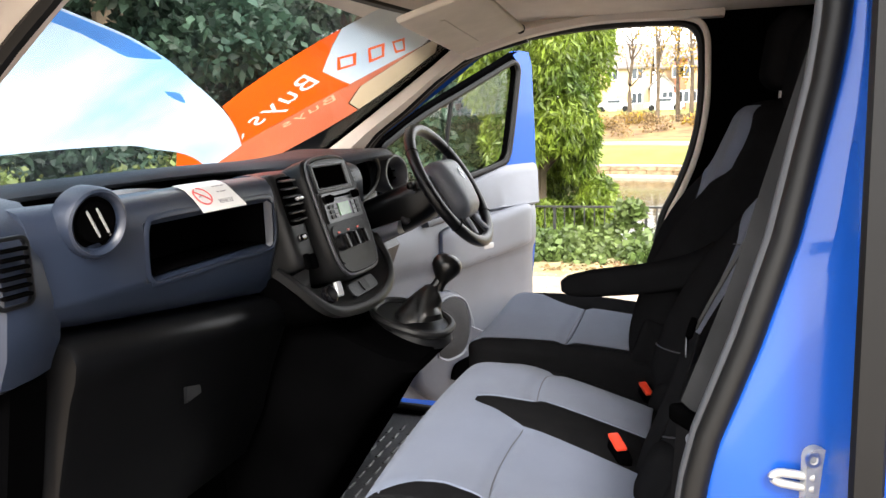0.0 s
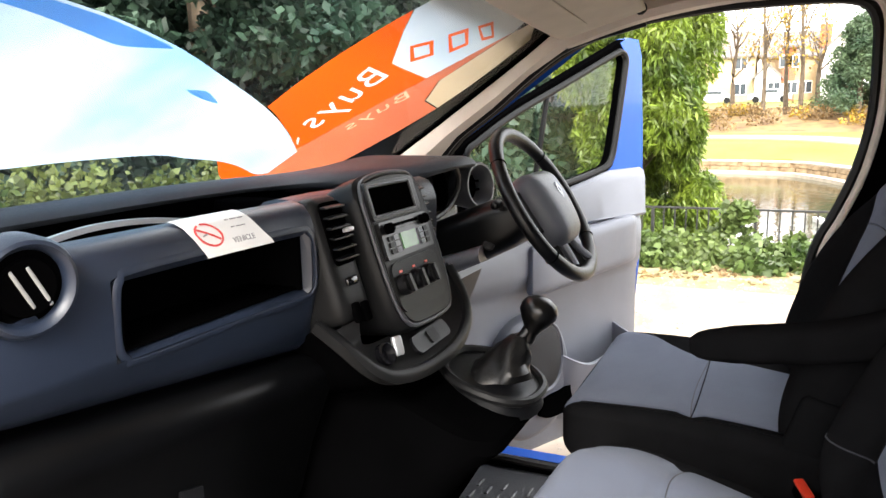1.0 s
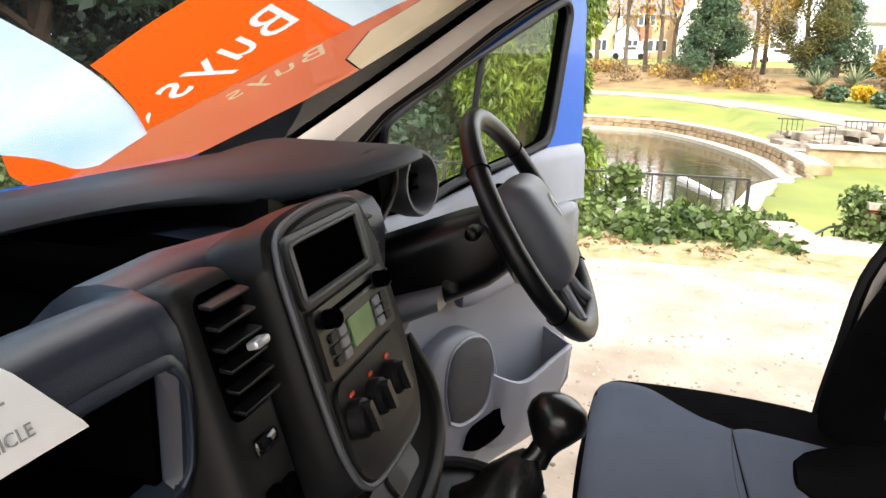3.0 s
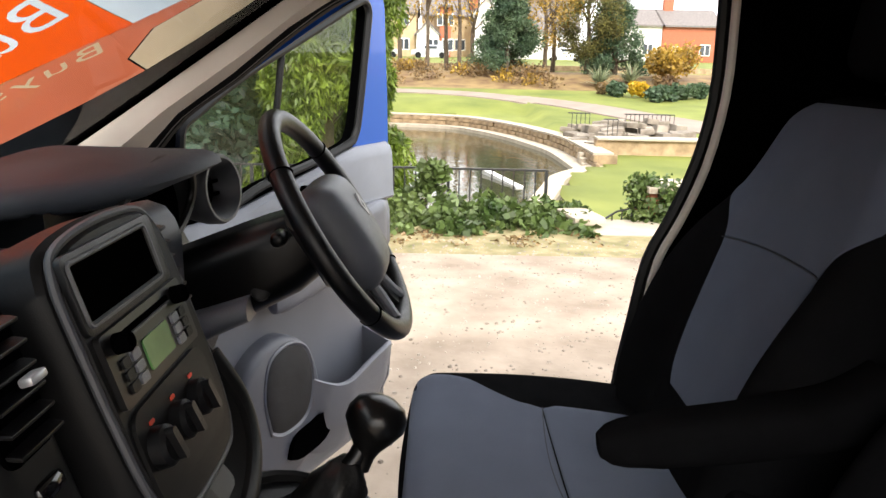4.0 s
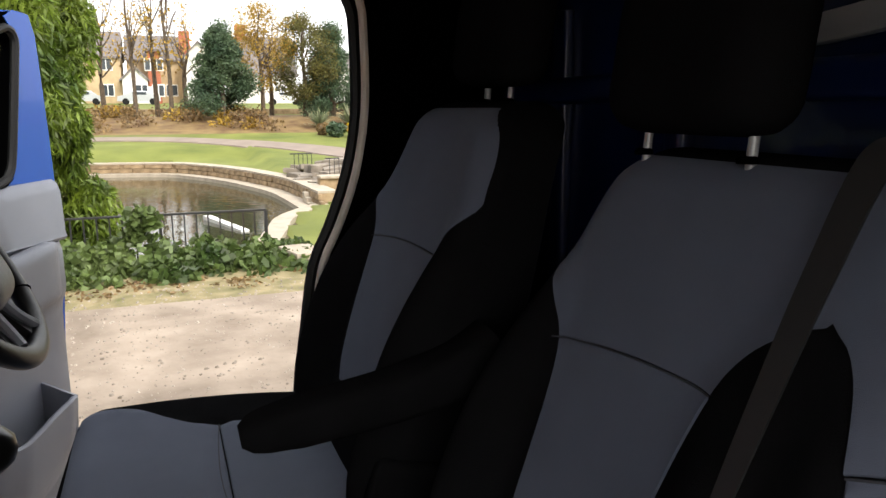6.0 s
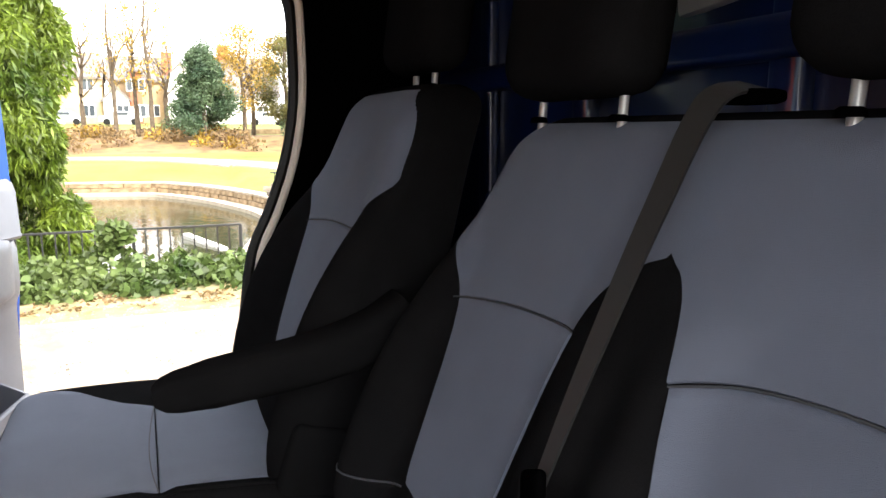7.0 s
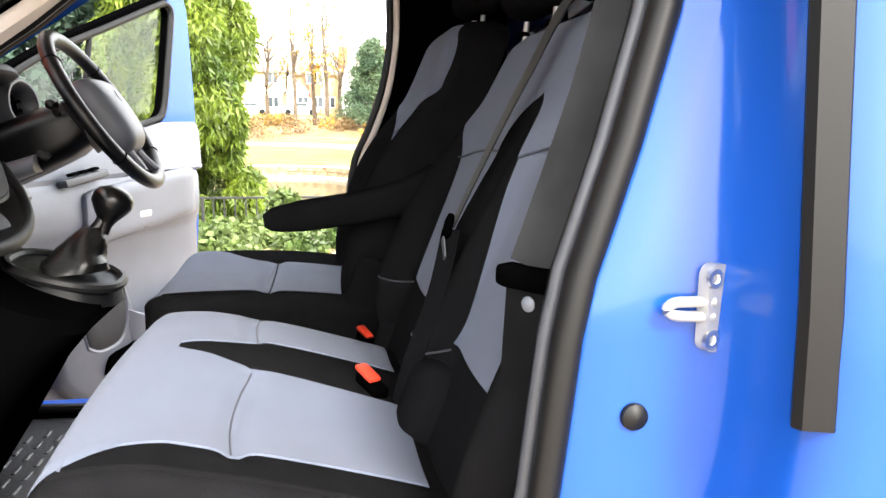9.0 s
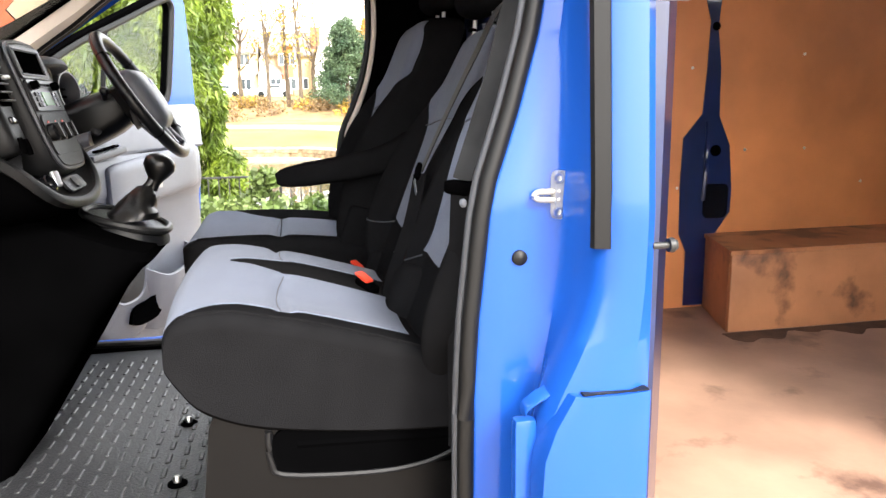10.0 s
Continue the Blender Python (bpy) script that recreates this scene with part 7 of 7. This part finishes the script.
# tall trees
tree("cypress", "tall bright green cypress beside the drive", 10.4, 2.40, 10.5, 1.15, M["conifer"], 61, 180000, 0.090, "column", 0.2, 0.0, 1.5, (1, 1, 1.5), "", 0.17, 90)
tree("fir_tree", "dark green spreading conifer in front of the van", 7.6, 8.2, 9.0, 3.2, M["pine"], 63, 90000, 0.11, "cone", 0.25, 0.08, 0.3, (1, 1, 0.55), "dark conifers")
tree("fir_tree", "dark green spreading conifer in front of the van", 3.6, 9.6, 9.0, 3.0, M["pine"], 65, 90000, 0.11, "cone", 0.25, 0.12, 0.3, (1, 1, 0.55), "dark conifers")
tree("fir_tree", "dark green conifer beyond the railing", 10.5, 5.6, 8.5, 2.4, M["pine"], 67, 40000, 0.11, "cone", 0.22, 0.05, 0.3, (1, 1, 0.6), "dark conifers")
tree("fir_tree", "dark green conifer beyond the railing", 12.2, 4.3, 9.0, 1.9, M["pine"], 68, 40000, 0.11, "cone", 0.22, 0.03, 0.3, (1, 1, 0.7), "dark conifers")
tree("spruce", "dark blue-green conifer on the far bank", 44.5, -3.15, 5.2, 2.25, M["holly"], 69, 34000, 0.085, "cone", 0.15, 0.06, 0.2, (1, 1, 0.8))
tree("birch", "yellow autumn tree on the far bank", 46.0, -5.6, 6.4, 2.2, M["gold"], 71, 6500, 0.085, "round", 0.16, 0.30, 0.1)
tree("holm_oak", "dense dark evergreen tree on the far bank", 46.5, -10.0, 5.2, 2.2, M["holly"], 73, 30000, 0.085, "cone", 0.25, 0.08, 0.1)
tree("birch", "thin autumn tree with few leaves before the houses", 46.0, 1.6, 8.5, 1.6, M["gold"], 75, 500, 0.12, "round", 0.14, 0.35, 0.1)
tree("birch", "thin autumn tree with few leaves before the houses", 46.0, -0.35, 8.5, 1.8, M["gold"], 77, 600, 0.12, "round", 0.15, 0.30, 0.1)
tree("autumn_tree", "olive green autumn tree on the far bank", 46.0, -8.2, 5.8, 2.1, M["olive"], 74, 16000, 0.08, "round", 0.18, 0.2, 0.1)
tree("cypress", "dark conifer at the edge of the lawn", 40.0, 9.0, 7.0, 1.8, M["holly"], 79, 20000, 0.085, "cone", 0.15, 0.05)


def bare_tree(x, y, h, seed, label):
    rng = np.random.RandomState(seed)
    t = thing("bare_tree", label, "tree", (x, y, ground_z(x, y)), group="bare trees")
    stem("trunk", [(0, 0, -0.1), (0.1 * rng.normal(), 0.1 * rng.normal(), h * 0.35), (0.2 * rng.normal(), 0.2 * rng.normal(), h * 0.62), (0.2 * rng.normal(), 0.25 * rng.normal(), h * 0.9)], 0.17, 0.03, t)
    for _ in range(9):
        z = h * rng.uniform(0.3, 0.72)
        a, l = rng.rand() * 6.283, h * rng.uniform(0.18, 0.34)
        tip = Vector((math.cos(a) * l * 0.6, math.sin(a) * l * 0.6, z + l))
        mid = Vector((math.cos(a) * l * 0.38, math.sin(a) * l * 0.38, z + l * 0.42))
        b = stem("limb", [(0, 0, z), mid, tip], 0.06, 0.012, t, 5)
        for _ in range(5):
            q = mid.lerp(tip, rng.uniform(0.0, 0.8))
            e = Vector((rng.normal() * 0.5, rng.normal() * 0.5, rng.uniform(0.3, 1.0))) * h * 0.11
            stem("twig", [q, q + e * 0.5 + Vector((rng.normal() * 0.05, rng.normal() * 0.05, 0)), q + e], 0.016, 0.005, b, 4)
    cs = [(rng.normal() * h * 0.16, rng.normal() * h * 0.16, h * rng.uniform(0.5, 0.95), 0.6) for _ in range(14)]
    o = new("crown", leaves("crown", cs, 420, 0.07, M["gold"], (1, 1, 1), seed))
    o.parent = t


for x_, y_, h_, sd in ((49.0, 3.4, 7.2, 141), (48.0, 0.4, 7.8, 142), (50.0, -1.4, 6.8, 143), (49.5, -6.6, 7.0, 144), (50.0, 6.2, 7.6, 145)):
    bare_tree(x_, y_, h_, sd, "nearly leafless autumn tree before the houses")


def hedge():
    rng = np.random.RandomState(81)
    cs = [(rng.uniform(-3, 7.5), rng.uniform(5.6, 6.4), rng.uniform(0.1, 1.0), 0.32) for _ in range(260)]
    cs += [(rng.uniform(7.5, 14), rng.uniform(4.5, 9.5), rng.uniform(-0.4, 1.6), 0.6) for _ in range(160)]
    tagged(new("hedge", leaves("hedge", cs, 46000, 0.05, M["hedge"], (1, 1, 1), 82)), "clipped green hedge in front of the van", "hedge", kind="stuff")


hedge()


def woods():
    rng = np.random.RandomState(91)
    cs = [(rng.uniform(-9, 27), rng.uniform(13, 16), rng.uniform(0.1, 11), 1.35) for _ in range(850)]
    tagged(new("woods", leaves("woods", cs, 170000, 0.18, M["pine"], (1, 1, 0.9), 92, 0.3, 0.0, 0.45)), "dark evergreen wood behind the conifers", "woods", kind="stuff")


woods()


# ---- far houses ----
def house(name, label, x, y, w, d, h, wall, roof_h=2.6, gable=False, chimney=True):
    z = ground_z(x, y) - 0.2
    hs = thing(name, label, "house", (x, y, z), group="far houses")
    part("wall", box(0, d, -w / 2, w / 2, 0, h, 0.02), wall, hs)
    if gable:
        rf = [[Vector((xx, yy, zz)) for yy, zz in ((-w / 2 - 0.3, h - 0.1), (0, h + roof_h), (w / 2 + 0.3, h - 0.1), (w / 2 + 0.3, h - 0.3), (0, h + roof_h - 0.25), (-w / 2 - 0.3, h - 0.3))] for xx in (-0.3, d + 0.3)]
        part("gable", loft([[Vector((xx, yy, zz)) for yy, zz in ((-w / 2, h), (0, h + roof_h - 0.2), (w / 2, h))] for xx in (0.02, 0.3)]), wall, hs)
    else:
        rf = [[Vector((xx, yy, zz)) for xx, zz in ((-0.4, h - 0.1), (d / 2, h + roof_h), (d + 0.4, h - 0.1), (d + 0.4, h - 0.3), (d / 2, h + roof_h - 0.25), (-0.4, h - 0.3))] for yy in (-w / 2 - 0.2, w / 2 + 0.2)]
    part("roof", loft(rf), M["slate"], hs)
    if chimney:
        part("chimney", box(d / 2 - 0.4, d / 2 + 0.4, w * 0.2, w * 0.2 + 1.2, h + 0.5, h + roof_h + 1.3, 0.04), M["brick"], hs)
    n = max(2, int(w / 2.6))
    for storey in range(int(h // 2.7)):
        for i in range(n):
            yy, zz = -w / 2 + (i + 0.5) * w / n, 1.0 + storey * 2.8
            if storey == 0 and i == n // 2:
                part("door", box(-0.06, 0.0, yy - 0.45, yy + 0.45, 0.1, 2.1, 0.02), M["white"], hs, "white front door")
                continue
            wn_ = part("window", box(-0.05, 0.02, yy - 0.65, yy + 0.65, zz, zz + 1.35, 0.02), M["white"], hs, "white framed window")
            for k in (-1, 1):
                part("pane", box(-0.06, -0.045, yy + 0.31 * k - 0.26, yy + 0.31 * k + 0.26, zz + 0.1, zz + 1.25), M["pane"], wn_)


house("house", "tan stone house with slate roof across the pond", 90, 8.2, 8.6, 8, 5.4, M["tan"], 2.9)
house("garage", "low white building with a dark gable across the pond", 89, 2.5, 2.6, 6, 2.9, M["render"], 1.5, gable=True, chimney=False)
house("house", "tan rendered house with slate roof across the pond", 92, 0.2, 6.2, 8, 5.2, M["tan"], 2.9, chimney=False)
house("house", "narrow red brick wing across the pond", 89, 0.45, 1.3, 3, 6.2, M["brick"], 0.6, chimney=False)
house("house", "white rendered house with gable across the pond", 89, -4.3, 3.2, 8, 5.2, M["render"], 2.0, gable=True)
house("house", "white rendered house with a tall slate roof across the pond", 90, -11.6, 7.4, 8, 3.6, M["render"], 4.6)
house("house", "white rendered house with slate roof across the pond", 92, -22.5, 6.4, 8, 4.6, M["render"], 2.0)
house("house", "red brick house with slate roof across the pond", 92, -29.3, 7.0, 8, 4.6, M["brick"], 2.0)
house("house", "white rendered house with slate roof across the pond", 91, 19.5, 10, 8, 6.0, M["render"], 2.6)
house("house", "tan stone house with slate roof across the pond", 92, 31.5, 10, 8, 6.0, M["tan"], 2.6)


def park_wall():
    single("park_wall", box(52.0, 52.4, -30, 30, 0.9, 1.6, 0.05), M["stone"], "low stone wall along the far road", "wall")


park_wall()


def car(x, y, mat, label):
    z = ground_z(x, y)
    c = thing("car", label, "car", (x, y, z), group="parked cars")
    prof = [(-2.1, 0.35), (-2.1, 0.8), (-1.5, 0.95), (-0.9, 1.4), (0.7, 1.42), (1.4, 0.98), (2.05, 0.85), (2.1, 0.35)]
    part("body", loft([[Vector((xx, yy, zz if zz < 1 else lerp(1.0, zz, k))) for yy, zz in prof] for xx, k in ((-0.85, 0.7), (-0.75, 1.0), (0.75, 1.0), (0.85, 0.7))]), mat, c)
    part("window", box(-0.86, -0.80, -0.75, 0.6, 1.0, 1.30, 0.05), M["pane"], c)
    me = mesh_of("wheel", lathe([(0.0, -0.1), (0.32, -0.1), (0.33, 0.0), (0.32, 0.1), (0, 0.1)], pose(0, 0, 0, 0, 90, 0), 16), M["rubber"])
    for xx in (-0.78, 0.78):
        for yy in (-1.3, 1.3):
            o = new("wheel", me)
            o.parent, o.location = c, (xx, yy, 0.33)


car(84.0, 2.1, M["car_paint"], "silver car parked before the houses")
car(82.0, -12.6, M["white"], "white car parked behind the trees")
car(84.0, 7.5, M["car_paint"], "grey car parked before the houses")
